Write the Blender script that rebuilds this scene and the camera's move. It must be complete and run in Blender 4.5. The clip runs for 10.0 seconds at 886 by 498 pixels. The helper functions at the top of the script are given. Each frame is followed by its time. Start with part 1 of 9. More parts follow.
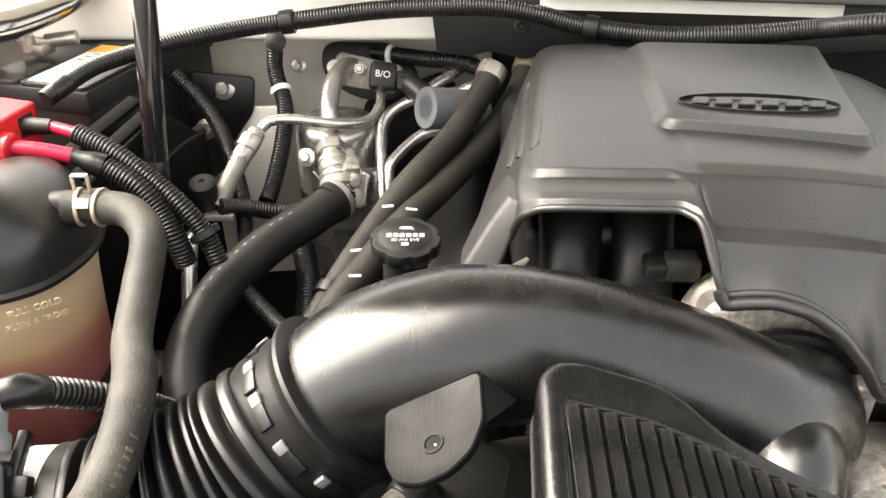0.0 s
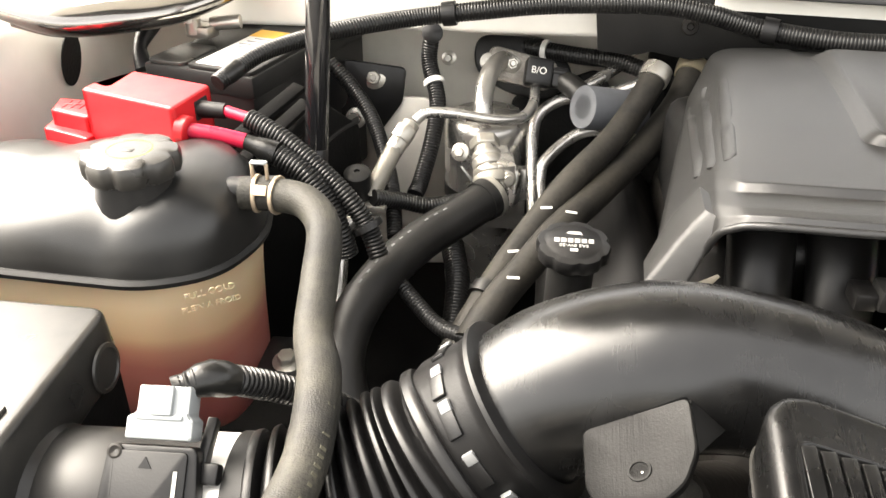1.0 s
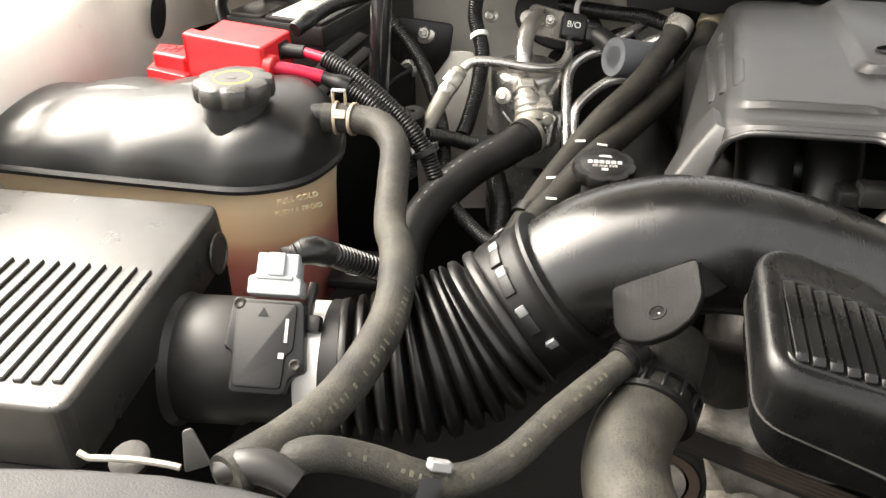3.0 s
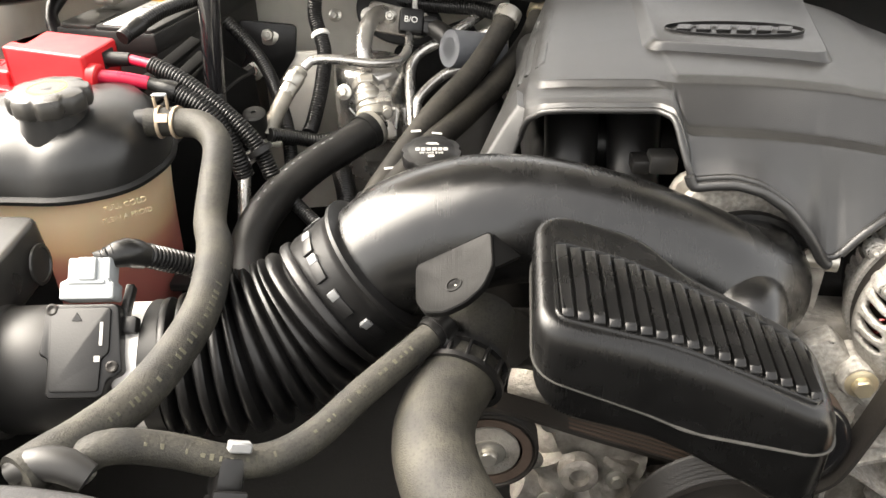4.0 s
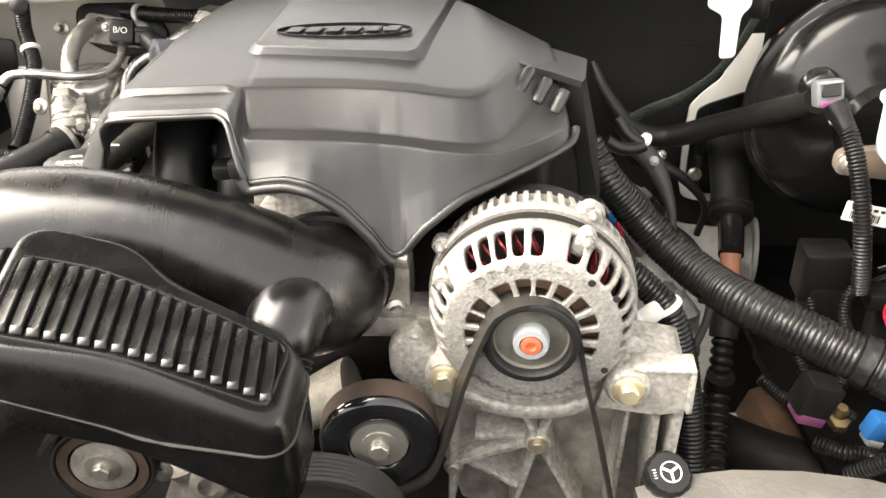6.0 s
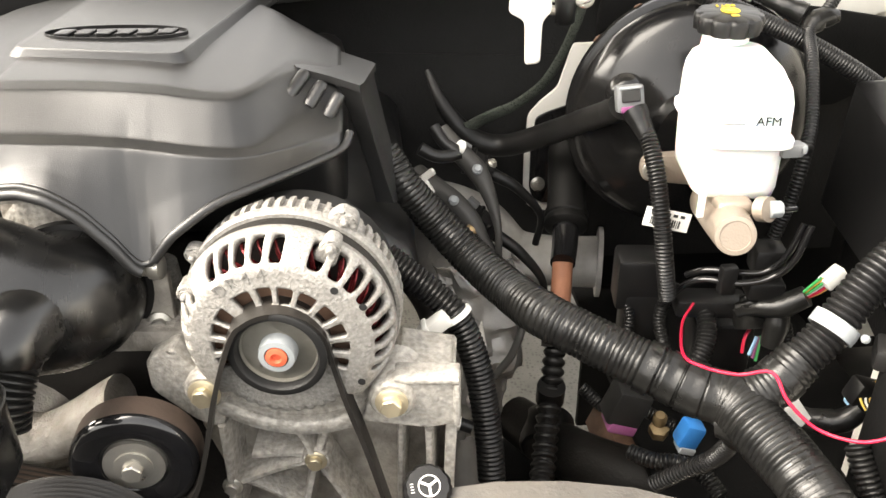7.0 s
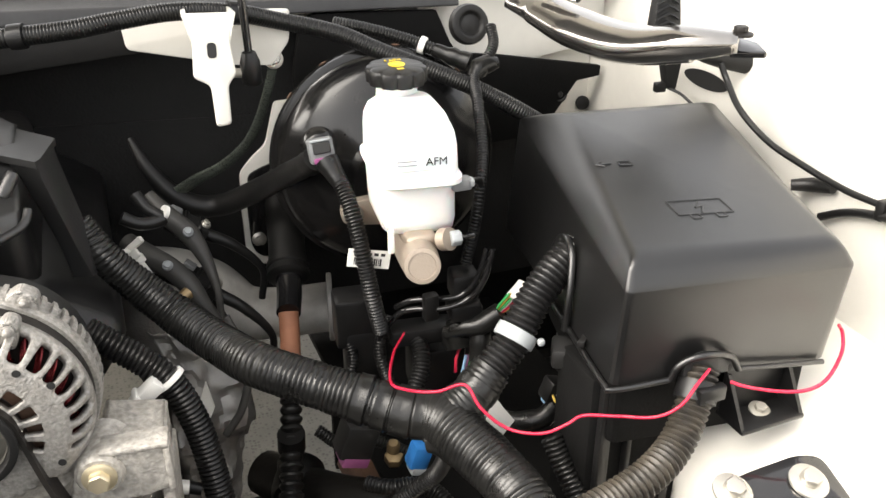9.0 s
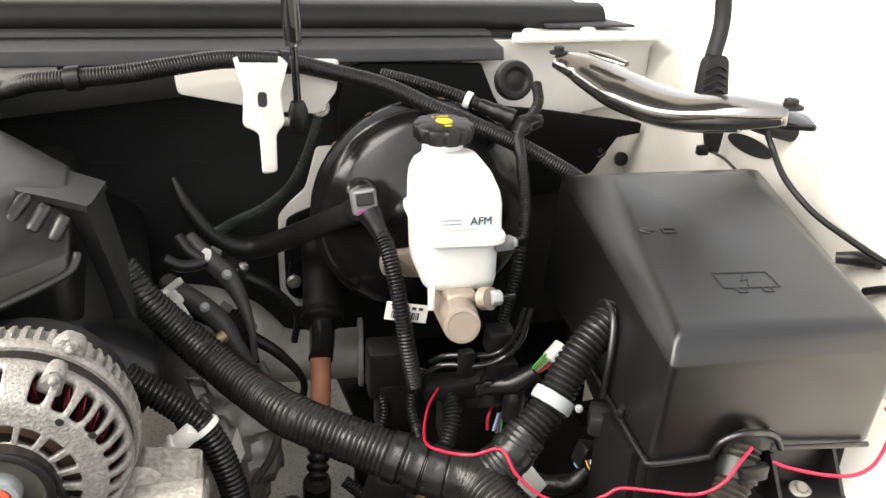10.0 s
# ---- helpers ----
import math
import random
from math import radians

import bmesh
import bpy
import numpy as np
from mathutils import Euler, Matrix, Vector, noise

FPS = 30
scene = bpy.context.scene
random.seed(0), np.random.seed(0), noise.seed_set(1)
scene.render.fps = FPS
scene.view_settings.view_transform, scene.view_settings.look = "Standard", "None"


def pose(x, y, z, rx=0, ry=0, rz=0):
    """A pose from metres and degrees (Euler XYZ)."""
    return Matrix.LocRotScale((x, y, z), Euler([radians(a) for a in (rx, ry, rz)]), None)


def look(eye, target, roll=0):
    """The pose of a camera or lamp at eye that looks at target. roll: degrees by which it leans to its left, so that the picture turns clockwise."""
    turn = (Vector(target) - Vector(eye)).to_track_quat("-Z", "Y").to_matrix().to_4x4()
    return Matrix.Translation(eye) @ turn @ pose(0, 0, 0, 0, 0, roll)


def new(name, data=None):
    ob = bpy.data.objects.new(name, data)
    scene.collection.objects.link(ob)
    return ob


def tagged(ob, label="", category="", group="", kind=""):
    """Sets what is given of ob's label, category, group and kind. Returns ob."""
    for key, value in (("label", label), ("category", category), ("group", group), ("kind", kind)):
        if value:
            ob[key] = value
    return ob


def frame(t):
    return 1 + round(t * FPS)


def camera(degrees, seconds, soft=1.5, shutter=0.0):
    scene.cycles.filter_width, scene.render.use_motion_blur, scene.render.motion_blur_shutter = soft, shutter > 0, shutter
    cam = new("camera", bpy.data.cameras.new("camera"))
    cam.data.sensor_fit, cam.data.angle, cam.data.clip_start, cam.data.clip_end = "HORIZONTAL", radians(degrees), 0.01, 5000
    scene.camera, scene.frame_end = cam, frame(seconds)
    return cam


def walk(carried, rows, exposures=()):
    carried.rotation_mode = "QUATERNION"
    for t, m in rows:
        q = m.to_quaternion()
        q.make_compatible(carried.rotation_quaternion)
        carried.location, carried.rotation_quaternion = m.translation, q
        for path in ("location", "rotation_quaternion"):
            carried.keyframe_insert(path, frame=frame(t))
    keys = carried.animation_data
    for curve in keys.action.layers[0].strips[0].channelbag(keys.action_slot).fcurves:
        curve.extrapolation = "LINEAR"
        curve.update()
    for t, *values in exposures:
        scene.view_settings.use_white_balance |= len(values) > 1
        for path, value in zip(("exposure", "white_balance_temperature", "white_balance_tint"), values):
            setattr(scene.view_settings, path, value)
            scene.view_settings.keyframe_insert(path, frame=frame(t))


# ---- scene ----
cam = camera(55.7, 10.0)
METRES, EYE, TILT, LEAN, TURN = 1.0, 1.45, -30.0, 0.0, 0.0
ROWS = [
    (0.0, 0.0, 0.0, 0.0, 0.0, 0.0, -0.0),
    (0.5, -0.0453, 0.0097, 0.0067, 4.05, -0.39, -2.32),
    (1.0, -0.0652, 0.0156, 0.0078, 5.94, -0.83, -3.57),
    (1.5, -0.0755, 0.0148, -0.0002, 6.72, -1.26, -4.17),
    (2.0, -0.0874, -0.0105, -0.0223, 8.13, -1.99, -4.81),
    (3.5, -0.0416, -0.1203, -0.0562, 6.51, -1.86, -2.15),
    (4.0, 0.0052, -0.1172, -0.0606, 1.8, -1.69, 0.18),
    (4.5, 0.0595, -0.1182, -0.059, -0.42, -1.71, 1.83),
    (5.0, 0.145, -0.1124, -0.058, -0.8, -1.83, 2.94),
    (5.5, 0.2231, -0.1168, -0.0601, -0.8, -1.83, 2.89),
    (7.0, 0.4442, -0.0963, -0.0834, -4.42, -0.51, 3.6),
    (7.5, 0.496, -0.0892, -0.0784, -9.74, -0.21, 4.45),
    (8.0, 0.5384, -0.092, -0.0825, -14.02, 0.5, 6.98),
    (8.5, 0.5337, -0.1075, -0.0948, -17.56, 0.57, 9.43),
    (9.0, 0.4956, -0.1445, -0.0939, -19.97, 0.92, 11.07),
    (9.5, 0.461, -0.1652, -0.09, -21.55, 1.94, 11.06),
    (10.0, 0.482, -0.1391, -0.0694, -18.62, 3.51, 8.32),
]
walk(cam, [(t, pose(0, 0, EYE, TILT, LEAN, TURN) @ pose(METRES * x, METRES * y, METRES * z, 90 + pitch, roll, yaw)) for t, x, y, z, yaw, pitch, roll in ROWS],
     exposures=[(0.0, 2.76, 7250, 10), (1.0, 2.84, 7250, 10), (2.0, 2.77, 7250, 10), (3.5, 2.4, 7200, 10), (4.5, 3.0, 7250, 10), (5.5, 2.95, 7250, 10), (7.0, 2.87, 7250, 10), (8.0, 2.95, 7150, 10), (9.0, 2.27, 6950, 10), (10.0, 2.1, 6950, 10)])

# ---- daylight: bright overcast sky with a broad, soft sun at the side of the truck ----
world = bpy.data.worlds.new("overcast_sky")
scene.world = world
world.use_nodes = True
wn, wl = world.node_tree.nodes, world.node_tree.links
wn.clear()
sky = wn.new("ShaderNodeTexSky")
sky.sky_type, sky.sun_disc = "NISHITA", False
sky.sun_elevation, sky.sun_rotation = radians(50), radians(-75)
sky.air_density, sky.dust_density, sky.ozone_density = 1.0, 6.0, 1.0
hue = wn.new("ShaderNodeHueSaturation")
hue.inputs["Saturation"].default_value = 0.22
back = wn.new("ShaderNodeBackground")
back.inputs["Strength"].default_value = 0.15
wout = wn.new("ShaderNodeOutputWorld")
wl.new(sky.outputs[0], hue.inputs["Color"])
wl.new(hue.outputs[0], back.inputs["Color"])
wl.new(back.outputs[0], wout.inputs["Surface"])
lamp = bpy.data.lights.new("sun", "SUN")
lamp.energy, lamp.angle, lamp.color = 2.2, radians(75), (1.0, 0.97, 0.92)
sun = new("sun", lamp)
sun.matrix_world = look((-0.621, 0.166, 1.766), (0.0, 0.0, 1.0))


# ---- materials ----
def mat(name, color, rough=0.5, metal=0.0, var=0.15, scale=30.0, bump=0.1, fine=400.0, dust=0.0, dust_color=(0.30, 0.27, 0.22), coat=0.0, spec=0.38, stretch=(1, 1, 1), speck=0.0, brush=0.0, spread=0.1):
    m = bpy.data.materials.new(name)
    m.use_nodes = True
    nt = m.node_tree
    n, l = nt.nodes, nt.links
    b = n["Principled BSDF"]
    tc = n.new("ShaderNodeTexCoord")
    mp = n.new("ShaderNodeMapping")
    mp.inputs["Scale"].default_value = stretch
    l.new(tc.outputs["Object"], mp.inputs["Vector"])
    big = n.new("ShaderNodeTexNoise")
    big.inputs["Scale"].default_value, big.inputs["Detail"].default_value = scale, 6
    small = n.new("ShaderNodeTexNoise")
    small.inputs["Scale"].default_value, small.inputs["Detail"].default_value = fine, 3
    l.new(mp.outputs[0], big.inputs["Vector"])
    l.new(mp.outputs[0], small.inputs["Vector"])
    ramp = n.new("ShaderNodeValToRGB")
    lo, hi = ramp.color_ramp.elements
    lo.position, hi.position = 0.32, 0.68
    lo.color = (*[c * (1 - var) for c in color], 1)
    hi.color = (*[min(1, c * (1 + var)) for c in color], 1)
    l.new(big.outputs["Fac"], ramp.inputs["Fac"])
    out = ramp.outputs[0]
    if dust:
        grime = n.new("ShaderNodeTexNoise")
        grime.inputs["Scale"].default_value, grime.inputs["Detail"].default_value, grime.inputs["Roughness"].default_value = scale * 0.45, 9, 0.7
        l.new(tc.outputs["Object"], grime.inputs["Vector"])
        gr = n.new("ShaderNodeMapRange")
        gr.inputs["From Min"].default_value, gr.inputs["From Max"].default_value, gr.inputs["To Max"].default_value = 0.38, 0.78, dust
        l.new(grime.outputs["Fac"], gr.inputs["Value"])
        mx = n.new("ShaderNodeMix")
        mx.data_type = "RGBA"
        l.new(gr.outputs[0], mx.inputs["Factor"])
        l.new(out, mx.inputs[6])
        mx.inputs[7].default_value = (*dust_color, 1)
        out = mx.outputs[2]
    if speck:
        vo = n.new("ShaderNodeTexVoronoi")
        vo.inputs["Scale"].default_value, vo.inputs["Randomness"].default_value = fine * 0.42, 0.55
        l.new(tc.outputs["Object"], vo.inputs["Vector"])
        sr = n.new("ShaderNodeMapRange")
        sr.inputs["From Min"].default_value, sr.inputs["From Max"].default_value, sr.inputs["To Min"].default_value = 0.15, 0.5, 1 - speck
        l.new(vo.outputs["Distance"], sr.inputs["Value"])
        ml = n.new("ShaderNodeMix")
        ml.data_type, ml.blend_type = "RGBA", "MULTIPLY"
        ml.inputs["Factor"].default_value = 1.0
        l.new(out, ml.inputs[6])
        l.new(sr.outputs[0], ml.inputs[7])
        out = ml.outputs[2]
    l.new(out, b.inputs["Base Color"])
    rr = n.new("ShaderNodeMapRange")
    rr.inputs["To Min"].default_value, rr.inputs["To Max"].default_value = max(0.02, rough - spread), min(1, rough + spread)
    l.new(big.outputs["Fac"], rr.inputs["Value"])
    rough_out = rr.outputs[0]
    if brush:
        # fine scuffs that run round the part, in patches
        bm_ = n.new("ShaderNodeMapping")
        bm_.inputs["Scale"].default_value = (70, 1.5, 1.5)
        l.new(tc.outputs["Object"], bm_.inputs["Vector"])
        scuff = n.new("ShaderNodeTexNoise")
        scuff.inputs["Scale"].default_value, scuff.inputs["Detail"].default_value = 14, 5
        l.new(bm_.outputs[0], scuff.inputs["Vector"])
        patch = n.new("ShaderNodeTexNoise")
        patch.inputs["Scale"].default_value = 22
        l.new(tc.outputs["Object"], patch.inputs["Vector"])
        pr = n.new("ShaderNodeMapRange")
        pr.inputs["From Min"].default_value, pr.inputs["From Max"].default_value = 0.4, 0.62
        l.new(patch.outputs["Fac"], pr.inputs["Value"])
        amount = n.new("ShaderNodeMath")
        amount.operation = "MULTIPLY"
        l.new(scuff.outputs["Fac"], amount.inputs[0])
        l.new(pr.outputs[0], amount.inputs[1])
        more = n.new("ShaderNodeMath")
        more.operation = "MULTIPLY_ADD"
        more.inputs[1].default_value = brush
        l.new(amount.outputs[0], more.inputs[0])
        l.new(rough_out, more.inputs[2])
        rough_out = more.outputs[0]
    l.new(rough_out, b.inputs["Roughness"])
    b.inputs["Metallic"].default_value = metal
    b.inputs["Specular IOR Level"].default_value = spec
    b.inputs["Coat Weight"].default_value = coat
    if bump:
        bp = n.new("ShaderNodeBump")
        bp.inputs["Strength"].default_value, bp.inputs["Distance"].default_value = bump, 0.002
        l.new(small.outputs["Fac"], bp.inputs["Height"])
        l.new(bp.outputs[0], b.inputs["Normal"])
        if brush:
            sb = n.new("ShaderNodeBump")
            sb.inputs["Strength"].default_value, sb.inputs["Distance"].default_value = brush, 0.0008
            l.new(amount.outputs[0], sb.inputs["Height"])
            l.new(bp.outputs[0], sb.inputs["Normal"])
            l.new(sb.outputs[0], b.inputs["Normal"])
    return m


COVER = mat("charcoal_grained_plastic", (0.0135, 0.0135, 0.0137), 0.33, spec=0.62, spread=0.03, bump=0.18, fine=1400, var=0.06, dust=0.05, dust_color=(0.12, 0.115, 0.105))
DUCT = mat("satin_black_moulded_plastic", (0.0045, 0.0045, 0.0046), 0.22, bump=0.07, fine=1300, scale=60, var=0.2, dust=0.02, dust_color=(0.1, 0.095, 0.09), spec=0.62, brush=0.14)
RESON = mat("black_moulded_box_plastic", (0.0042, 0.0042, 0.0043), 0.24, bump=0.05, fine=1300, scale=60, var=0.15, dust=0.02, dust_color=(0.08, 0.075, 0.07), spec=0.38, brush=0.1)
DULL = mat("dull_zinc_steel", (0.3, 0.285, 0.25), 0.5, 0.5, bump=0.15, var=0.2, dust=0.4, dust_color=(0.16, 0.14, 0.11))
BLACK = mat("black_plastic", (0.0055, 0.0055, 0.0058), 0.38, bump=0.05, fine=700, dust=0.06, dust_color=(0.12, 0.11, 0.1))
MATTE = mat("matte_black_plastic", (0.008, 0.008, 0.008), 0.55, bump=0.1, fine=500, dust=0.1, dust_color=(0.06, 0.055, 0.05))
FUSE = mat("dark_grey_plastic", (0.0042, 0.0042, 0.0044), 0.31, spread=0.04, bump=0.12, fine=1400, var=0.06, spec=0.75, dust=0.06, dust_color=(0.06, 0.057, 0.054))
TABPLASTIC = mat("glossy_black_moulding", (0.004, 0.004, 0.004), 0.42, bump=0.1, spec=0.16, fine=900, var=0.2, brush=0.25, dust=0.03, dust_color=(0.06, 0.055, 0.05))
AIRBOX = mat("grey_black_plastic", (0.02, 0.0195, 0.019), 0.3, spec=0.5, bump=0.07, fine=1300, var=0.08, dust=0.12)
LOOM = mat("black_corrugated_loom", (0.0055, 0.0055, 0.0058), 0.34, bump=0.04, dust=0.1, dust_color=(0.1, 0.095, 0.085))
TAPE = mat("black_wrapped_tape", (0.006, 0.006, 0.006), 0.3, bump=0.15, fine=250, dust=0.1, dust_color=(0.12, 0.115, 0.1))
RUBBER = mat("black_rubber", (0.0065, 0.0065, 0.0065), 0.45, bump=0.05, fine=1200, dust=0.2, dust_color=(0.06, 0.055, 0.05))
HOSE = mat("dusty_grey_rubber", (0.015, 0.0145, 0.013), 0.62, bump=0.3, fine=900, scale=55, var=0.35, dust=0.9, dust_color=(0.065, 0.06, 0.046), speck=0.4, spec=0.35)
HEATER = mat("dusty_dark_rubber", (0.013, 0.012, 0.0105), 0.65, bump=0.12, scale=50, var=0.3, dust=0.5, dust_color=(0.06, 0.053, 0.04), speck=0.3, spec=0.3)
CAST = mat("cast_aluminium", (0.34, 0.328, 0.308), 0.5, 0.35, bump=0.55, fine=480, scale=420, var=0.22, dust=0.55, dust_color=(0.25, 0.225, 0.19), speck=0.2)
# darker copy of the cast aluminium: stains, with shade put into the colour
PUMP = mat("stained_shaded_aluminium", (0.36, 0.335, 0.3), 0.55, 0.3, bump=0.7, fine=300, scale=50, var=0.35, dust=0.6, dust_color=(0.08, 0.065, 0.05))
PIPE = mat("dull_black_plastic_pipe", (0.018, 0.0175, 0.017), 0.42, bump=0.06, fine=1300, var=0.1, dust=0.12, dust_color=(0.08, 0.075, 0.07))
BAND = mat("bright_steel_band", (0.72, 0.7, 0.67), 0.38, 0.35, bump=0.05, var=0.08)
BRACKET = mat("dirty_cast_aluminium", (0.45, 0.43, 0.395), 0.52, 0.3, bump=0.6, fine=380, scale=200, var=0.28, dust=0.65, dust_color=(0.25, 0.22, 0.175), speck=0.2)
ALU = mat("brushed_aluminium_tube", (0.53, 0.515, 0.49), 0.27, 0.85, bump=0.06, var=0.12, dust=0.15, dust_color=(0.4, 0.37, 0.32))
STEEL = mat("zinc_plated_steel", (0.48, 0.46, 0.415), 0.3, 0.75, bump=0.1, var=0.15, dust=0.2)
GOLD = mat("yellow_passivated_bolt", (0.62, 0.54, 0.38), 0.36, 0.8, bump=0.1, var=0.2, dust=0.25)
TANSTEEL = mat("tarnished_spring_steel", (0.42, 0.34, 0.25), 0.42, 0.5, bump=0.1, var=0.3, dust=0.4, dust_color=(0.22, 0.1, 0.05))
BRASS = mat("aged_brass", (0.3, 0.22, 0.12), 0.45, 0.7, bump=0.2, dust=0.4, dust_color=(0.14, 0.1, 0.07))
DARKMETAL = mat("oily_dark_metal", (0.012, 0.011, 0.01), 0.55, 0.1, bump=0.3, fine=200, dust=0.3, dust_color=(0.035, 0.027, 0.022), spec=0.3)
RUST = mat("rusty_steel", (0.14, 0.085, 0.06), 0.75, 0.1, bump=0.4, fine=180, var=0.4, dust=0.5, dust_color=(0.16, 0.07, 0.03))
CHROME = mat("polished_painted_hinge", (0.34, 0.325, 0.305), 0.14, 0.95, bump=0.0, var=0.08, scale=15)
GLOSS = mat("gloss_black_paint", (0.008, 0.008, 0.009), 0.12, bump=0.0, coat=0.6, dust=0.03)
BOOSTER = mat("gloss_black_steel", (0.006, 0.006, 0.0065), 0.2, bump=0.02, coat=0.1, dust=0.04)
PAINT = mat("off_white_body_paint", (0.72, 0.7, 0.645), 0.32, bump=0.02, var=0.03, dust=0.1, dust_color=(0.5, 0.46, 0.38), coat=0.3)
INNER = mat("dusty_off_white_paint", (0.76, 0.735, 0.67), 0.42, bump=0.05, var=0.05, dust=0.2, dust_color=(0.45, 0.4, 0.32))
RED = mat("glossy_red_plastic", (0.5, 0.012, 0.018), 0.36, spec=0.35, bump=0.03, var=0.06, dust=0.03)
REDWIRE = mat("red_wire_insulation", (0.42, 0.012, 0.04), 0.3, bump=0.0, var=0.08)
WHITE = mat("white_nylon", (0.8, 0.79, 0.75), 0.4, bump=0.03, var=0.04, dust=0.08)
LABEL = mat("white_paper_label", (0.75, 0.74, 0.7), 0.5, bump=0.02, var=0.05, dust=0.1)
# print black, also painted as the shade inside holes and slots
INK_HOLE = mat("black_ink_and_hole_shade", (0.02, 0.02, 0.02), 0.5, bump=0.0)
YELLOW = mat("yellow_print", (0.75, 0.55, 0.03), 0.45, bump=0.0, var=0.08)
ORANGE = mat("orange_label", (0.75, 0.42, 0.06), 0.45, bump=0.0, var=0.06)
PRINT = mat("worn_pale_print", (0.07, 0.066, 0.046), 0.7, bump=0.0, var=0.3)
GREYPRINT = mat("pale_grey_print", (0.36, 0.355, 0.34), 0.5, bump=0.0, var=0.15)
CONN = mat("pale_grey_connector", (0.29, 0.31, 0.32), 0.38, bump=0.03, var=0.06, dust=0.15)
GREYC = mat("mid_grey_connector", (0.16, 0.165, 0.17), 0.4, bump=0.03, dust=0.15)
BLUE = mat("blue_connector", (0.03, 0.2, 0.55), 0.35, bump=0.03)
PINK = mat("magenta_clip", (0.24, 0.06, 0.17), 0.4, bump=0.03, dust=0.2)
GREEN = mat("green_wire", (0.05, 0.35, 0.1), 0.4, bump=0.0)
OCHRE = mat("yellow_wire", (0.6, 0.4, 0.08), 0.4, bump=0.0)
SKYBLUE = mat("light_blue_wire", (0.25, 0.42, 0.6), 0.4, bump=0.0)
TAN = mat("tan_anodised_casting", (0.36, 0.3, 0.245), 0.45, 0.5, bump=0.25, fine=500, var=0.06, dust=0.1)
COPPER = mat("varnished_copper", (0.12, 0.014, 0.016), 0.25, 0.6, bump=0.2, var=0.3)
TERRA = mat("rust_brown_shaft", (0.3, 0.13, 0.075), 0.65, bump=0.2, var=0.2, dust=0.3, dust_color=(0.18, 0.09, 0.06))
ORNUT = mat("orange_marked_nut", (0.6, 0.12, 0.06), 0.5, bump=0.1, var=0.15)
BELT = mat("worn_belt_rubber", (0.018, 0.0165, 0.015), 0.45, bump=0.1, dust=0.35, dust_color=(0.05, 0.04, 0.032))
BOOT = mat("grey_moulded_rubber", (0.042, 0.041, 0.039), 0.5, bump=0.08, var=0.15, dust=0.3, dust_color=(0.08, 0.075, 0.065))
FOIL = mat("crumpled_grey_heat_shield", (0.34, 0.33, 0.315), 0.42, 0.6, bump=0.35, fine=90, scale=25, var=0.3, dust=0.5, dust_color=(0.08, 0.07, 0.06))
DUSTY = mat("brown_dust_on_steel", (0.075, 0.052, 0.04), 0.75, 0.1, bump=0.2, fine=300, var=0.25, dust=0.4, dust_color=(0.06, 0.05, 0.04))
FOAM = mat("grey_foam_sleeve", (0.1, 0.105, 0.115), 0.75, bump=0.2, fine=900)
# near-black liner plastic; also stands for deep shade on added sheets
LINER = mat("dull_black_liner_and_shade", (0.0035, 0.0035, 0.0035), 0.75, bump=0.2, fine=300, dust=0.15, dust_color=(0.012, 0.011, 0.01), spec=0.12)
# mat black, also the painted dark of a fender hole and firewall opening
FELT = mat("black_mat_and_hole_shade", (0.0045, 0.0045, 0.0045), 0.7, bump=0.4, fine=260, dust=0.2, dust_color=(0.02, 0.019, 0.018))
COWL = mat("dark_grey_cowl_plastic", (0.035, 0.035, 0.0365), 0.5, bump=0.2, fine=800, var=0.06, dust=0.25, dust_color=(0.12, 0.12, 0.12))
CONCRETE = mat("pale_concrete", (0.24, 0.23, 0.21), 0.9, bump=0.8, fine=220, scale=6, var=0.2, dust=0.4, dust_color=(0.2, 0.19, 0.17), speck=0.55)
STRAP = mat("braided_ground_strap", (0.075, 0.085, 0.07), 0.55, 0.3, bump=0.8, fine=900, var=0.3, speck=0.8)
CROSSMEMBER = mat("dusty_grey_steel", (0.6, 0.585, 0.555), 0.5, 0.2, bump=0.2, fine=300, scale=25, var=0.2, dust=0.4, dust_color=(0.2, 0.18, 0.15))
MANIFOLD = mat("heat_stained_iron", (0.11, 0.105, 0.098), 0.5, 0.3, bump=0.4, fine=220, var=0.2, dust=0.4, dust_color=(0.16, 0.13, 0.1))
TANKTOP = mat("satin_black_tank_plastic", (0.01, 0.01, 0.01), 0.33, spec=0.5, bump=0.07, fine=1300, var=0.1, dust=0.08, dust_color=(0.1, 0.095, 0.085))
TANK = mat("translucent_tank_plastic", (0.78, 0.66, 0.47), 0.35, bump=0.03, var=0.06)
MILK = mat("milky_white_plastic", (0.8, 0.8, 0.785), 0.3, bump=0.03, var=0.03)
level = TANK.node_tree
where = level.nodes.new("ShaderNodeTexCoord")
split = level.nodes.new("ShaderNodeSeparateXYZ")
level.links.new(where.outputs["Object"], split.inputs[0])
height = level.nodes.new("ShaderNodeMapRange")
height.inputs["From Min"].default_value, height.inputs["From Max"].default_value = 0.96, 1.125
level.links.new(split.outputs["Z"], height.inputs["Value"])
stain = level.nodes.new("ShaderNodeValToRGB")
stops = stain.color_ramp.elements
stops[0].position, stops[0].color = 0.0, (0.3, 0.09, 0.085, 1)
stops[1].position, stops[1].color = 1.0, (0.62, 0.47, 0.31, 1)
for at, tint in ((0.46, (0.36, 0.125, 0.1, 1)), (0.56, (0.46, 0.22, 0.15, 1)), (0.64, (0.6, 0.4, 0.24, 1)), (0.82, (0.68, 0.52, 0.34, 1))):
    stops.new(at).color = tint
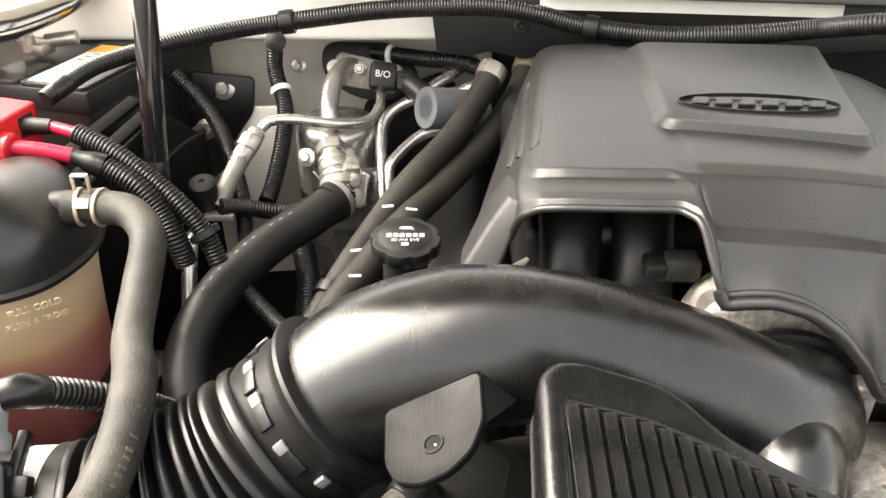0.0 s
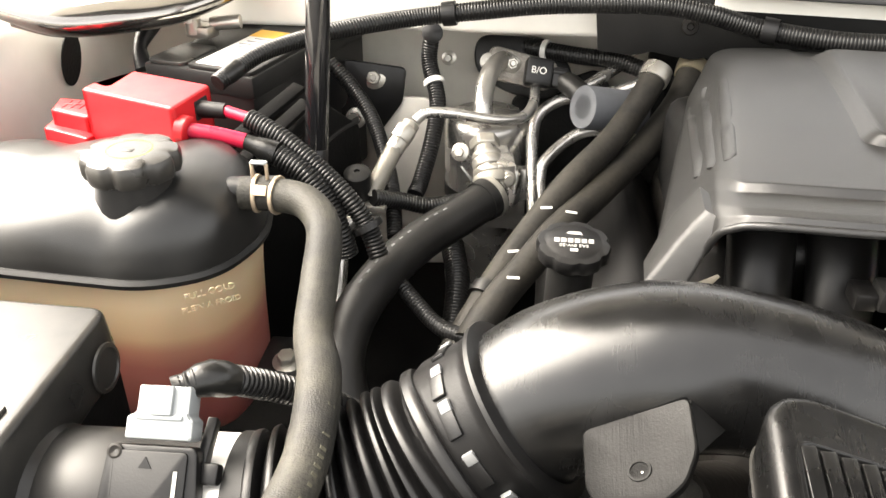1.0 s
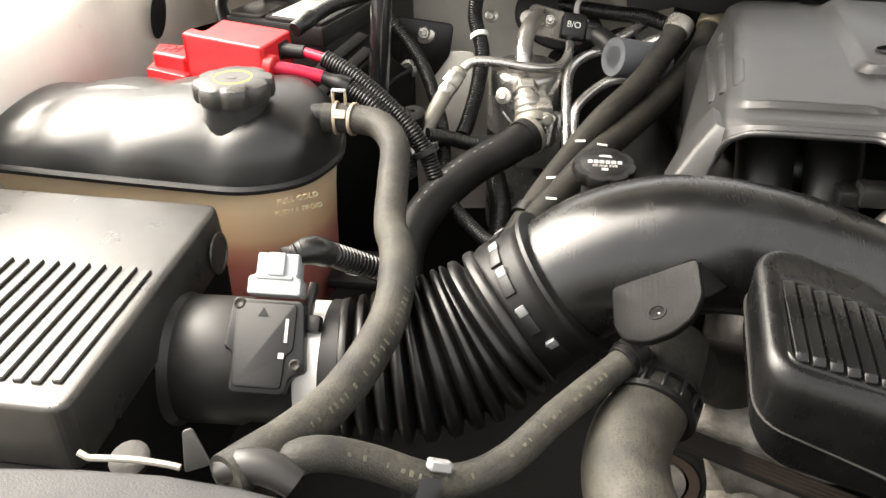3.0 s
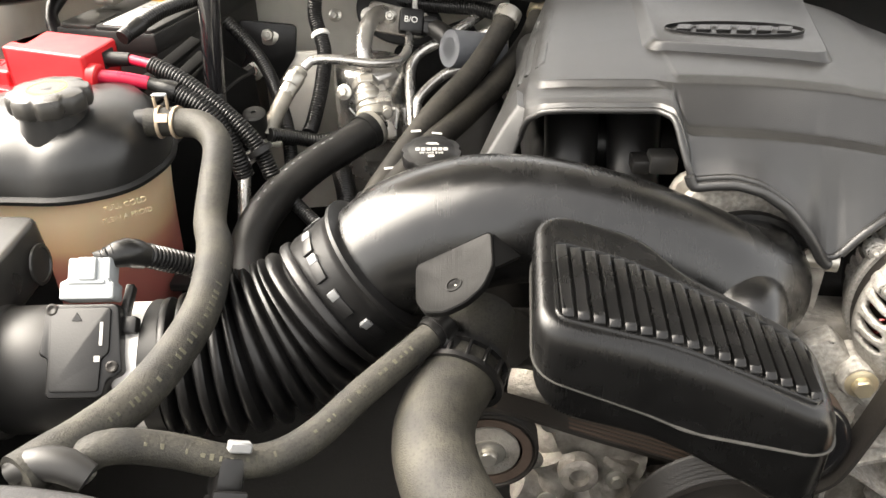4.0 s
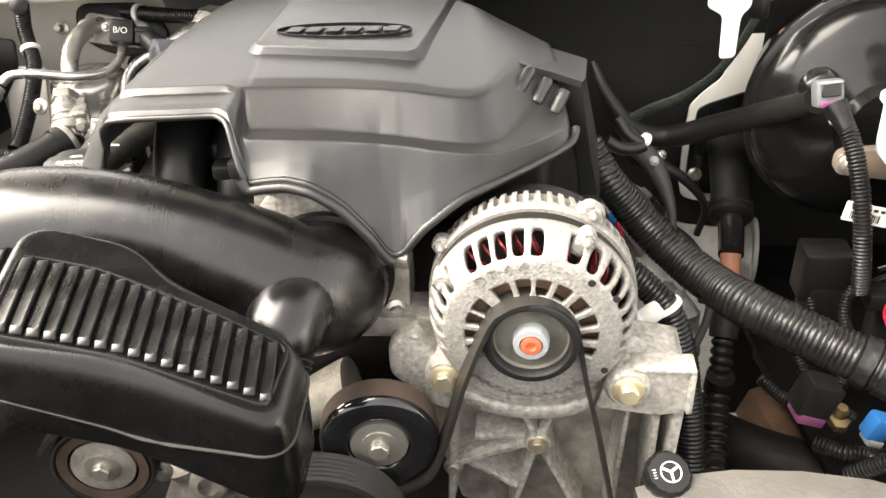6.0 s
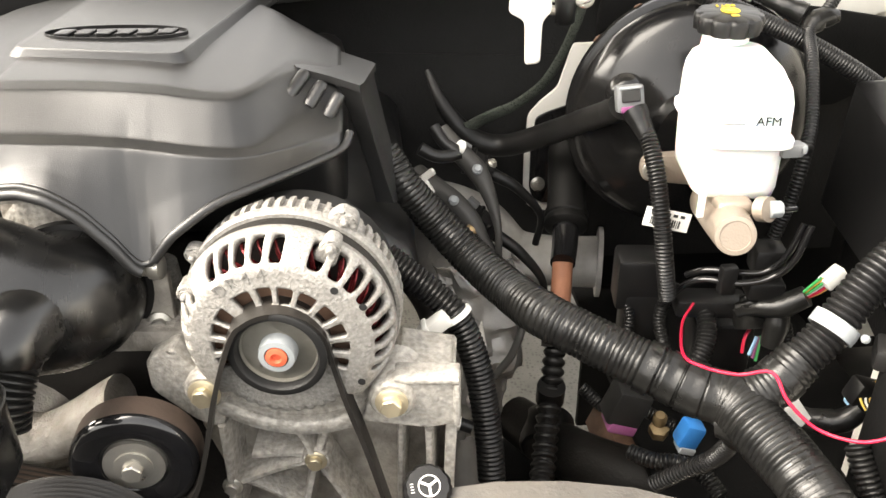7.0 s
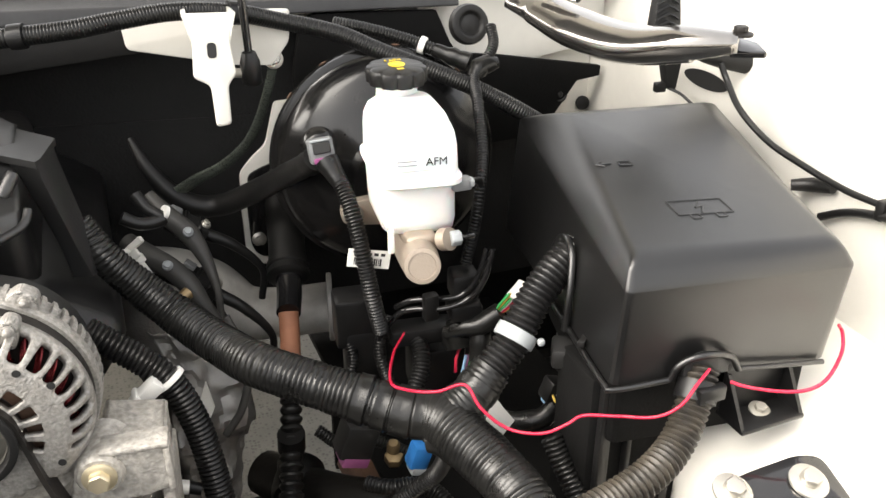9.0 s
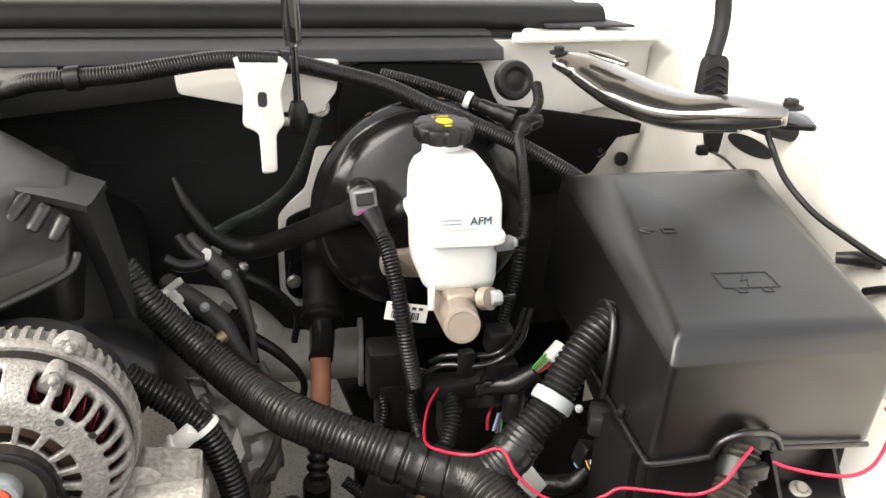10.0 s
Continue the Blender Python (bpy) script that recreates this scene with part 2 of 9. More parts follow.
level.links.new(height.outputs[0], stain.inputs["Fac"])
level.links.new(stain.outputs[0], level.nodes["Principled BSDF"].inputs["Base Color"])
for milky, scatter in ((TANK, 0.25), (MILK, 0.3)):
    shader = milky.node_tree.nodes["Principled BSDF"]
    shader.inputs["Subsurface Weight"].default_value = scatter
    shader.inputs["Subsurface Scale"].default_value = 0.01


# ---- building blocks ----
def thing(name, at, label, category, group="", kind=""):
    ob = new(name)
    ob.empty_display_size, ob.location = 0.02, at
    return tagged(ob, label, category, group, kind)


def part(name, bm, material, parent=None, label="", angle=42):
    bmesh.ops.recalc_face_normals(bm, faces=bm.faces)
    me = bpy.data.meshes.new(name)
    bm.to_mesh(me)
    bm.free()
    me.polygons.foreach_set("use_smooth", [True] * len(me.polygons))
    me.set_sharp_from_angle(angle=radians(angle))
    me.materials.append(material)
    ob = new(name, me)
    if parent:
        ob.parent = parent
        if parent.data is None:
            ob.matrix_parent_inverse = Matrix.Translation(-Vector(parent.location))
    return tagged(ob, label)


def spline(pts, step):
    """Catmull-Rom through pts, evenly spaced; with the parameter of each sample along the control points."""
    p = np.array(pts, float)
    if len(p) == 2:
        q = np.linspace(0, 1, 40)
        fine, par = p[0] + q[:, None] * (p[1] - p[0]), q
    else:
        e = np.vstack([2 * p[0] - p[1], p, 2 * p[-1] - p[-2]])
        fine, par = [], []
        for i in range(len(p) - 1):
            a, b, c, d = e[i:i + 4]
            for s in np.linspace(0, 1, 24, endpoint=i == len(p) - 2):
                fine.append(0.5 * (2 * b + (c - a) * s + (2 * a - 5 * b + 4 * c - d) * s * s + (3 * b - a - 3 * c + d) * s ** 3))
                par.append(i + s)
        fine, par = np.array(fine), np.array(par)
    d = np.concatenate([[0], np.cumsum(np.linalg.norm(np.diff(fine, axis=0), axis=1))])
    m = max(2, int(d[-1] / step) + 1)
    at = np.linspace(0, d[-1], m)
    return np.stack([np.interp(at, d, fine[:, k]) for k in range(3)], 1), np.interp(at, d, par), at


def loft(rings, bm=None, cap=True, closed=True):
    bm = bm or bmesh.new()
    rows = [[bm.verts.new(v) for v in ring] for ring in rings]
    n = len(rows[0])
    for a, b in zip(rows, rows[1:]):
        for i in range(n if closed else n - 1):
            bm.faces.new((a[i], a[(i + 1) % n], b[(i + 1) % n], b[i]))
    if cap:
        bm.faces.new(rows[0][::-1])
        bm.faces.new(rows[-1])
    return bm


def sweep(pts, r, n=14, step=0.006, pitch=0.0, depth=0.0, flat=1.0, up=(0, 0, 1), bm=None, cap=True, ragged=0.0, wobble=0.0, narrow=2):
    """A round (or flattened) tube along pts. r: one radius, or one for each point. pitch, depth: rings along it."""
    if pitch:
        step = pitch / (4 if narrow < 3 else 10)
    c, par, at = spline(pts, step)
    r = np.interp(par, np.linspace(0, par[-1], len(r)), r) if isinstance(r, (list, tuple)) else np.full(len(c), r)
    if pitch:
        w = (at / pitch + ragged * np.array([noise.noise(Vector(p) * 70) for p in c])) % 1.0
        r = r - depth * (0.5 + 0.5 * np.cos(2 * np.pi * w)) ** narrow
    if wobble:
        r = r * (1 + wobble * np.array([noise.noise(Vector(p) * 90) for p in c]))
    t = np.gradient(c, axis=0)
    t /= np.linalg.norm(t, axis=1)[:, None]
    nrm = np.cross(t[0], up)
    if np.linalg.norm(nrm) < 1e-4:
        nrm = np.cross(t[0], (0.3, 1, 0.2))
    rings = []
    a = np.linspace(0, 2 * np.pi, n, endpoint=False)
    for i in range(len(c)):
        nrm = nrm - t[i] * nrm.dot(t[i])
        nrm /= np.linalg.norm(nrm)
        b = np.cross(t[i], nrm)
        rings.append(c[i] + r[i] * (np.cos(a)[:, None] * nrm + flat * np.sin(a)[:, None] * b))
    return loft(rings, bm, cap)


def axis_matrix(at, axis, spin=0.0):
    return Matrix.Translation(at) @ Vector(axis).to_track_quat("Z", "Y").to_matrix().to_4x4() @ Matrix.Rotation(radians(spin), 4, "Z")


def frame_matrix(at, x_axis, y_axis):
    """A frame whose x runs along x_axis and whose y lies in the plane of both."""
    x = Vector(x_axis).normalized()
    z = x.cross(Vector(y_axis)).normalized()
    y = z.cross(x)
    m = Matrix((x, y, z)).transposed().to_4x4()
    m.translation = at
    return m


def lathe(profile, at, axis, n=32, bm=None, lobes=0, lobe=0.0):
    """profile: (radius, height) pairs along axis from at; lobes: scallops round the rim where the radius is largest."""
    m = axis_matrix(at, axis)
    top = max(r for r, h in profile)
    rings = []
    for r, h in profile:
        ring = []
        for i in range(n):
            a = 2 * math.pi * i / n
            rr = max(r, 0.0002) * (1 - (lobe * max(0, math.cos(a * lobes)) ** 2 if lobes and r > 0.8 * top else 0))
            ring.append(m @ Vector((rr * math.cos(a), rr * math.sin(a), h)))
        rings.append(ring)
    return loft(rings, bm)


def prism(poly, h0, h1, m=Matrix(), bevel=0.0, seg=2, inset=0.0, bm=None):
    """Extrudes poly (x, y) from h0 to h1 in the frame m; inset draws the far end in."""
    one = bmesh.new()
    cx, cy = sum(p[0] for p in poly) / len(poly), sum(p[1] for p in poly) / len(poly)
    far = []
    for x, y in poly:
        d = math.hypot(x - cx, y - cy) or 1
        far.append((x - inset * (x - cx) / d, y - inset * (y - cy) / d))
    loft([[(x, y, h0) for x, y in poly], [(x, y, h1) for x, y in far]], one)
    if bevel:
        bmesh.ops.recalc_face_normals(one, faces=one.faces)
        bmesh.ops.bevel(one, geom=one.edges[:], offset=bevel, segments=seg, affect="EDGES", profile=0.5)
    bmesh.ops.transform(one, matrix=m, verts=one.verts)
    return merge(bm, one)


def merge(bm, other):
    if bm is None:
        return other
    me = bpy.data.meshes.new("scratch")
    other.to_mesh(me)
    other.free()
    bm.from_mesh(me)
    bpy.data.meshes.remove(me)
    return bm


def box(size, m=Matrix(), bevel=0.001, seg=2, bm=None, shift=(0, 0, 0)):
    x, y, z = size
    sx, sy, sz = shift
    return prism([(sx - x / 2, sy - y / 2), (sx + x / 2, sy - y / 2), (sx + x / 2, sy + y / 2), (sx - x / 2, sy + y / 2)], sz - z / 2, sz + z / 2, m, bevel, seg, 0.0, bm)


def round_poly(pts, radius, n=5):
    """Rounds the corners of a polygon (x, y)."""
    out = []
    for i, b in enumerate(pts):
        a, c = Vector(pts[i - 1]), Vector(pts[(i + 1) % len(pts)])
        b = Vector(b)
        r = min(radius, 0.45 * (a - b).length, 0.45 * (c - b).length)
        s, e = b + (a - b).normalized() * r, b + (c - b).normalized() * r
        for k in range(n + 1):
            u = k / n
            q = s * (1 - u) ** 2 + b * 2 * u * (1 - u) + e * u * u
            out.append((q.x, q.y))
    return out


def bolt(parent, at, axis, size=0.007, material=None, washer=1.7, shank=0.0, name="bolt"):
    """A flanged hex bolt, its head towards axis; a stud's end stands out of it with shank."""
    m = axis_matrix(at, axis, 13)
    bm = lathe([(size * washer, -0.001), (size * washer, 0.0012), (size * 1.15, 0.0025)], at, axis, 24)
    prism([(size * math.cos(k * math.pi / 3), size * math.sin(k * math.pi / 3)) for k in range(6)], 0.001, 0.001 + size * 0.95, m, size * 0.12, 1, 0, bm)
    if shank:
        lathe([(size * 0.55, 0.0), (size * 0.55, shank), (size * 0.4, shank + 0.002)], at, axis, 14, bm)
    return part(name, bm, material or STEEL, parent)


def text_part(text, size, m, material, parent, name="lettering", depth=0.0003):
    cu = bpy.data.curves.new(name, "FONT")
    cu.body, cu.size, cu.extrude, cu.align_x, cu.align_y = text, size, depth, "CENTER", "CENTER"
    tmp = bpy.data.objects.new(name, cu)
    me = bpy.data.meshes.new_from_object(tmp)
    bpy.data.objects.remove(tmp)
    bm = bmesh.new()
    bm.from_mesh(me)
    bpy.data.meshes.remove(me)
    bmesh.ops.transform(bm, matrix=m, verts=bm.verts)
    return part(name, bm, material, parent)


def band(pts, k, r, width, material, parent, name="clamp", label=""):
    """A clamp round a hose, at the share k of its length."""
    c, par, at = spline(pts, 0.004)
    i = min(len(c) - 2, max(1, int(k * (len(c) - 1))))
    d = Vector(c[i + 1] - c[i - 1]).normalized()
    return part(name, lathe([(r - 0.001, -width / 2), (r + 0.001, -width / 2), (r + 0.0014, 0), (r + 0.001, width / 2), (r - 0.001, width / 2)], c[i], d, 28), material, parent, label)


# ---- the setting: ground, body shell, cowl, hood ----
def ground():
    bm = bmesh.new()
    n = 24
    loft([[(x, y, 0.006 * noise.noise(Vector((x, y, 0)))) for x in np.linspace(-120, 120, n)] for y in np.linspace(-120, 120, n)], bm, cap=False, closed=False)
    tagged(part("ground", bm, CONCRETE), "pale rough concrete driveway under the truck", "ground", kind="structure")


def wall_strip(name, plan, z0, z1, thick, material, label, category, kind="structure"):
    """An upright sheet along a plan line, bent where the line bends."""
    bm = bmesh.new()
    rings = [[*[(x, y, z0) for x, y in plan], *[(x, y + thick, z0) for x, y in plan[::-1]]], [*[(x, y, z1) for x, y in plan], *[(x, y + thick, z1) for x, y in plan[::-1]]]]
    loft(rings, bm)
    return tagged(part(name, bm, material), label, category, kind=kind)


# flat dark disc that paints the shade inside a hole
def hole_disc(name, at, axis, rx, ry, parent, material=None):
    bm = lathe([(0.001, 0.0), (1.0, 0.0), (1.0, 0.3), (0.001, 0.3)], (0, 0, 0), (0, 0, 1), 28)
    bmesh.ops.transform(bm, matrix=axis_matrix(at, axis) @ Matrix.Diagonal((rx, ry, 0.004, 1)), verts=bm.verts)
    return part(name, bm, material or FELT, parent)


ground()
firewall = wall_strip("wall_firewall", [(-0.75, 1.06), (-0.3, 1.045), (0.0, 1.03), (0.3, 0.99), (0.62, 0.925), (0.95, 0.9), (1.3, 0.9)], 0.8, 1.25, 0.012, INNER, "dusty off-white painted steel firewall behind the engine", "firewall")
mat_plan = [(0.06, 1.0), (0.3, 0.965), (0.62, 0.9), (0.95, 0.875), (1.1, 0.872)]
tagged(wall_strip("mat_and_opening", mat_plan, 0.8, 1.10, 0.012, FELT, "black felt insulation mat hung on the firewall", "insulation"), kind="structure")
tagged(wall_strip("mat_and_opening", [(0.06, 1.0), (0.3, 0.965), (0.62, 0.9), (0.76, 0.89)], 1.1004, 1.2, 0.012, FELT, "upper strip of the black felt insulation mat", "insulation"), kind="structure")
# the dark mat round the brake booster, higher on the outside
mat_poly = [(0.72, 1.02), (0.722, 1.16), (0.735, 1.224), (0.757, 1.23), (0.915, 1.222), (0.935, 1.179), (0.946, 1.163), (1.006, 1.155), (1.173, 1.124), (1.172, 1.109), (1.134, 1.105), (1.098, 1.056), (1.04, 1.03)]
mat2 = part("mat_and_opening", prism(mat_poly, 0.0, 0.01, frame_matrix((0, 0.86, 0), (1, 0, 0), (0, 0, 1)), 0.002), LINER)
tagged(mat2, "black insulation mat with a cut edge behind the booster", "insulation", kind="structure")

# white lip of the cowl over the left half, and its black flap
lip = part("cowl_lip", prism(round_poly([(0.93, 1.183), (0.945, 1.18), (0.96, 1.3), (1.1, 1.32), (1.1, 1.335), (0.945, 1.315)], 0.006), -0.75, 0.07, frame_matrix((0, 0, 0), (0, 1, 0), (0, 0, 1)), 0.0), PAINT)
tagged(lip, "off-white painted sheet-metal lip below the windscreen cowl", "body panel", kind="structure")
flap = part("cowl_flap", prism([(-0.006, 1.175), (-0.012, 1.222), (0.0, 1.252), (0.57, 1.236), (0.57, 1.205), (0.3, 1.178), (0.15, 1.186), (0.09, 1.172), (0.05, 1.178), (0.03, 1.172)], 0.0, 0.006, frame_matrix((0, 0.915, 0), (1, -0.12, 0), (0, 0, 1)), 0.001), MATTE)
tagged(flap, "black flexible flap hung under the cowl", "flap", kind="structure")


def cowl():
    top = thing("cowl", (0.4, 0.9, 1.25), "dark grey plastic windscreen cowl with a rubber seal along its front", "cowl", kind="structure")
    tilt = Matrix.Translation((0.4, 0, 1.262)) @ Matrix.Rotation(radians(1.7), 4, "Y") @ Matrix.Translation((-0.4, 0, -1.262))
    across = frame_matrix((0, 0, 0), (0, 1, 0), (0, 0, 1))

    def bar(name, poly, x0, x1, material, label=""):
        bm = prism(poly, x0, x1, across)
        bmesh.ops.transform(bm, matrix=tilt, verts=bm.verts)
        return part(name, bm, material, top, label)
    bar("front_lip", round_poly([(0.845, 1.242), (0.87, 1.242), (0.93, 1.262), (0.93, 1.268), (0.85, 1.258)], 0.004), 0.1, 0.945, COWL)
    bar("under_strip", [(0.86, 1.226), (0.87, 1.226), (0.87, 1.243), (0.86, 1.243)], 0.1, 0.52, PAINT, "off-white painted edge under the cowl")
    bar("seal", round_poly([(0.915, 1.268), (0.95, 1.268), (0.965, 1.288), (0.945, 1.306), (0.92, 1.3), (0.91, 1.285)], 0.014, 6), -0.2, 1.13, RUBBER, "rounded grey rubber seal strip")
    bar("seal_foot", [(0.895, 1.262), (0.94, 1.262), (0.94, 1.27), (0.895, 1.27)], -0.2, 1.14, MATTE)
    bar("grille_panel", [(0.96, 1.28), (1.45, 1.345), (1.45, 1.355), (0.96, 1.29)], -0.9, 1.13, COWL)
    bar("seam_rib", [(0.893, 1.266), (0.912, 1.266), (0.912, 1.272), (0.895, 1.27)], 0.1, 0.945, COWL)


cowl()
# white panel at the end of the cowl, with two plastic screw caps
end = thing("cowl_end_panel", (1.08, 0.8, 1.24), "off-white painted panel at the end of the cowl with screw caps", "body panel", kind="structure")
part("panel", prism(round_poly([(0.955, 0.85), (1.20, 0.83), (1.19, 0.97), (1.02, 0.98)], 0.01), 1.247, 1.252, Matrix(), 0.001), PAINT, end)
part("front_plate", prism(round_poly([(0.9, 1.09), (0.9, 1.245), (1.19, 1.246), (1.19, 1.15), (1.1, 1.14)], 0.01), 0, 0.004, frame_matrix((0, 0.885, 0), (1, 0, 0), (0, 0, 1)), 0.001), PAINT, end)
part("grey_plate", prism([(1.03, 0.9), (1.16, 0.88), (1.13, 0.99), (1.05, 0.99)], 1.256, 1.26, Matrix(), 0.001), COWL, end)
for x, y in ((0.99, 0.866), (1.075, 0.862)):
    part("screw_cap", lathe([(0.011, 0), (0.011, 0.006), (0.009, 0.009), (0.003, 0.01)], (x, y, 1.252), (0, 0, 1), 20), WHITE, end)

# raised hood over the engine, unseen; tilt and dark lining set to shape reflections
hood = thing("hood", (0.3, 1.0, 1.32), "raised off-white truck hood on two hinge arms over the bay", "hood", kind="structure")
hm = frame_matrix((0.3, 1.02, 1.5), (1, 0, 0), (0, -0.55, 0.83))
part("hood_panel", prism(round_poly([(-0.93, 0), (0.93, 0), (0.86, 1.15), (-0.86, 1.15)], 0.1), -0.03, -0.012, hm, 0.004), PAINT, hood)
part("unseen_hood_lining", prism(round_poly([(-0.78, 0.3), (0.78, 0.3), (0.74, 1.1), (-0.74, 1.1)], 0.1), -0.008, 0.004, hm, 0.003), FELT, hood)


def fenders():
    left = part("inner_fender", loft([[(-0.585 - 0.03 * s, y, z) for s, z in ((0, 0.6), (0, 1.13), (0.3, 1.2), (1.2, 1.225), (6, 1.24), (14, 1.18), (14.5, 0.5), (0.6, 0.5))] for y in np.linspace(0.05, 1.25, 20)]), PAINT)
    tagged(left, "off-white painted inner fender beside the battery", "fender", kind="structure")
    hole_disc("fender_hole", (-0.5795, 0.862, 1.158), (1, 0, -0.15), 0.021, 0.031, left)
    right = part("inner_fender", loft([[(1.165 + 0.02 * s + 0.05 * (y - 0.5), y, z) for s, z in ((0, 0.6), (0, 1.15), (0.5, 1.215), (1.8, 1.24), (9, 1.30), (22, 1.36), (22.5, 0.5), (0.6, 0.5))] for y in np.linspace(-0.2, 1.25, 24)]), PAINT)
    tagged(right, "off-white painted inner fender beside the fuse box", "fender", kind="structure")
    hole_disc("fender_hole", (1.168, 0.618, 1.163), (1, 0, 0), 0.04, 0.0105, right, INK_HOLE)
    # raised wheel housing in front of the fuse box
    wh = part("wheel_house", loft([[(x, y, z) for x, z in ((0.93, 0.5), (0.935, 0.9), (0.96, 0.945), (1.02, 0.975), (1.1, 0.985), (1.2, 0.98), (1.2, 0.5))] for y in np.linspace(-0.15, 0.5, 14)]), PAINT)
    tagged(wh, "off-white painted wheel housing below the fuse box", "body panel", kind="structure")
    # plain panels that close the bay in front and below
    # unseen panel and front end, added to darken reflections in the glossy parts
    tagged(part("panel_front_unseen", box((1.5, 0.36, 0.02), Matrix.Translation((0.175, -0.13, 1.03)), 0.006), LINER), "unseen plain black panel over the radiator, added to darken reflections", "panel", kind="structure")
    tagged(part("wall_front_unseen", box((1.75, 0.03, 0.75), Matrix.Translation((0.3, -0.3, 0.7)), 0.006), LINER), "unseen plain black front end, added to block ground reflections", "grille", kind="structure")
    tagged(part("wall_radiator", box((1.75, 0.03, 0.55), Matrix.Translation((0.3, -0.02, 0.72)), 0.004), MATTE), "black radiator support across the front of the bay", "radiator", kind="structure")


fenders()
# unseen cab and underbody behind the firewall, added to shade the ground
cab = thing("truck_cab", (0.3, 2.6, 0.9), "plain off-white truck cab body, unseen, added to shade the ground", "truck cab", kind="structure")
part("lower_body", box((2.0, 2.6, 0.85), Matrix.Translation((0.3, 2.85, 0.85)), 0.04, 3), PAINT, cab)
for sx in (-0.55, 1.15):
    part("tyre", lathe([(0.2, -0.12), (0.36, -0.12), (0.38, -0.09), (0.38, 0.09), (0.36, 0.12), (0.2, 0.12)], (sx, 0.55, 0.385), (1, 0, 0), 36), RUBBER, cab)
tagged(part("underbody", box((2.2, 2.4, 0.04), Matrix.Translation((0.3, 2.2, 0.78)), 0.01), MATTE), "unseen dark underbody sheet behind the engine, added to block light", "underbody", kind="structure")


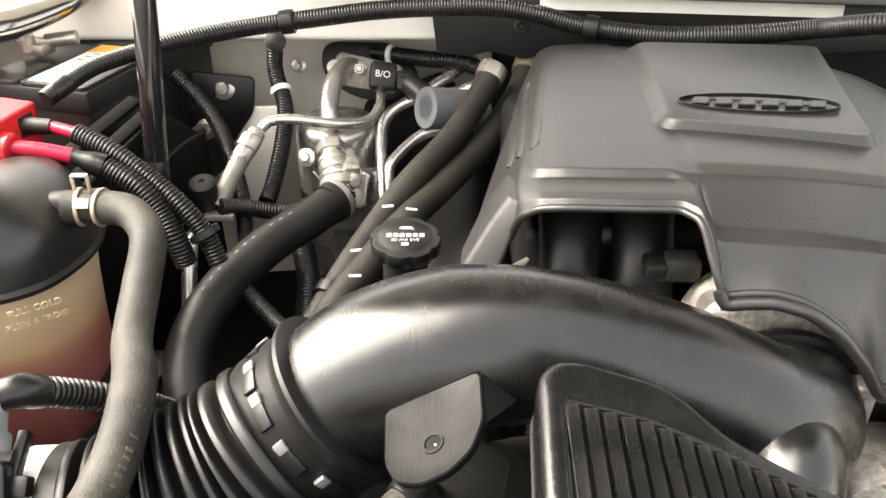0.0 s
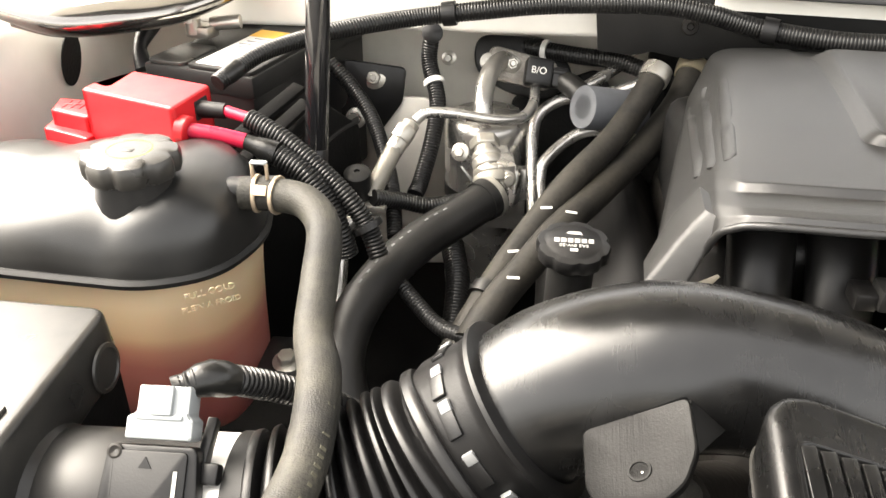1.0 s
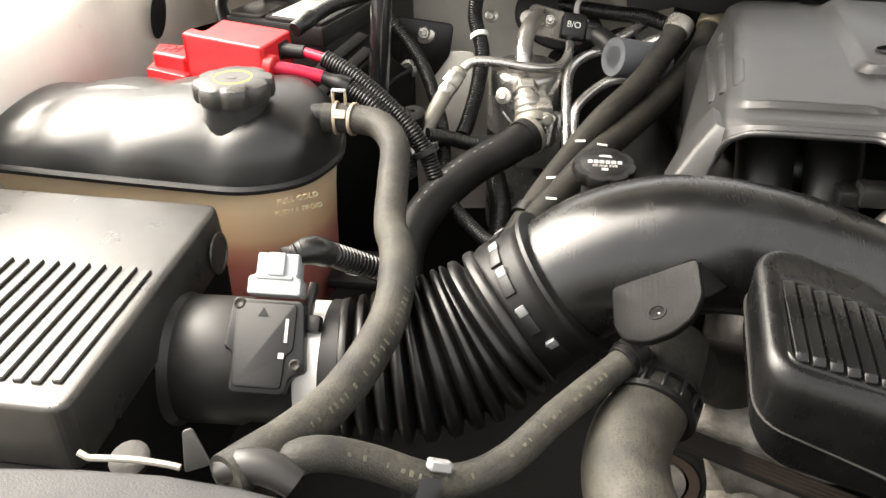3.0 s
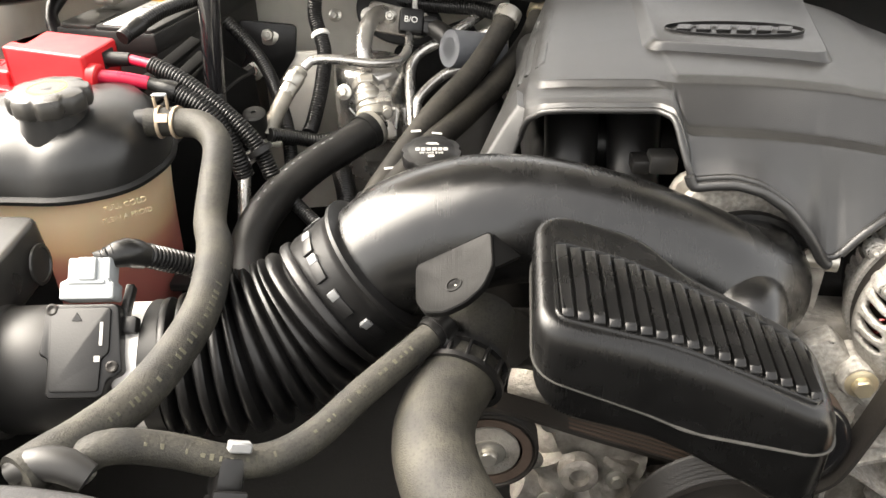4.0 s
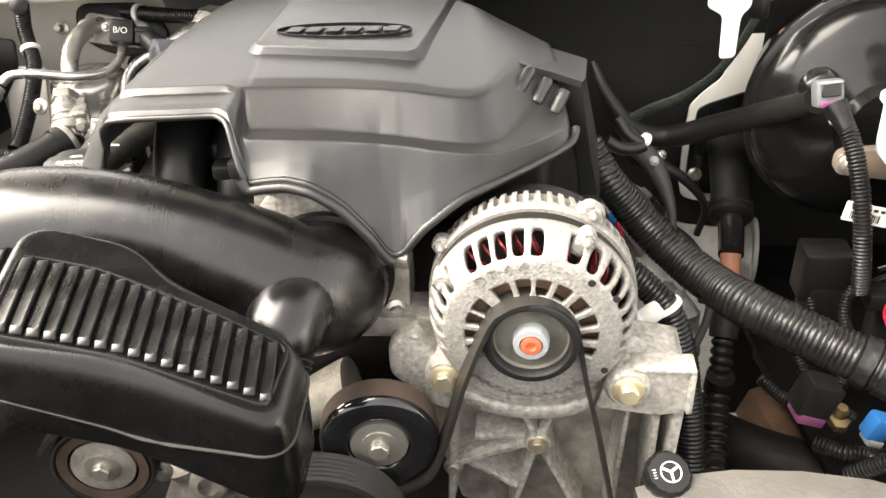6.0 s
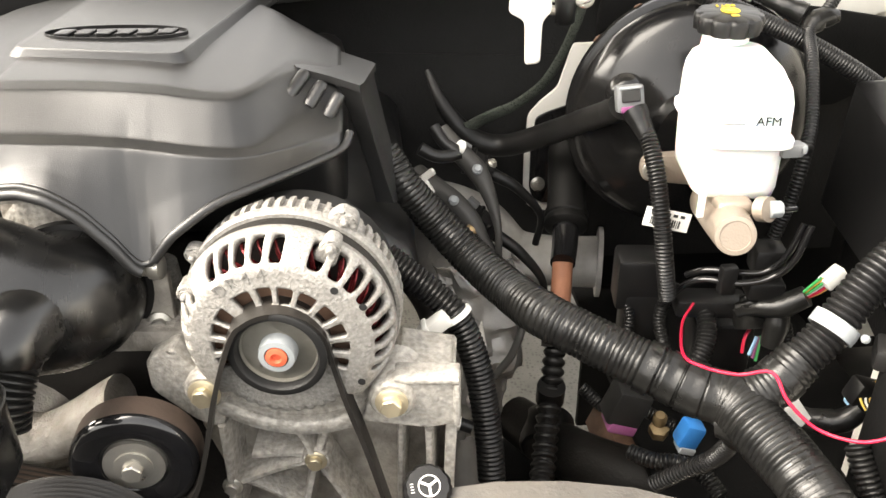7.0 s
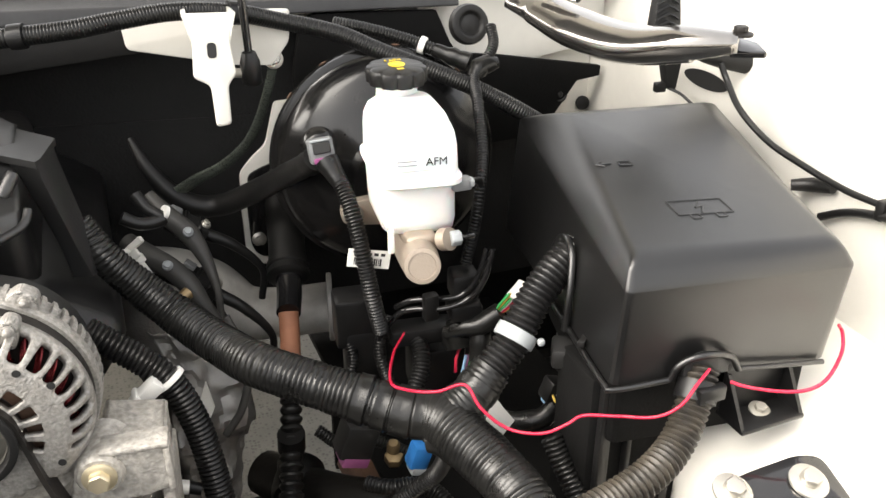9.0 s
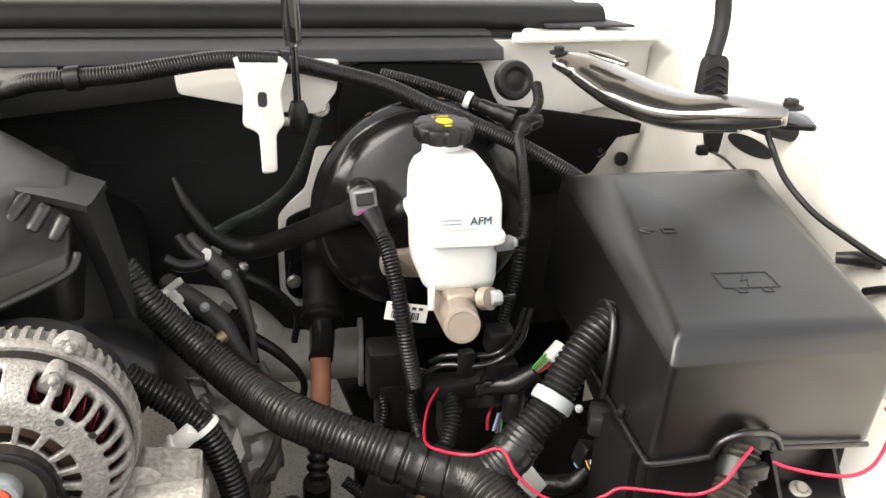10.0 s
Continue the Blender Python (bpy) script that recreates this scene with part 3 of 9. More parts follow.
# ---- engine ----
def engine_cover():
    top = thing("engine_cover", (0.24, 0.6, 1.17), "charcoal grained plastic engine cover with a cut-out corner", "engine cover")
    # stations across the engine: x, then (y, z) from the back over the crease to the front lower edge
    cut = lambda x, b, f, z: (x, [(b, z - 0.014), (0.76, z - 0.004), (0.68, z), (0.60, z + 0.001), (f + 0.05, z), (f + 0.037, z), (f + 0.031, z - 0.0045), (f + 0.012, z - 0.005), (f + 0.004, z - 0.006), (f, z - 0.011)])
    front = lambda x, b, c, cz, r, rz, f, fz: (x, [(b, 1.206), (min(0.76, b - 0.03), min(1.2195, cz + 0.006)), (min(0.68, b - 0.06), min(1.223, cz + 0.006)), (min(0.60, b - 0.09), min(1.2235, cz + 0.005)), (c + 0.014, cz + 0.001), (c, cz - 0.002), (r + 0.014, rz + 0.002), (r, rz), ((r + f) / 2, (rz * 0.45 + fz * 0.55)), (f, fz)])
    st = [
        (0.016, [(0.80, 1.165), (0.74, 1.16), (0.66, 1.158), (0.60, 1.157), (0.565, 1.156), (0.55, 1.156), (0.535, 1.155), (0.52, 1.153), (0.51, 1.152), (0.50, 1.15)]),
        (0.044, [(0.82, 1.197), (0.76, 1.196), (0.68, 1.198), (0.61, 1.198), (0.57, 1.198), (0.545, 1.196), (0.53, 1.194), (0.515, 1.188), (0.507, 1.18), (0.50, 1.165)]),
        (0.050, [(0.82, 1.202), (0.76, 1.203), (0.68, 1.207), (0.61, 1.208), (0.57, 1.208), (0.545, 1.207), (0.525, 1.206), (0.505, 1.203), (0.494, 1.2), (0.487, 1.193)]),
        cut(0.062, 0.83, 0.475, 1.2165), cut(0.08, 0.83, 0.469, 1.22), cut(0.12, 0.83, 0.464, 1.2215), cut(0.148, 0.83, 0.4625, 1.222),
        (0.1575, [(0.83, 1.208), (0.76, 1.219), (0.68, 1.222), (0.60, 1.223), (0.51, 1.222), (0.496, 1.221), (0.487, 1.2185), (0.467, 1.2175), (0.455, 1.216), (0.449, 1.21)]),
        (0.1625, [(0.83, 1.208), (0.76, 1.219), (0.68, 1.222), (0.60, 1.223), (0.51, 1.222), (0.495, 1.221), (0.484, 1.2175), (0.460, 1.212), (0.443, 1.205), (0.436, 1.192)]),
        (0.166, [(0.83, 1.208), (0.76, 1.219), (0.68, 1.222), (0.60, 1.223), (0.51, 1.222), (0.494, 1.2205), (0.479, 1.21), (0.451, 1.2), (0.436, 1.194), (0.429, 1.181)]),
        front(0.170, 0.83, 0.494, 1.222, 0.446, 1.1975, 0.4265, 1.171), front(0.185, 0.83, 0.494, 1.222, 0.446, 1.197, 0.425, 1.1735),
        front(0.20, 0.83, 0.493, 1.2215, 0.446, 1.196, 0.4225, 1.175), front(0.218, 0.83, 0.492, 1.221, 0.447, 1.1945, 0.417, 1.172),
        front(0.238, 0.83, 0.490, 1.2203, 0.447, 1.1925, 0.4135, 1.159), front(0.257, 0.83, 0.487, 1.2195, 0.446, 1.1905, 0.410, 1.137),
        front(0.268, 0.83, 0.485, 1.219, 0.446, 1.189, 0.409, 1.119), front(0.2735, 0.83, 0.4845, 1.2187, 0.445, 1.1885, 0.409, 1.114),
        front(0.281, 0.83, 0.483, 1.218, 0.444, 1.1877, 0.409, 1.1148), front(0.286, 0.825, 0.4825, 1.2177, 0.4435, 1.187, 0.409, 1.122),
        front(0.296, 0.82, 0.481, 1.2168, 0.442, 1.186, 0.411, 1.132), front(0.307, 0.81, 0.479, 1.215, 0.4395, 1.1845, 0.414, 1.14),
        front(0.328, 0.785, 0.476, 1.2125, 0.4375, 1.182, 0.424, 1.1515), front(0.345, 0.76, 0.478, 1.211, 0.439, 1.18, 0.433, 1.154),
        front(0.36, 0.735, 0.496, 1.2115, 0.4455, 1.178, 0.442, 1.156),
        (0.38, [(0.70, 1.205), (0.685, 1.209), (0.655, 1.2115), (0.61, 1.212), (0.568, 1.212), (0.540, 1.2095), (0.495, 1.183), (0.459, 1.177), (0.4575, 1.168), (0.4565, 1.157)]),
        (0.395, [(0.675, 1.203), (0.665, 1.206), (0.64, 1.2085), (0.60, 1.209), (0.572, 1.208), (0.55, 1.204), (0.51, 1.183), (0.471, 1.176), (0.4695, 1.168), (0.468, 1.1575)]),
        (0.422, [(0.635, 1.198), (0.628, 1.2), (0.613, 1.201), (0.59, 1.2), (0.572, 1.198), (0.555, 1.193), (0.53, 1.178), (0.504, 1.17), (0.498, 1.165), (0.494, 1.158)]),
    ]
    xs = np.array([s[0] for s in st])
    prof = np.array([s[1] for s in st])
    nx, nv = 190, 136
    gx = np.interp(np.linspace(0, len(xs) - 1, nx), range(len(xs)), xs)
    grid = np.zeros((nx, nv, 3))
    v0 = np.interp(np.linspace(0, 1, nv), [0, 0.3, 1], [0, 3.6, 9])
    for i, x in enumerate(gx):
        py = [np.interp(x, xs, prof[:, k, 0]) for k in range(10)]
        pz = [np.interp(x, xs, prof[:, k, 1]) for k in range(10)]
        gy, gz = np.interp(v0, range(10), py), np.interp(v0, range(10), pz)
        # the left flank leans inwards to the rear
        grid[i] = np.stack([x + max(0, 1 - (x - 0.016) / 0.11) * 0.2 * np.maximum(0, gy - 0.505), gy, gz], 1)
    for step in range(14):
        inner = grid.copy()
        inner[1:-1, 1:-1] = (grid[:-2, 1:-1] + grid[2:, 1:-1] + grid[1:-1, :-2] + grid[1:-1, 2:]) / 4
        for j in (0, -1):
            inner[1:-1, j] = (grid[:-2, j] + grid[2:, j] + grid[1:-1, j] * 2) / 4
        if step > 1:
            # only the rear shoulders go on being softened
            soft = np.clip((grid[:, :, 0] - 0.3) / 0.05, 0, 1) * np.clip((grid[:, :, 1] - 0.455) / 0.03, 0, 1)
            soft = np.maximum(soft, np.clip((0.13 - grid[:, :, 0]) / 0.04, 0, 1) * np.clip((grid[:, :, 1] - 0.54) / 0.05, 0, 1))
            inner = grid + (inner - grid) * soft[:, :, None]
        grid = inner
    shell = part("shell", loft(list(grid), cap=False, closed=False), COVER, top, angle=60)
    sol = shell.modifiers.new("thickness", "SOLIDIFY")
    sol.thickness, sol.offset = 0.003, -1
    # rolled lip along the front lower edge
    rim = [tuple(p) for p in grid[3:-1:3, -1]]
    part("rim", sweep(rim, 0.0026, 10, 0.003), COVER, top)
    arch = [p for p in grid[::2, -1] if 0.166 < p[0] < 0.276]
    part("lip", sweep([tuple(p + np.array((0, -0.0045, -0.004))) for p in arch], 0.0042, 10, 0.003), COVER, top)
    # raised panel with the emblem
    outer, inner = round_poly([(0.150, 0.567), (0.304, 0.5375), (0.358, 0.79), (0.169, 0.79)], 0.014), round_poly([(0.163, 0.5698), (0.2975, 0.5405), (0.347, 0.775), (0.184, 0.775)], 0.0125)

    def lift(ring, h):
        out = []
        for x, y in ring:
            s = min(1, max(0, (y - 0.53) / 0.07))
            out.append((x, y, 1.2185 - 0.05 * max(0, x - 0.27) + 0.004 * s - 0.2 * max(0, y - 0.745) + h))
        return out
    blend = lambda f: [((a[0] * (1 - f) + b[0] * f), (a[1] * (1 - f) + b[1] * f)) for a, b in zip(outer, inner)]
    pad = part("raised_panel", loft([lift(outer, -0.004), lift(outer, 0.0002), lift(blend(0.25), 0.0015), lift(blend(0.75), 0.0078), lift(blend(0.9), 0.009), lift(inner, 0.0094)]), COVER, top, angle=24)
    # emblem: a flat oval ring with a bar of plain slanted blocks
    # black ring and block edges paint the shade of engraved outlines
    em = frame_matrix((0.2365, 0.5985, 1.2316), (1, -0.07, -0.01), (0.07, 1, 0.06))
    ring = bmesh.new()
    ell = [[((0.060 - w) * math.cos(a), (0.0165 - w * 0.8) * math.sin(a), h) for a in np.linspace(0, 2 * math.pi, 48, endpoint=False)] for w, h in ((0, -0.003), (0, 0.0001), (0.0008, 0.0001), (0.0008, -0.003))]
    loft(ell, ring, cap=False)
    bmesh.ops.transform(ring, matrix=em, verts=ring.verts)
    part("emblem_ring", ring, BLACK, pad, "thin dark oval emblem outline")
    for k in range(6):
        u = -0.051 + k * 0.0172
        outline = round_poly([(u, -0.0062), (u + 0.0125, -0.0062), (u + 0.0165, 0.0062), (u + 0.004, 0.0062)], 0.002, 2)
        block = part("emblem_block", prism(outline, -0.002, 0.0002, em), BLACK, pad, "plain slanted emblem block")
        face = round_poly([(u + 0.0017, -0.0052), (u + 0.0115, -0.0052), (u + 0.0148, 0.0052), (u + 0.005, 0.0052)], 0.0015, 2)
        part("emblem_face", prism(face, -0.002, 0.0004, em), COVER, block)
    # corner plate and the strap that runs down beside the alternator
    plate = [[(0.374, 0.585, z), (0.387, 0.549, z), (0.412, 0.545, z - 0.007), (0.437, 0.539, z - 0.0145), (0.441, 0.546, z - 0.0145), (0.452, 0.597, z - 0.0155), (0.449, 0.602, z - 0.0155), (0.412, 0.638, z - 0.012)] for z in (1.2035, 1.2085, 1.2095)]
    part("corner_plate", loft(plate), COVER, top, angle=40)
    strap = []
    for l, r, w, z in (((0.417, 0.548), (0.438, 0.541), 0.055, 1.193), ((0.423, 0.547), (0.439, 0.542), 0.052, 1.18), ((0.431, 0.551), (0.445, 0.546), 0.04, 1.15), ((0.440, 0.556), (0.453, 0.551), 0.028, 1.11), ((0.4445, 0.561), (0.461, 0.556), 0.02, 1.076)):
        strap.append([(x, y, z) for x, y in round_poly([l, r, (r[0] + 0.012, r[1] + w), (r[0] + 0.006, r[1] + w), (r[0] - 0.003, r[1] + 0.004), (l[0], l[1] + 0.006)], 0.0012, 2)])
    part("strap", loft(strap), COVER, top, angle=40)
    part("hook_rim", sweep([(0.283, 0.4085, 1.117), (0.296, 0.4105, 1.132), (0.307, 0.4135, 1.14), (0.33, 0.4245, 1.1515), (0.36, 0.442, 1.156), (0.39, 0.4645, 1.158), (0.415, 0.488, 1.1585), (0.424, 0.497, 1.162), (0.427, 0.506, 1.168)], 0.0036, 10), COVER, top)
    for k in range(3):
        a, b = Vector((0.394, 0.544, 1.206)).lerp(Vector((0.421, 0.528, 1.192)), k / 2), Vector((0.380, 0.522, 1.194)).lerp(Vector((0.410, 0.517, 1.177)), k / 2)
        part("vent_rib", sweep([a, a.lerp(b, 0.12), a.lerp(b, 0.88), b], [0.0045, 0.0056, 0.0056, 0.0046], 18, 0.003), COVER, top)
    flat_grid = grid.reshape(-1, 3)
    for foot, head in (((0.0512, 0.575), (0.0712, 0.76)), ((0.0565, 0.563), (0.0785, 0.745)), ((0.0652, 0.556), (0.0868, 0.72))):
        line = []
        for k in np.linspace(0, 1, 9):
            x, y = foot[0] + (head[0] - foot[0]) * k, foot[1] + (head[1] - foot[1]) * k
            near = flat_grid[np.argsort((flat_grid[:, 0] - x) ** 2 + (flat_grid[:, 1] - y) ** 2)[:4]].mean(0)
            line.append((x, y, near[2] - 0.0008))
        tip = (2 * line[0][0] - line[1][0] * 0.8 - line[0][0] * 0.2, line[0][1] - 0.003, line[0][2] - 0.001)
        part("side_flute", sweep([tip] + line, [0.003, 0.0052, 0.0054, 0.0054, 0.0054, 0.0053, 0.0052, 0.005, 0.0046, 0.004], 20, 0.004, flat=0.34, up=(-0.72, -0.08, 0.69)), COVER, top, angle=60)
    # leg beside the cut-out
    leg = []
    for poly, z in (([(0.012, 0.50), (0.036, 0.488), (0.034, 0.51), (0.014, 0.53)], 1.145), ([(0.022, 0.502), (0.043, 0.49), (0.041, 0.513), (0.022, 0.535)], 1.162), ([(0.031, 0.504), (0.0475, 0.491), (0.047, 0.515), (0.03, 0.54)], 1.178), ([(0.038, 0.504), (0.051, 0.492), (0.052, 0.515), (0.038, 0.54)], 1.19), ([(0.044, 0.504), (0.055, 0.492), (0.057, 0.515), (0.045, 0.54)], 1.199)):
        leg.append([(x, y, z) for x, y in round_poly(poly, 0.004, 4)])
    part("leg", loft(leg), COVER, top, angle=50)


engine_cover()


def intake_manifold():
    man = thing("intake_manifold", (0.15, 0.6, 1.1), "black plastic intake manifold with curved runners under the cover", "manifold")
    part("plenum", box((0.36, 0.3, 0.1), Matrix.Translation((0.24, 0.69, 1.11)), 0.02, 3), BLACK, man)
    for x in (0.096, 0.15):
        part("runner", sweep([(x, 0.73, 1.165), (x, 0.66, 1.185), (x, 0.6, 1.186), (x - 0.002, 0.55, 1.165), (x - 0.005, 0.515, 1.12), (x - 0.006, 0.5, 1.05)], [0.024, 0.024, 0.024, 0.0235, 0.0225, 0.022], 20, 0.008, flat=0.8), BLACK, man)
    part("flange", box((0.2, 0.03, 0.04), Matrix.Translation((0.1, 0.505, 1.06)), 0.006), MATTE, man)
    part("sensor", box((0.022, 0.02, 0.016), Matrix.Translation((0.158, 0.475, 1.163)), 0.003), MATTE, man)
    part("sensor_plug", box((0.014, 0.02, 0.012), Matrix.Translation((0.141, 0.478, 1.16)), 0.002), BLACK, man)
    body = thing("throttle_body", (0.22, 0.46, 1.09), "grey cast throttle body between air duct and manifold", "throttle")
    part("housing", lathe([(0.05, 0), (0.054, 0.002), (0.054, 0.035), (0.048, 0.05)], (0.215, 0.447, 1.107), (0, 1, 0), 36), BRACKET, body)
    part("flange", prism(round_poly([(-0.05, -0.05), (0.052, -0.05), (0.052, 0.052), (-0.05, 0.052)], 0.02), 0, 0.012, frame_matrix((0.215, 0.47, 1.107), (1, 0, 0), (0, 0, 1)), 0.002), PUMP, body)
    part("cover_plate", box((0.05, 0.03, 0.02), Matrix.Translation((0.2, 0.452, 1.163)), 0.004), BRACKET, body)
    bolt(body, (0.272, 0.425, 1.05), (0.1, -1, 0.2), 0.007, STEEL, 1.5, 0.006)
    part("lever", prism(round_poly([(-0.014, -0.02), (0.012, -0.02), (0.014, 0.045), (-0.008, 0.05)], 0.006), 0, 0.008, frame_matrix((0.272, 0.436, 1.052), (1, -0.1, 0), (0, 0, 1)), 0.002), PUMP, body)
    bolt(body, (0.268, 0.455, 1.135), (0.4, -1, 0.3), 0.0055, STEEL)
    part("stud", lathe([(0.007, 0), (0.007, 0.014), (0.009, 0.016), (0.009, 0.024), (0.006, 0.025)], (0.262, 0.42, 1.107), (1, -0.2, 0), 18), STEEL, body)
    part("motor", sweep([(0.275, 0.45, 1.09), (0.275, 0.455, 1.06), (0.272, 0.46, 1.03)], 0.013, 14), CAST, body)


intake_manifold()


def air_duct():
    duct = thing("air_intake_duct", (0.08, 0.41, 1.1), "satin black moulded air intake duct with bellows over the engine", "air duct")
    line = [(-0.066, 0.399, 1.112), (-0.035, 0.402, 1.135), (0.01, 0.405, 1.148), (0.06, 0.404, 1.15), (0.115, 0.4, 1.138), (0.165, 0.396, 1.117), (0.198, 0.396, 1.096), (0.216, 0.414, 1.087), (0.219, 0.44, 1.085)]
    part("duct_body", sweep(line, [0.05, 0.05, 0.05, 0.046, 0.045, 0.047, 0.051, 0.051, 0.05], 40, 0.006, flat=1.0, up=(0, 1, 0)), DUCT, duct, angle=70)
    part("end_ring", lathe([(0.05, 0), (0.054, 0.001), (0.055, 0.005), (0.053, 0.01), (0.05, 0.011)], (0.219, 0.428, 1.086), (0.03, 1, 0), 44), BLACK, duct)
    ax = Vector((0.75, 0.08, 0.62)).normalized()
    c = Vector((-0.061, 0.399, 1.116))
    cuff = part("cuff", lathe([(0.05, -0.046), (0.054, -0.045), (0.0555, -0.04), (0.0545, -0.01), (0.0565, -0.004), (0.0585, -0.002), (0.0585, 0.001), (0.052, 0.003)], c, ax, 56), BLACK, duct)
    side = ax.cross(Vector((0, 0, 1))).normalized()
    up = side.cross(ax)
    for ang, along in ((78, -0.024), (20, -0.023), (52, -0.023), (-12, -0.02), (112, -0.024)):
        d = (math.cos(radians(ang)) * side + math.sin(radians(ang)) * up)
        m = frame_matrix(c + ax * along + d * 0.0548, ax, d.cross(ax))
        part("cuff_tab", box((0.009, 0.02, 0.003), m, 0.001), BLACK, cuff)
        part("cuff_lug", box((0.007, 0.007, 0.003), frame_matrix(c + ax * (along + 0.001) + (d * 0.0553 + d.cross(ax) * 0.0085), ax, d.cross(ax)), 0.0006), GREYC, cuff)
    bell = [(-0.222, 0.35, 1.056), (-0.195, 0.355, 1.056), (-0.16, 0.364, 1.059), (-0.125, 0.378, 1.07), (-0.097, 0.39, 1.088)]
    part("bellows", sweep(bell, [0.05, 0.055, 0.0605, 0.0615, 0.0575], 72, pitch=0.0129, depth=0.0115, narrow=3), BLACK, duct, "deeply ribbed black rubber bellows")
    part("bellows_collar", lathe([(0.046, 0), (0.05, 0.001), (0.05, 0.014), (0.046, 0.015)], (-0.228, 0.35, 1.0562), (1, 0.06, 0), 44), RUBBER, duct)
    # mounting tab with its hole
    tm = frame_matrix((-0.0056, 0.3235, 1.1485), (0.905, 0.0, 0.418), (-0.07, 0.985, 0.16))
    rim = round_poly([(-0.0265, 0.031), (-0.0275, -0.004), (-0.022, -0.017), (-0.008, -0.0235), (0.008, -0.0215), (0.021, -0.0135), (0.0295, 0.003), (0.0315, 0.0356)], 0.005, 5)
    hole = [(0.0048 * math.cos(math.atan2(y, x)), 0.0048 * math.sin(math.atan2(y, x))) for x, y in rim]
    shrink = [(x * 0.97, y * 0.97) for x, y in rim]
    rings = [[tm @ Vector((*p, h)) for p in ring] for ring, h in ((rim, -0.004), (rim, 0.0), (shrink, 0.0009), ([(x * 0.8, y * 0.8) for x, y in rim], -0.0002), ([(x * 0.5, y * 0.5) for x, y in rim], -0.001), (hole, -0.0012), (hole, -0.004), (rim, -0.004))]
    tab = part("mounting_tab", loft(rings, cap=False), TABPLASTIC, duct, angle=32)
    web = [Vector((0.0212, 0.3587, 1.1657)), Vector((0.0222, 0.327, 1.1592)), Vector((0.0406, 0.3556, 1.1497))]
    part("tab_web", loft([web, [p + Vector((-0.002, -0.0005, -0.0028)) for p in web]]), TABPLASTIC, duct)
    part("tab_hole", lathe([(0.0048, 0), (0.0062, 0), (0.006, 0.0008), (0.0048, 0.0008), (0.0048, 0)], tm @ Vector((0, 0, -0.0013)), tm.to_3x3() @ Vector((0, 0, 1)), 24), TABPLASTIC, tab, "raised rim round the screw hole")
    # dark disc added to paint the shade inside the tab's hole
    part("tab_hole_dark", lathe([(0.0047, 0), (0.0047, 0.002), (0.002, 0.0022), (0.0018, 0.001), (0.0002, 0.001)], tm @ Vector((0, 0, -0.0045)), tm.to_3x3() @ Vector((0, 0, 1)), 20), INK_HOLE, tab)
    part("screw_tip", lathe([(0.0014, 0), (0.0014, 0.002), (0.0003, 0.0023)], tm @ Vector((0.0012, -0.001, -0.0035)), tm.to_3x3() @ Vector((0, 0, 1)), 12), STEEL, tab)
    # port towards the resonator
    part("port", sweep([(0.212, 0.405, 1.088), (0.206, 0.378, 1.099), (0.2, 0.355, 1.102), (0.1965, 0.34, 1.096), (0.195, 0.334, 1.088)], [0.035, 0.031, 0.029, 0.0272, 0.024], 30, 0.004), DUCT, duct, angle=70)
    part("port_bellows", sweep([(0.197, 0.342, 1.092), (0.1945, 0.331, 1.083), (0.191, 0.32, 1.07), (0.188, 0.313, 1.055)], 0.0228, 28, pitch=0.0042, depth=0.0028), RUBBER, duct)
    # mass air flow housing
    part("sensor_housing", lathe([(0.046, 0), (0.0475, 0.002), (0.0475, 0.05), (0.0445, 0.056), (0.0445, 0.12)], (-0.34, 0.343, 1.058), (1, 0.06, 0), 44), PIPE, duct)
    part("steel_band", lathe([(0.046, 0), (0.0485, 0.001), (0.0485, 0.021), (0.046, 0.022)], (-0.245, 0.348, 1.057), (1, 0.06, 0), 44), BAND, duct, "bright steel hose band")
    part("band_screw", box((0.012, 0.012, 0.01), frame_matrix((-0.232, 0.333, 1.107), (1, 0, 0), (0, 0.75, 0.65)), 0.002), BLACK, duct)
    part("strap_clip", box((0.006, 0.035, 0.008), frame_matrix((-0.238, 0.347, 1.112), (1, 0, 0), (0, 0.9, 0.45)), 0.001), BLACK, duct)
    return duct


air_duct()


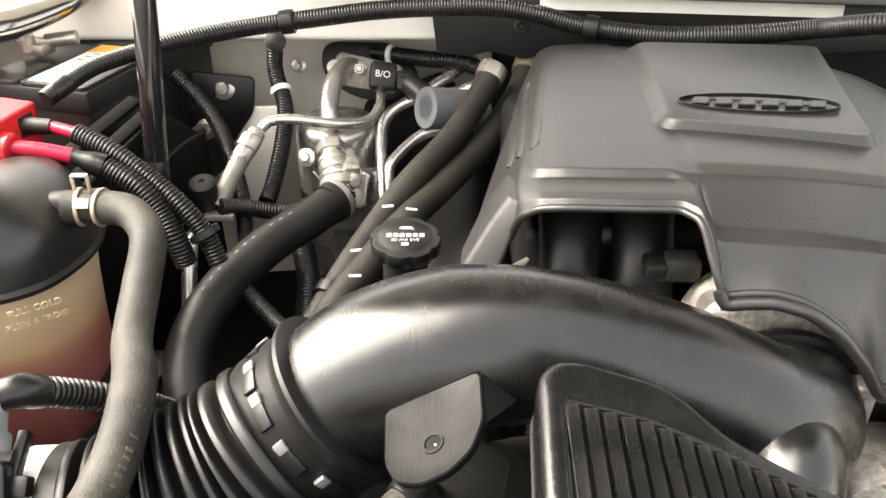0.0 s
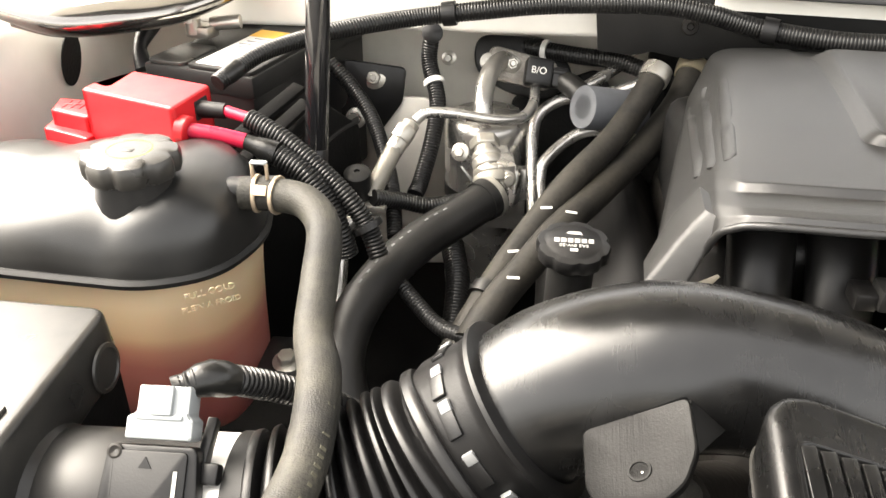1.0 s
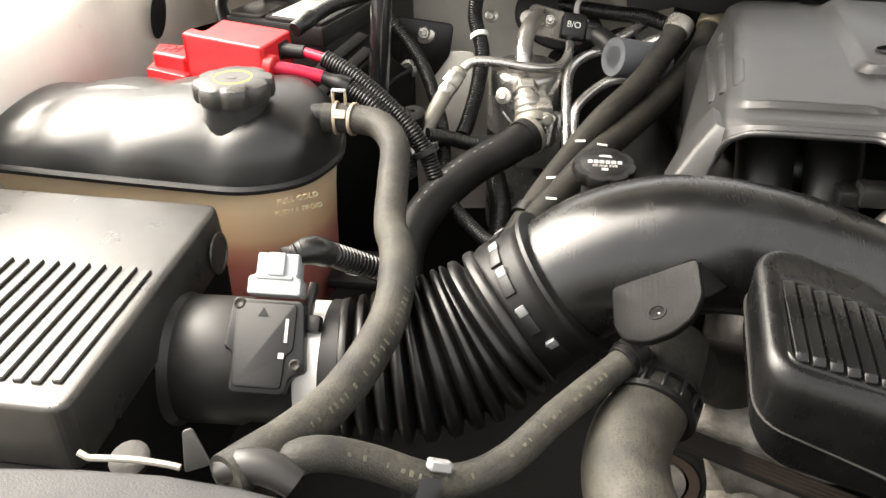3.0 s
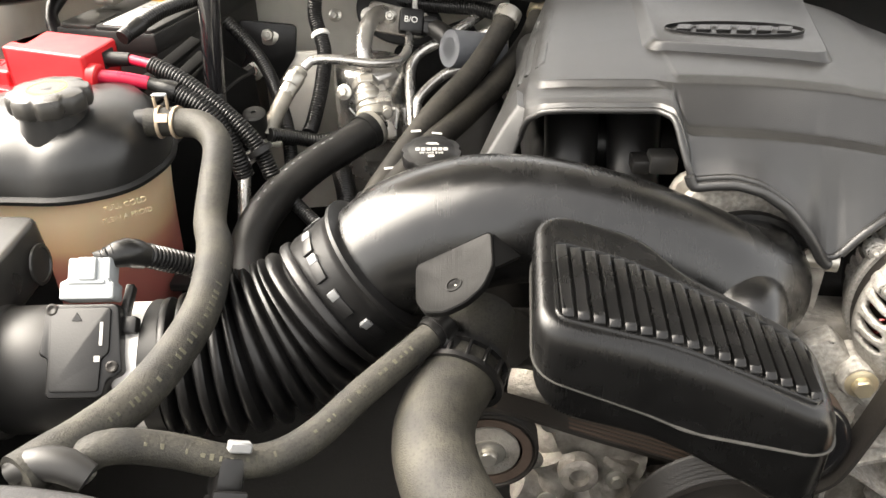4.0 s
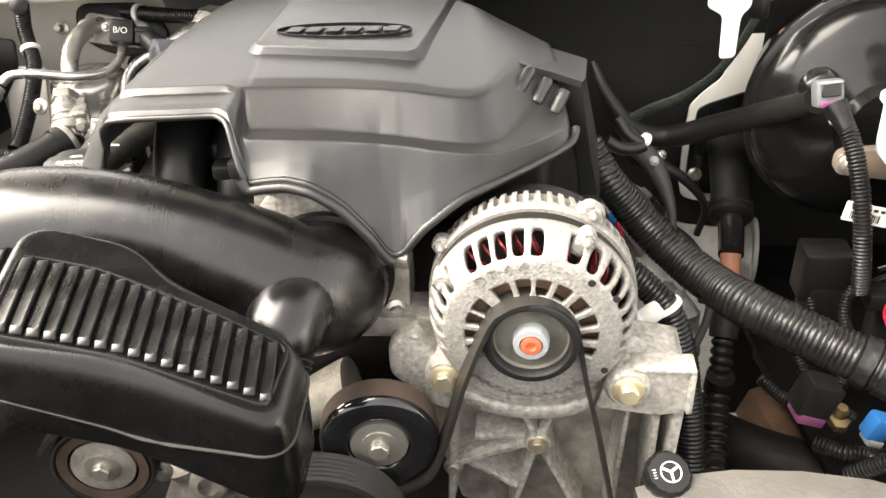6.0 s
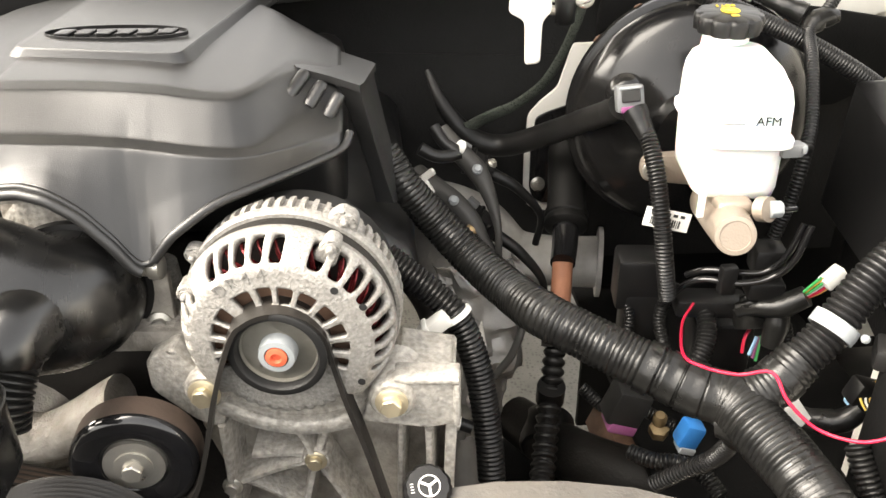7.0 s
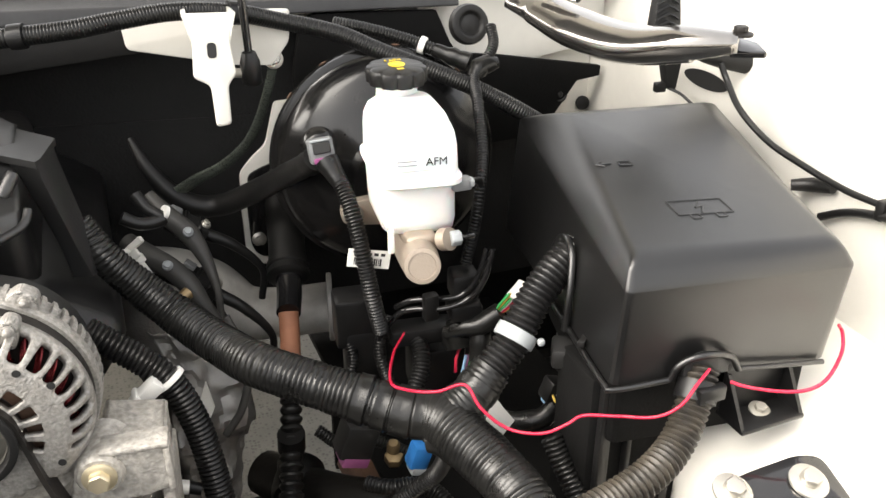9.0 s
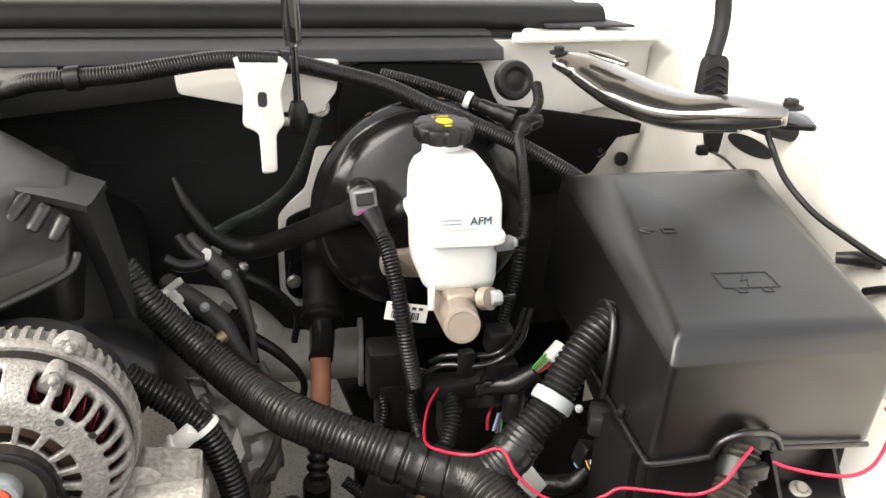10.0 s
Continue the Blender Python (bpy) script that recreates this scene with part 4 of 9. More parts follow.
def flow_sensor():
    s = thing("air_flow_sensor", (-0.262, 0.335, 1.12), "black air flow sensor with pale grey plug on intake pipe", "sensor")
    m = frame_matrix((-0.258, 0.313, 1.103), (1, 0.06, -0.02), (0.02, 0.68, 0.73))
    part("body", prism(round_poly([(-0.027, 0.03), (-0.03, -0.005), (-0.024, -0.007), (-0.024, -0.034), (0.014, -0.034), (0.017, -0.022), (0.027, -0.018), (0.025, 0.0), (0.022, 0.03)], 0.004), -0.012, 0.001, m, 0.0015), BLACK, s)
    part("face", prism(round_poly([(-0.023, 0.027), (-0.021, -0.03), (0.012, -0.03), (0.013, -0.008), (0.018, -0.004), (0.018, 0.027)], 0.003), 0.0, 0.003, m, 0.0008), BLACK, s)
    for x, y in ((-0.022, 0.026), (0.0205, -0.0135)):
        part("screw", lathe([(0.0042, 0), (0.0042, 0.003), (0.003, 0.0035), (0.001, 0.0025)], m @ Vector((x, y, 0)), m.to_3x3() @ Vector((0, 0, 1)), 18), DARKMETAL, s)
    part("printed_bar", box((0.0022, 0.016, 0.0004), m, 0.0001, 1, None, (0.0125, 0.009, 0.0033)), GREYPRINT, s)
    part("moulded_mark", prism([(-0.008, 0.018), (-0.001, 0.018), (-0.0045, 0.024)], 0.003, 0.0036, m), BLACK, s)
    part("printed_code", box((0.004, 0.004, 0.0004), m, 0.0001, 1, None, (0.0105, -0.008, 0.0033)), GREYPRINT, s)
    plug = part("plug", prism(round_poly([(-0.018, 0.033), (0.019, 0.033), (0.019, 0.044), (0.016, 0.046), (0.016, 0.062), (-0.013, 0.062), (-0.013, 0.047), (-0.018, 0.045)], 0.002), -0.016, 0.003, m, 0.0015), CONN, s, "pale grey plastic plug")
    part("latch", box((0.012, 0.016, 0.004), m, 0.001, 2, None, (0.001, 0.054, 0.004)), CONN, plug)
    part("plug_rib", box((0.026, 0.003, 0.003), m, 0.001, 2, None, (0.0, 0.045, 0.003)), CONN, plug)
    loom = [m @ Vector((0.003, 0.06, -0.006)), m @ Vector((0.02, 0.068, -0.012)), (-0.22, 0.39, 1.125), (-0.19, 0.41, 1.1), (-0.17, 0.43, 1.07)]
    part("loom", sweep(loom, [0.007, 0.009, 0.0095, 0.009, 0.009], 16, pitch=0.0035, depth=0.0018), LOOM, s)
    part("tape", sweep([loom[0], loom[1], Vector(loom[1]).lerp(Vector(loom[2]), 0.45)], [0.0085, 0.0108, 0.0095], 14, wobble=0.35), TAPE, s)


flow_sensor()


def air_box():
    b = thing("air_filter_box", (-0.42, 0.33, 1.05), "dark grey plastic air filter box with a ribbed lid", "air filter box")
    top = round_poly([(-0.62, 0.2), (-0.333, 0.2), (-0.337, 0.448), (-0.62, 0.453)], 0.012)
    part("lid", prism(top, 1.085, 1.1325, Matrix(), 0.004, 3, 0.004), AIRBOX, b)
    # near-black sides put the shade below the lid into the colour
    part("skirt", prism(round_poly([(-0.62, 0.185), (-0.334, 0.185), (-0.338, 0.448), (-0.62, 0.453)], 0.015), 0.93, 1.086, Matrix(), 0.003, 2), LINER, b)
    for k in range(22):
        x = -0.6 + 0.0118 * k
        part("rib", box((0.0065, 0.125 if k < 21 else 0.12, 0.0034), Matrix.Translation((x, 0.283, 1.1335)), 0.0009, 1), AIRBOX, b)
    part("outlet", lathe([(0.056, 0), (0.052, 0.012), (0.0475, 0.02)], (-0.352, 0.342, 1.058), (1, 0.06, 0), 36), PIPE, b)
    part("side_boss", lathe([(0.017, 0), (0.0165, 0.0015), (0.014, 0.002), (0.0135, 0.0005), (0.001, 0.0005)], (-0.3355, 0.42, 1.102), (1, 0.02, 0.05), 28), AIRBOX, b)


air_box()


def resonator():
    r = thing("intake_resonator", (0.13, 0.27, 1.1), "black moulded resonator box with a ribbed lid before the intake duct", "resonator")
    outline = round_poly([(0.041, 0.238), (0.125, 0.234), (0.216, 0.218), (0.2235, 0.287), (0.17, 0.303), (0.138, 0.316), (0.112, 0.337), (0.046, 0.337)], 0.02, 7)

    def top(x, y):
        """Height of the lid: it droops to the right and rises to the rear."""
        u = x - 0.06
        return 1.1755 - 0.2 * u - 0.8 * u * abs(u) + (0.235 - 0.5 * u) * (y - 0.251)

    def ring(shrink, h):
        out = []
        for x, y in outline:
            d = Vector((0.13 - x, 0.285 - y))
            d = d.normalized() * min(shrink, 0.9 * d.length)
            x, y = x + d.x, y + d.y
            out.append((x, y, top(x, y) + (h(x) if callable(h) else h)))
        return out
    seam = lambda x: float(np.interp(x, [0.04, 0.07, 0.13, 0.17, 0.2, 0.225], [-0.034, -0.037, -0.047, -0.041, -0.028, -0.016]))
    bottom = lambda rise: lambda x: rise + float(np.interp(x, [0.04, 0.1, 0.15, 0.2], [-0.068, -0.073, -0.08, -0.083]))
    upper = part("upper_half", loft([ring(-0.0004, seam), ring(0.0, -0.014), ring(0.0008, -0.008), ring(0.003, -0.0035), ring(0.0062, -0.0008), ring(0.0095, 0.0), ring(0.0125, -0.0004)]), RESON, r, angle=60)
    part("seam", loft([ring(-0.0016, lambda x: seam(x) - 0.0007), ring(-0.0016, lambda x: seam(x) + 0.0001)]), BOOT, r, "thin pale moulding seam")
    part("lower_half", loft([ring(0.026, bottom(0.0)), ring(0.012, bottom(0.003)), ring(0.005, bottom(0.009)), ring(0.0012, bottom(0.016)), ring(0.0, lambda x: seam(x) - 0.001)]), RESON, r, angle=60)
    # recessed bed with a raised frame, and the ribs in it
    bed = round_poly([(0.0545, 0.2475), (0.125, 0.244), (0.2045, 0.231), (0.2125, 0.2785), (0.165, 0.291), (0.13, 0.2985), (0.1, 0.3055), (0.056, 0.3075)], 0.008, 5)

    def bed_ring(grow, h):
        out = []
        for x, y in bed:
            d = Vector((x - 0.13, y - 0.275))
            d = d.normalized() * grow
            out.append((x + d.x, y + d.y, top(x + d.x, y + d.y) + h))
        return out
    frame_bm = loft([bed_ring(0.0016, -0.001), bed_ring(0.0012, 0.0012), bed_ring(0.0, 0.0016), bed_ring(-0.0012, 0.001), bed_ring(-0.0016, -0.001)], cap=False)
    grille = part("grille_frame", frame_bm, RESON, upper, "raised edge round the ribs", angle=70)
    for k in range(17):
        x = 0.0605 + 0.00895 * k
        y0 = float(np.interp(x, [0.0545, 0.125, 0.2055], [0.2505, 0.247, 0.2345]))
        y1 = float(np.interp(x, [0.056, 0.1, 0.13, 0.165, 0.2125], [0.3055, 0.3035, 0.2965, 0.289, 0.277]))
        sections = []
        for y, h, w in ((y0, 0.0002, 0.003), (y0 + 0.0006, 0.0012, 0.0032), (y0 + 0.0034, 0.0025, 0.0033), (y0 + 0.0044, 0.0026, 0.0033), ((y0 + y1) / 2, 0.0026, 0.0033), (y1 - 0.002, 0.0025, 0.0033), (y1 - 0.0003, 0.0018, 0.0032), (y1, 0.0003, 0.003)):
            z = top(x, y)
            sections.append([(x - w - 0.0003, y, z - 0.001), (x - w, y, z + h * 0.8), (x - w * 0.86, y, z + h), (x, y, z + h * 0.9), (x + w * 0.86, y, z + h), (x + w, y, z + h * 0.8), (x + w + 0.0003, y, z - 0.001)])
        part("rib", loft(sections), RESON, grille, angle=50)


resonator()


def pulley(name, at, r, width, label, smooth=True, axis=(0, -1, 0), group="belt pulleys"):
    p = thing(name, at, label, "pulley", group)
    a = Vector(axis).normalized()
    back = Vector(at) - a * width
    if smooth:
        part("running_surface", lathe([(r * 0.8, 0), (r * 0.98, 0), (r, 0.001), (r, width - 0.0062), (r * 0.94, width - 0.006)], back, a, 48), DUSTY, p, "brown dusty running surface")
    part("rim", lathe([(r * 0.94, width - 0.0065), (r * 0.997, width - 0.006), (r * 0.985, width - 0.003), (r * 0.94, width - 0.0006), (r * 0.86, width + 0.0008), (r * 0.62, width + 0.0008), (r * 0.54, width - 0.001), (r * 0.5, width - 0.005), (0.001, width - 0.006)] if smooth else [(r * 0.8, 0), (r * 0.98, 0)] + [(r * (1.0 if k % 2 else 0.965), 0.002 + (width - 0.004) * k / 12) for k in range(13)] + [(r * 0.985, width), (r * 0.93, width + 0.0006), (r * 0.9, width - 0.002), (r * 0.5, width - 0.004), (0.001, width - 0.006)], back, a, 48), GLOSS if smooth else BELT, p)
    h = 0.5 if smooth else 0.64
    part("hub", lathe([(r * h, 0), (r * (h - 0.02), 0.005), (r * 0.3, 0.006), (0.001, 0.006)], back + a * (width - 0.006), a, 32), STEEL if smooth else PUMP, p)
    if not smooth and r < 0.05:
        part("dust_ring", lathe([(r * 0.68, 0), (r * 0.84, 0.001), (r * 0.87, 0.003), (r * 0.68, 0.002), (r * 0.68, 0)], back + a * (width - 0.003), a, 40), DUSTY, p, "brown dusty groove")
    bolt(p, back + a * width, a, 0.0085, STEEL)
    return p


pulley("idler_pulley", (0.2545, 0.347, 0.978), 0.047, 0.026, "glossy black idler pulley with a plated bolt below the alternator")
pulley("idler_pulley", (0.0205, 0.38, 0.938), 0.043, 0.024, "dull black belt tensioner pulley with a grey hub", False)
pulley("power_steering_pulley", (0.202, 0.309, 0.913), 0.072, 0.03, "large black ribbed pulley under the resonator", False)


def ribbon(pts, half, thick, y0, closed=True):
    """A flat belt in the x-z plane round pts; y0: the middle of its width."""
    c, par, at = spline([(x, 0, z) for x, z in pts], 0.006)
    t = np.gradient(c, axis=0)
    t /= np.linalg.norm(t, axis=1)[:, None]
    nrm = np.stack([-t[:, 2], 0 * t[:, 0], t[:, 0]], 1)
    rings = []
    for p, q in zip(c, nrm):
        rings.append([p + q * a + np.array((0, y0 + b, 0)) for a, b in ((0, -half), (0, half), (thick, half), (thick, -half))])
    return loft(rings)


belt = thing("serpentine_belt", (0.33, 0.352, 1.0), "worn black ribbed drive belt round the alternator pulley", "belt")
arc = [(0.371 + 0.0325 * math.cos(radians(a)), 1.074 + 0.0325 * math.sin(radians(a))) for a in (152, 125, 100, 75, 50, 25, 5)]
part("alternator_run", ribbon([(0.15, 0.93), (0.2, 0.922), *[(0.2545 + 0.0512 * math.cos(radians(a)), 0.978 + 0.0512 * math.sin(radians(a))) for a in (-105, -80, -55, -32)], (0.311, 0.99), (0.325, 1.042), *arc, (0.412, 1.03), (0.424, 0.98), (0.436, 0.92), (0.45, 0.85)], 0.0115, 0.0035, 0.352), BELT, belt)
run = [(-0.0220, 0.9617), (-0.0060, 0.9797), (0.0218, 0.9917), (0.1109, 0.9581), (0.2000, 0.9245)]
part("lower_run", ribbon(run, 0.0115, 0.0035, 0.3835), BELT, belt)
for k in range(4):
    part("belt_rib", ribbon([(x, z + 0.0036) for x, z in run[2:]], 0.0013, 0.0007, 0.376 + 0.005 * k), DUSTY, belt, "rust-brown dusty rib of the belt")


def alternator():
    a = thing("alternator", (0.371, 0.4, 1.075), "grey cast aluminium alternator with slotted housing and copper windings", "alternator")
    turn = Matrix.Translation((0.371, 0.345, 1.075)) @ Matrix.Rotation(radians(-8), 4, "Z") @ Matrix.Translation((-0.371, -0.345, -1.075))
    m = turn @ frame_matrix((0.371, 0.3535, 1.074), (1, 0, 0), (0, 0, 1))  # x right, y up, z towards the viewer
    # front housing: a shell of revolution whose slots are cut out cell by cell
    prof = [(0.029, -0.004), (0.0295, 0.001), (0.0325, 0.0022)] + [(0.0345 + 0.0013 * k, 0.0018 - 0.0001 * k) for k in range(13)] + [(0.0535, 0.0), (0.058, -0.0006), (0.0605, -0.001), (0.063, -0.0018), (0.0655, -0.003), (0.0678, -0.0048), (0.0698, -0.007), (0.0715, -0.0095), (0.073, -0.0125), (0.0745, -0.016), (0.0757, -0.0195), (0.0766, -0.0225), (0.0775, -0.0255), (0.0782, -0.029), (0.0785, -0.0335)]
    upper_slots = [(r0, 3.6) for r0 in (88, 98.5, 109, 119, 129)] + [(150, 3.4), (161, 3.4), (172, 3.4), (183, 3.2), (194, 3.0)] + [(66, 4.4), (53, 4.0), (42, 3.8), (31.5, 3.6), (21.5, 3.5), (11.5, 3.4), (1.5, 3.3), (-8.5, 3.2), (-18.5, 3.0)]
    inner_slots = [(147, 8), (119, 9.5), (98, 7.2), (80, 6.6), (60, 8), (38, 8), (18, 7), (0, 6.5), (-18, 6.5), (164, 7), (182, 6.5), (199, 6)]
    steps = 360
    bm = bmesh.new()
    rows = []
    for r, z in prof:
        rows.append([bm.verts.new((r * math.cos(radians(t)), r * math.sin(radians(t)), z)) for t in range(steps)])
    for i in range(len(prof) - 1):
        rm = (prof[i][0] + prof[i + 1][0]) / 2
        for t in range(steps):
            deg = t + 0.5
            swirl = -150 * (rm - 0.0655) if rm > 0.0655 else 0
            cut = False
            for mid, half in upper_slots:
                bend = swirl * (1.0 if abs(mid - 90) > 45 else 0.25)
                if 0.0655 < rm < 0.0772 and abs((deg - mid - bend + 180) % 360 - 180) < half:
                    cut = True
            for mid, half in inner_slots:
                if 0.0358 < rm < 0.0492 and abs((deg - mid + 180) % 360 - 180) < half:
                    cut = True
            low = abs((deg - 270 + 180) % 360 - 180)
            if low < 46 and rm > 0.0605 or low < 44 and rm > 0.0575 and deg % 9 < 4.2:
                cut = True
            if not cut:
                j = (t + 1) % steps
                bm.faces.new((rows[i][t], rows[i][j], rows[i + 1][j], rows[i + 1][t]))
    for v in [v for v in bm.verts if not v.link_faces]:
        bm.verts.remove(v)
    # round the corners of the slots
    for _ in range(4):
        edge = {}
        for v in bm.verts:
            rim = [e.other_vert(v).co for e in v.link_edges if len(e.link_faces) == 1]
            if len(rim) == 2 and 0.031 < math.hypot(v.co.x, v.co.y) < 0.078:
                edge[v] = (rim[0] + rim[1]) / 2
        for v, mean in edge.items():
            v.co = v.co * 0.45 + mean * 0.55
    bmesh.ops.transform(bm, matrix=m, verts=bm.verts)
    front = part("front_housing", bm, CAST, a, "pale cast front housing with radial slots", angle=50)
    sol = front.modifiers.new("thickness", "SOLIDIFY")
    sol.thickness, sol.offset, sol.use_even_offset = 0.0055, -1, False
    # bosses of the through bolts, on the housing and on the rear ring
    for t, r, z0, z1, w in ((61, 0.0775, -0.034, -0.0185, 0.007), (155, 0.0735, -0.034, -0.015, 0.0075), (59, 0.0835, -0.064, -0.05, 0.0105), (148, 0.0815, -0.06, -0.048, 0.008)):
        c = (r * math.cos(radians(t)), r * math.sin(radians(t)))
        d = Vector(c).normalized() * -0.014
        s_ = Vector((-d.y, d.x)).normalized() * w
        poly = round_poly([(c[0] - d.x * 0.5 + s_.x * 0.6, c[1] - d.y * 0.5 + s_.y * 0.6), (c[0] + s_.x, c[1] + s_.y), (c[0] + d.x + s_.x * 1.3, c[1] + d.y + s_.y * 1.3), (c[0] + d.x - s_.x * 1.3, c[1] + d.y - s_.y * 1.3), (c[0] - s_.x, c[1] - s_.y), (c[0] - d.x * 0.5 - s_.x * 0.6, c[1] - d.y * 0.5 - s_.y * 0.6)], 0.005, 4)
        part("boss", prism(poly, z0, z1, m, 0.0025, 2), CAST, a)
        part("stud", lathe([(0.0045, -0.002), (0.0042, 0.0008), (0.0027, 0.001), (0.0025, 0.0045), (0.0012, 0.0055)], m @ Vector((*c, z1)), m.to_3x3() @ Vector((0, 0, 1)), 18), CAST, a)
    for t, r in ((48, 0.0615), (28, 0.067), (-30, 0.063)):
        part("drilled_hole", lathe([(0.0028, 0), (0.0028, 0.0004), (0.001, 0.0005)], m @ Vector((r * math.cos(radians(t)), r * math.sin(radians(t)), -0.001 if r < 0.065 else -0.003)), m.to_3x3() @ Vector((0, 0, 1)), 16), INK_HOLE, front)
    for k, ch in enumerate("DR44"):
        t = radians(129 - 10.5 * k)
        text_part(ch, 0.0125, m @ Matrix.Translation((0.0577 * math.cos(t), 0.0577 * math.sin(t), -0.0006)) @ Matrix.Rotation(t - math.pi / 2, 4, "Z"), CAST, front, "cast_letter", 0.0009)
    ring = lambda prof_, mat_, name, label="", n=64: part(name, lathe([(r, -z) for r, z in prof_], m @ Vector((0, 0, 0)), m.to_3x3() @ Vector((0, 0, -1)), n), mat_, a, label)
    ring([(0.062, -0.03), (0.0765, -0.031), (0.0768, -0.047), (0.062, -0.047)], DARKMETAL, "stator", "dark laminated stator ring")
    ring([(0.062, -0.046), (0.0795, -0.046), (0.0805, -0.048), (0.0805, -0.056), (0.079, -0.058), (0.0755, -0.06), (0.0755, -0.077), (0.068, -0.084), (0.001, -0.085)], CAST, "rear_housing")
    for k in range(34):
        t = radians(-40 + 6.4 * k)
        fin = bmesh.new()
        w = 0.0019
        loft([[(r, -w * f, z), (r, w * f, z), (0.07, w * f, z), (0.07, -w * f, z)] for r, f, z in ((0.0795, 1.1, -0.057), (0.0805, 1.0, -0.062), (0.08, 0.95, -0.07), (0.077, 0.8, -0.079))], fin)
        bmesh.ops.transform(fin, matrix=m @ Matrix.Rotation(t, 4, "Z"), verts=fin.verts)
        part("cooling_fin", fin, CAST, a, angle=50)
    for k in range(36):
        t = 2 * math.pi * k / 36
        q = lambda r, dz, s_: m @ Vector((r * math.cos(t + s_), r * math.sin(t + s_), -0.016 - dz))
        coil = bmesh.new()
        for n_ in range(3):
            o_ = 0.0021 * (n_ - 1)
            sweep([q(0.05 + o_, 0.012, 0), q(0.056 + o_, 0.001, 0.05), q(0.065 + o_, 0.0025, 0.15), q(0.069 + o_, 0.012, 0.2)], 0.00105, 6, 0.004, bm=coil)
        part("winding", coil, COPPER, a)
    part("fan_disc", lathe([(0.028, 0), (0.058, 0.0), (0.058, 0.003), (0.028, 0.003)], m @ Vector((0, 0, -0.01)), m.to_3x3() @ Vector((0, 0, -1)), 40), RUST, a, "rusty fan disc behind the slots")
    part("rear_cap", lathe([(0.072, 0), (0.07, 0.022), (0.06, 0.03), (0.001, 0.032)], m @ Vector((0, 0, -0.082)), m.to_3x3() @ Vector((0, 0, -1)), 44), MATTE, a)
    pul = part("pulley", lathe([(0.02, 0), (0.034, 0.0), (0.0345, 0.002), (0.032, 0.004), (0.032, 0.021), (0.0345, 0.023), (0.0345, 0.025), (0.0335, 0.0258), (0.0295, 0.0258), (0.028, 0.024), (0.0275, 0.016), (0.026, 0.0125), (0.018, 0.0105), (0.001, 0.01)], turn @ Vector((0.371, 0.366, 1.075)), turn.to_3x3() @ Vector((0, -1, 0)), 56), MATTE, a, "black grooved pulley")
    part("dish_floor", lathe([(0.0258, 0.013), (0.018, 0.0112), (0.001, 0.011)], turn @ Vector((0.371, 0.366, 1.075)), turn.to_3x3() @ Vector((0, -1, 0)), 48), LINER, pul, "dull black dish of the pulley")
    # pale ring paints the light caught inside the dish
    part("dish_glint", lathe([(0.0274, 0.0168), (0.0276, 0.0192), (0.027, 0.0194), (0.0262, 0.0166), (0.0274, 0.0168)], turn @ Vector((0.371, 0.366, 1.075)), turn.to_3x3() @ Vector((0, -1, 0)), 48), DULL, pul, "pale ring painted as the reflection inside the pulley dish")
    part("nut", lathe([(0.0135, 0.01), (0.0135, 0.022), (0.0125, 0.0265), (0.0085, 0.027), (0.0075, 0.022)], turn @ Vector((0.371, 0.366, 1.075)), turn.to_3x3() @ Vector((0, -1, 0)), 28), CONN, pul, "pale plated pulley nut")
    part("shaft_end", lathe([(0.0078, 0.021), (0.0075, 0.0275), (0.004, 0.0282), (0.003, 0.0255), (0.001, 0.0255)], turn @ Vector((0.371, 0.366, 1.075)), turn.to_3x3() @ Vector((0, -1, 0)), 24), ORNUT, pul, "orange marked shaft end")


alternator()


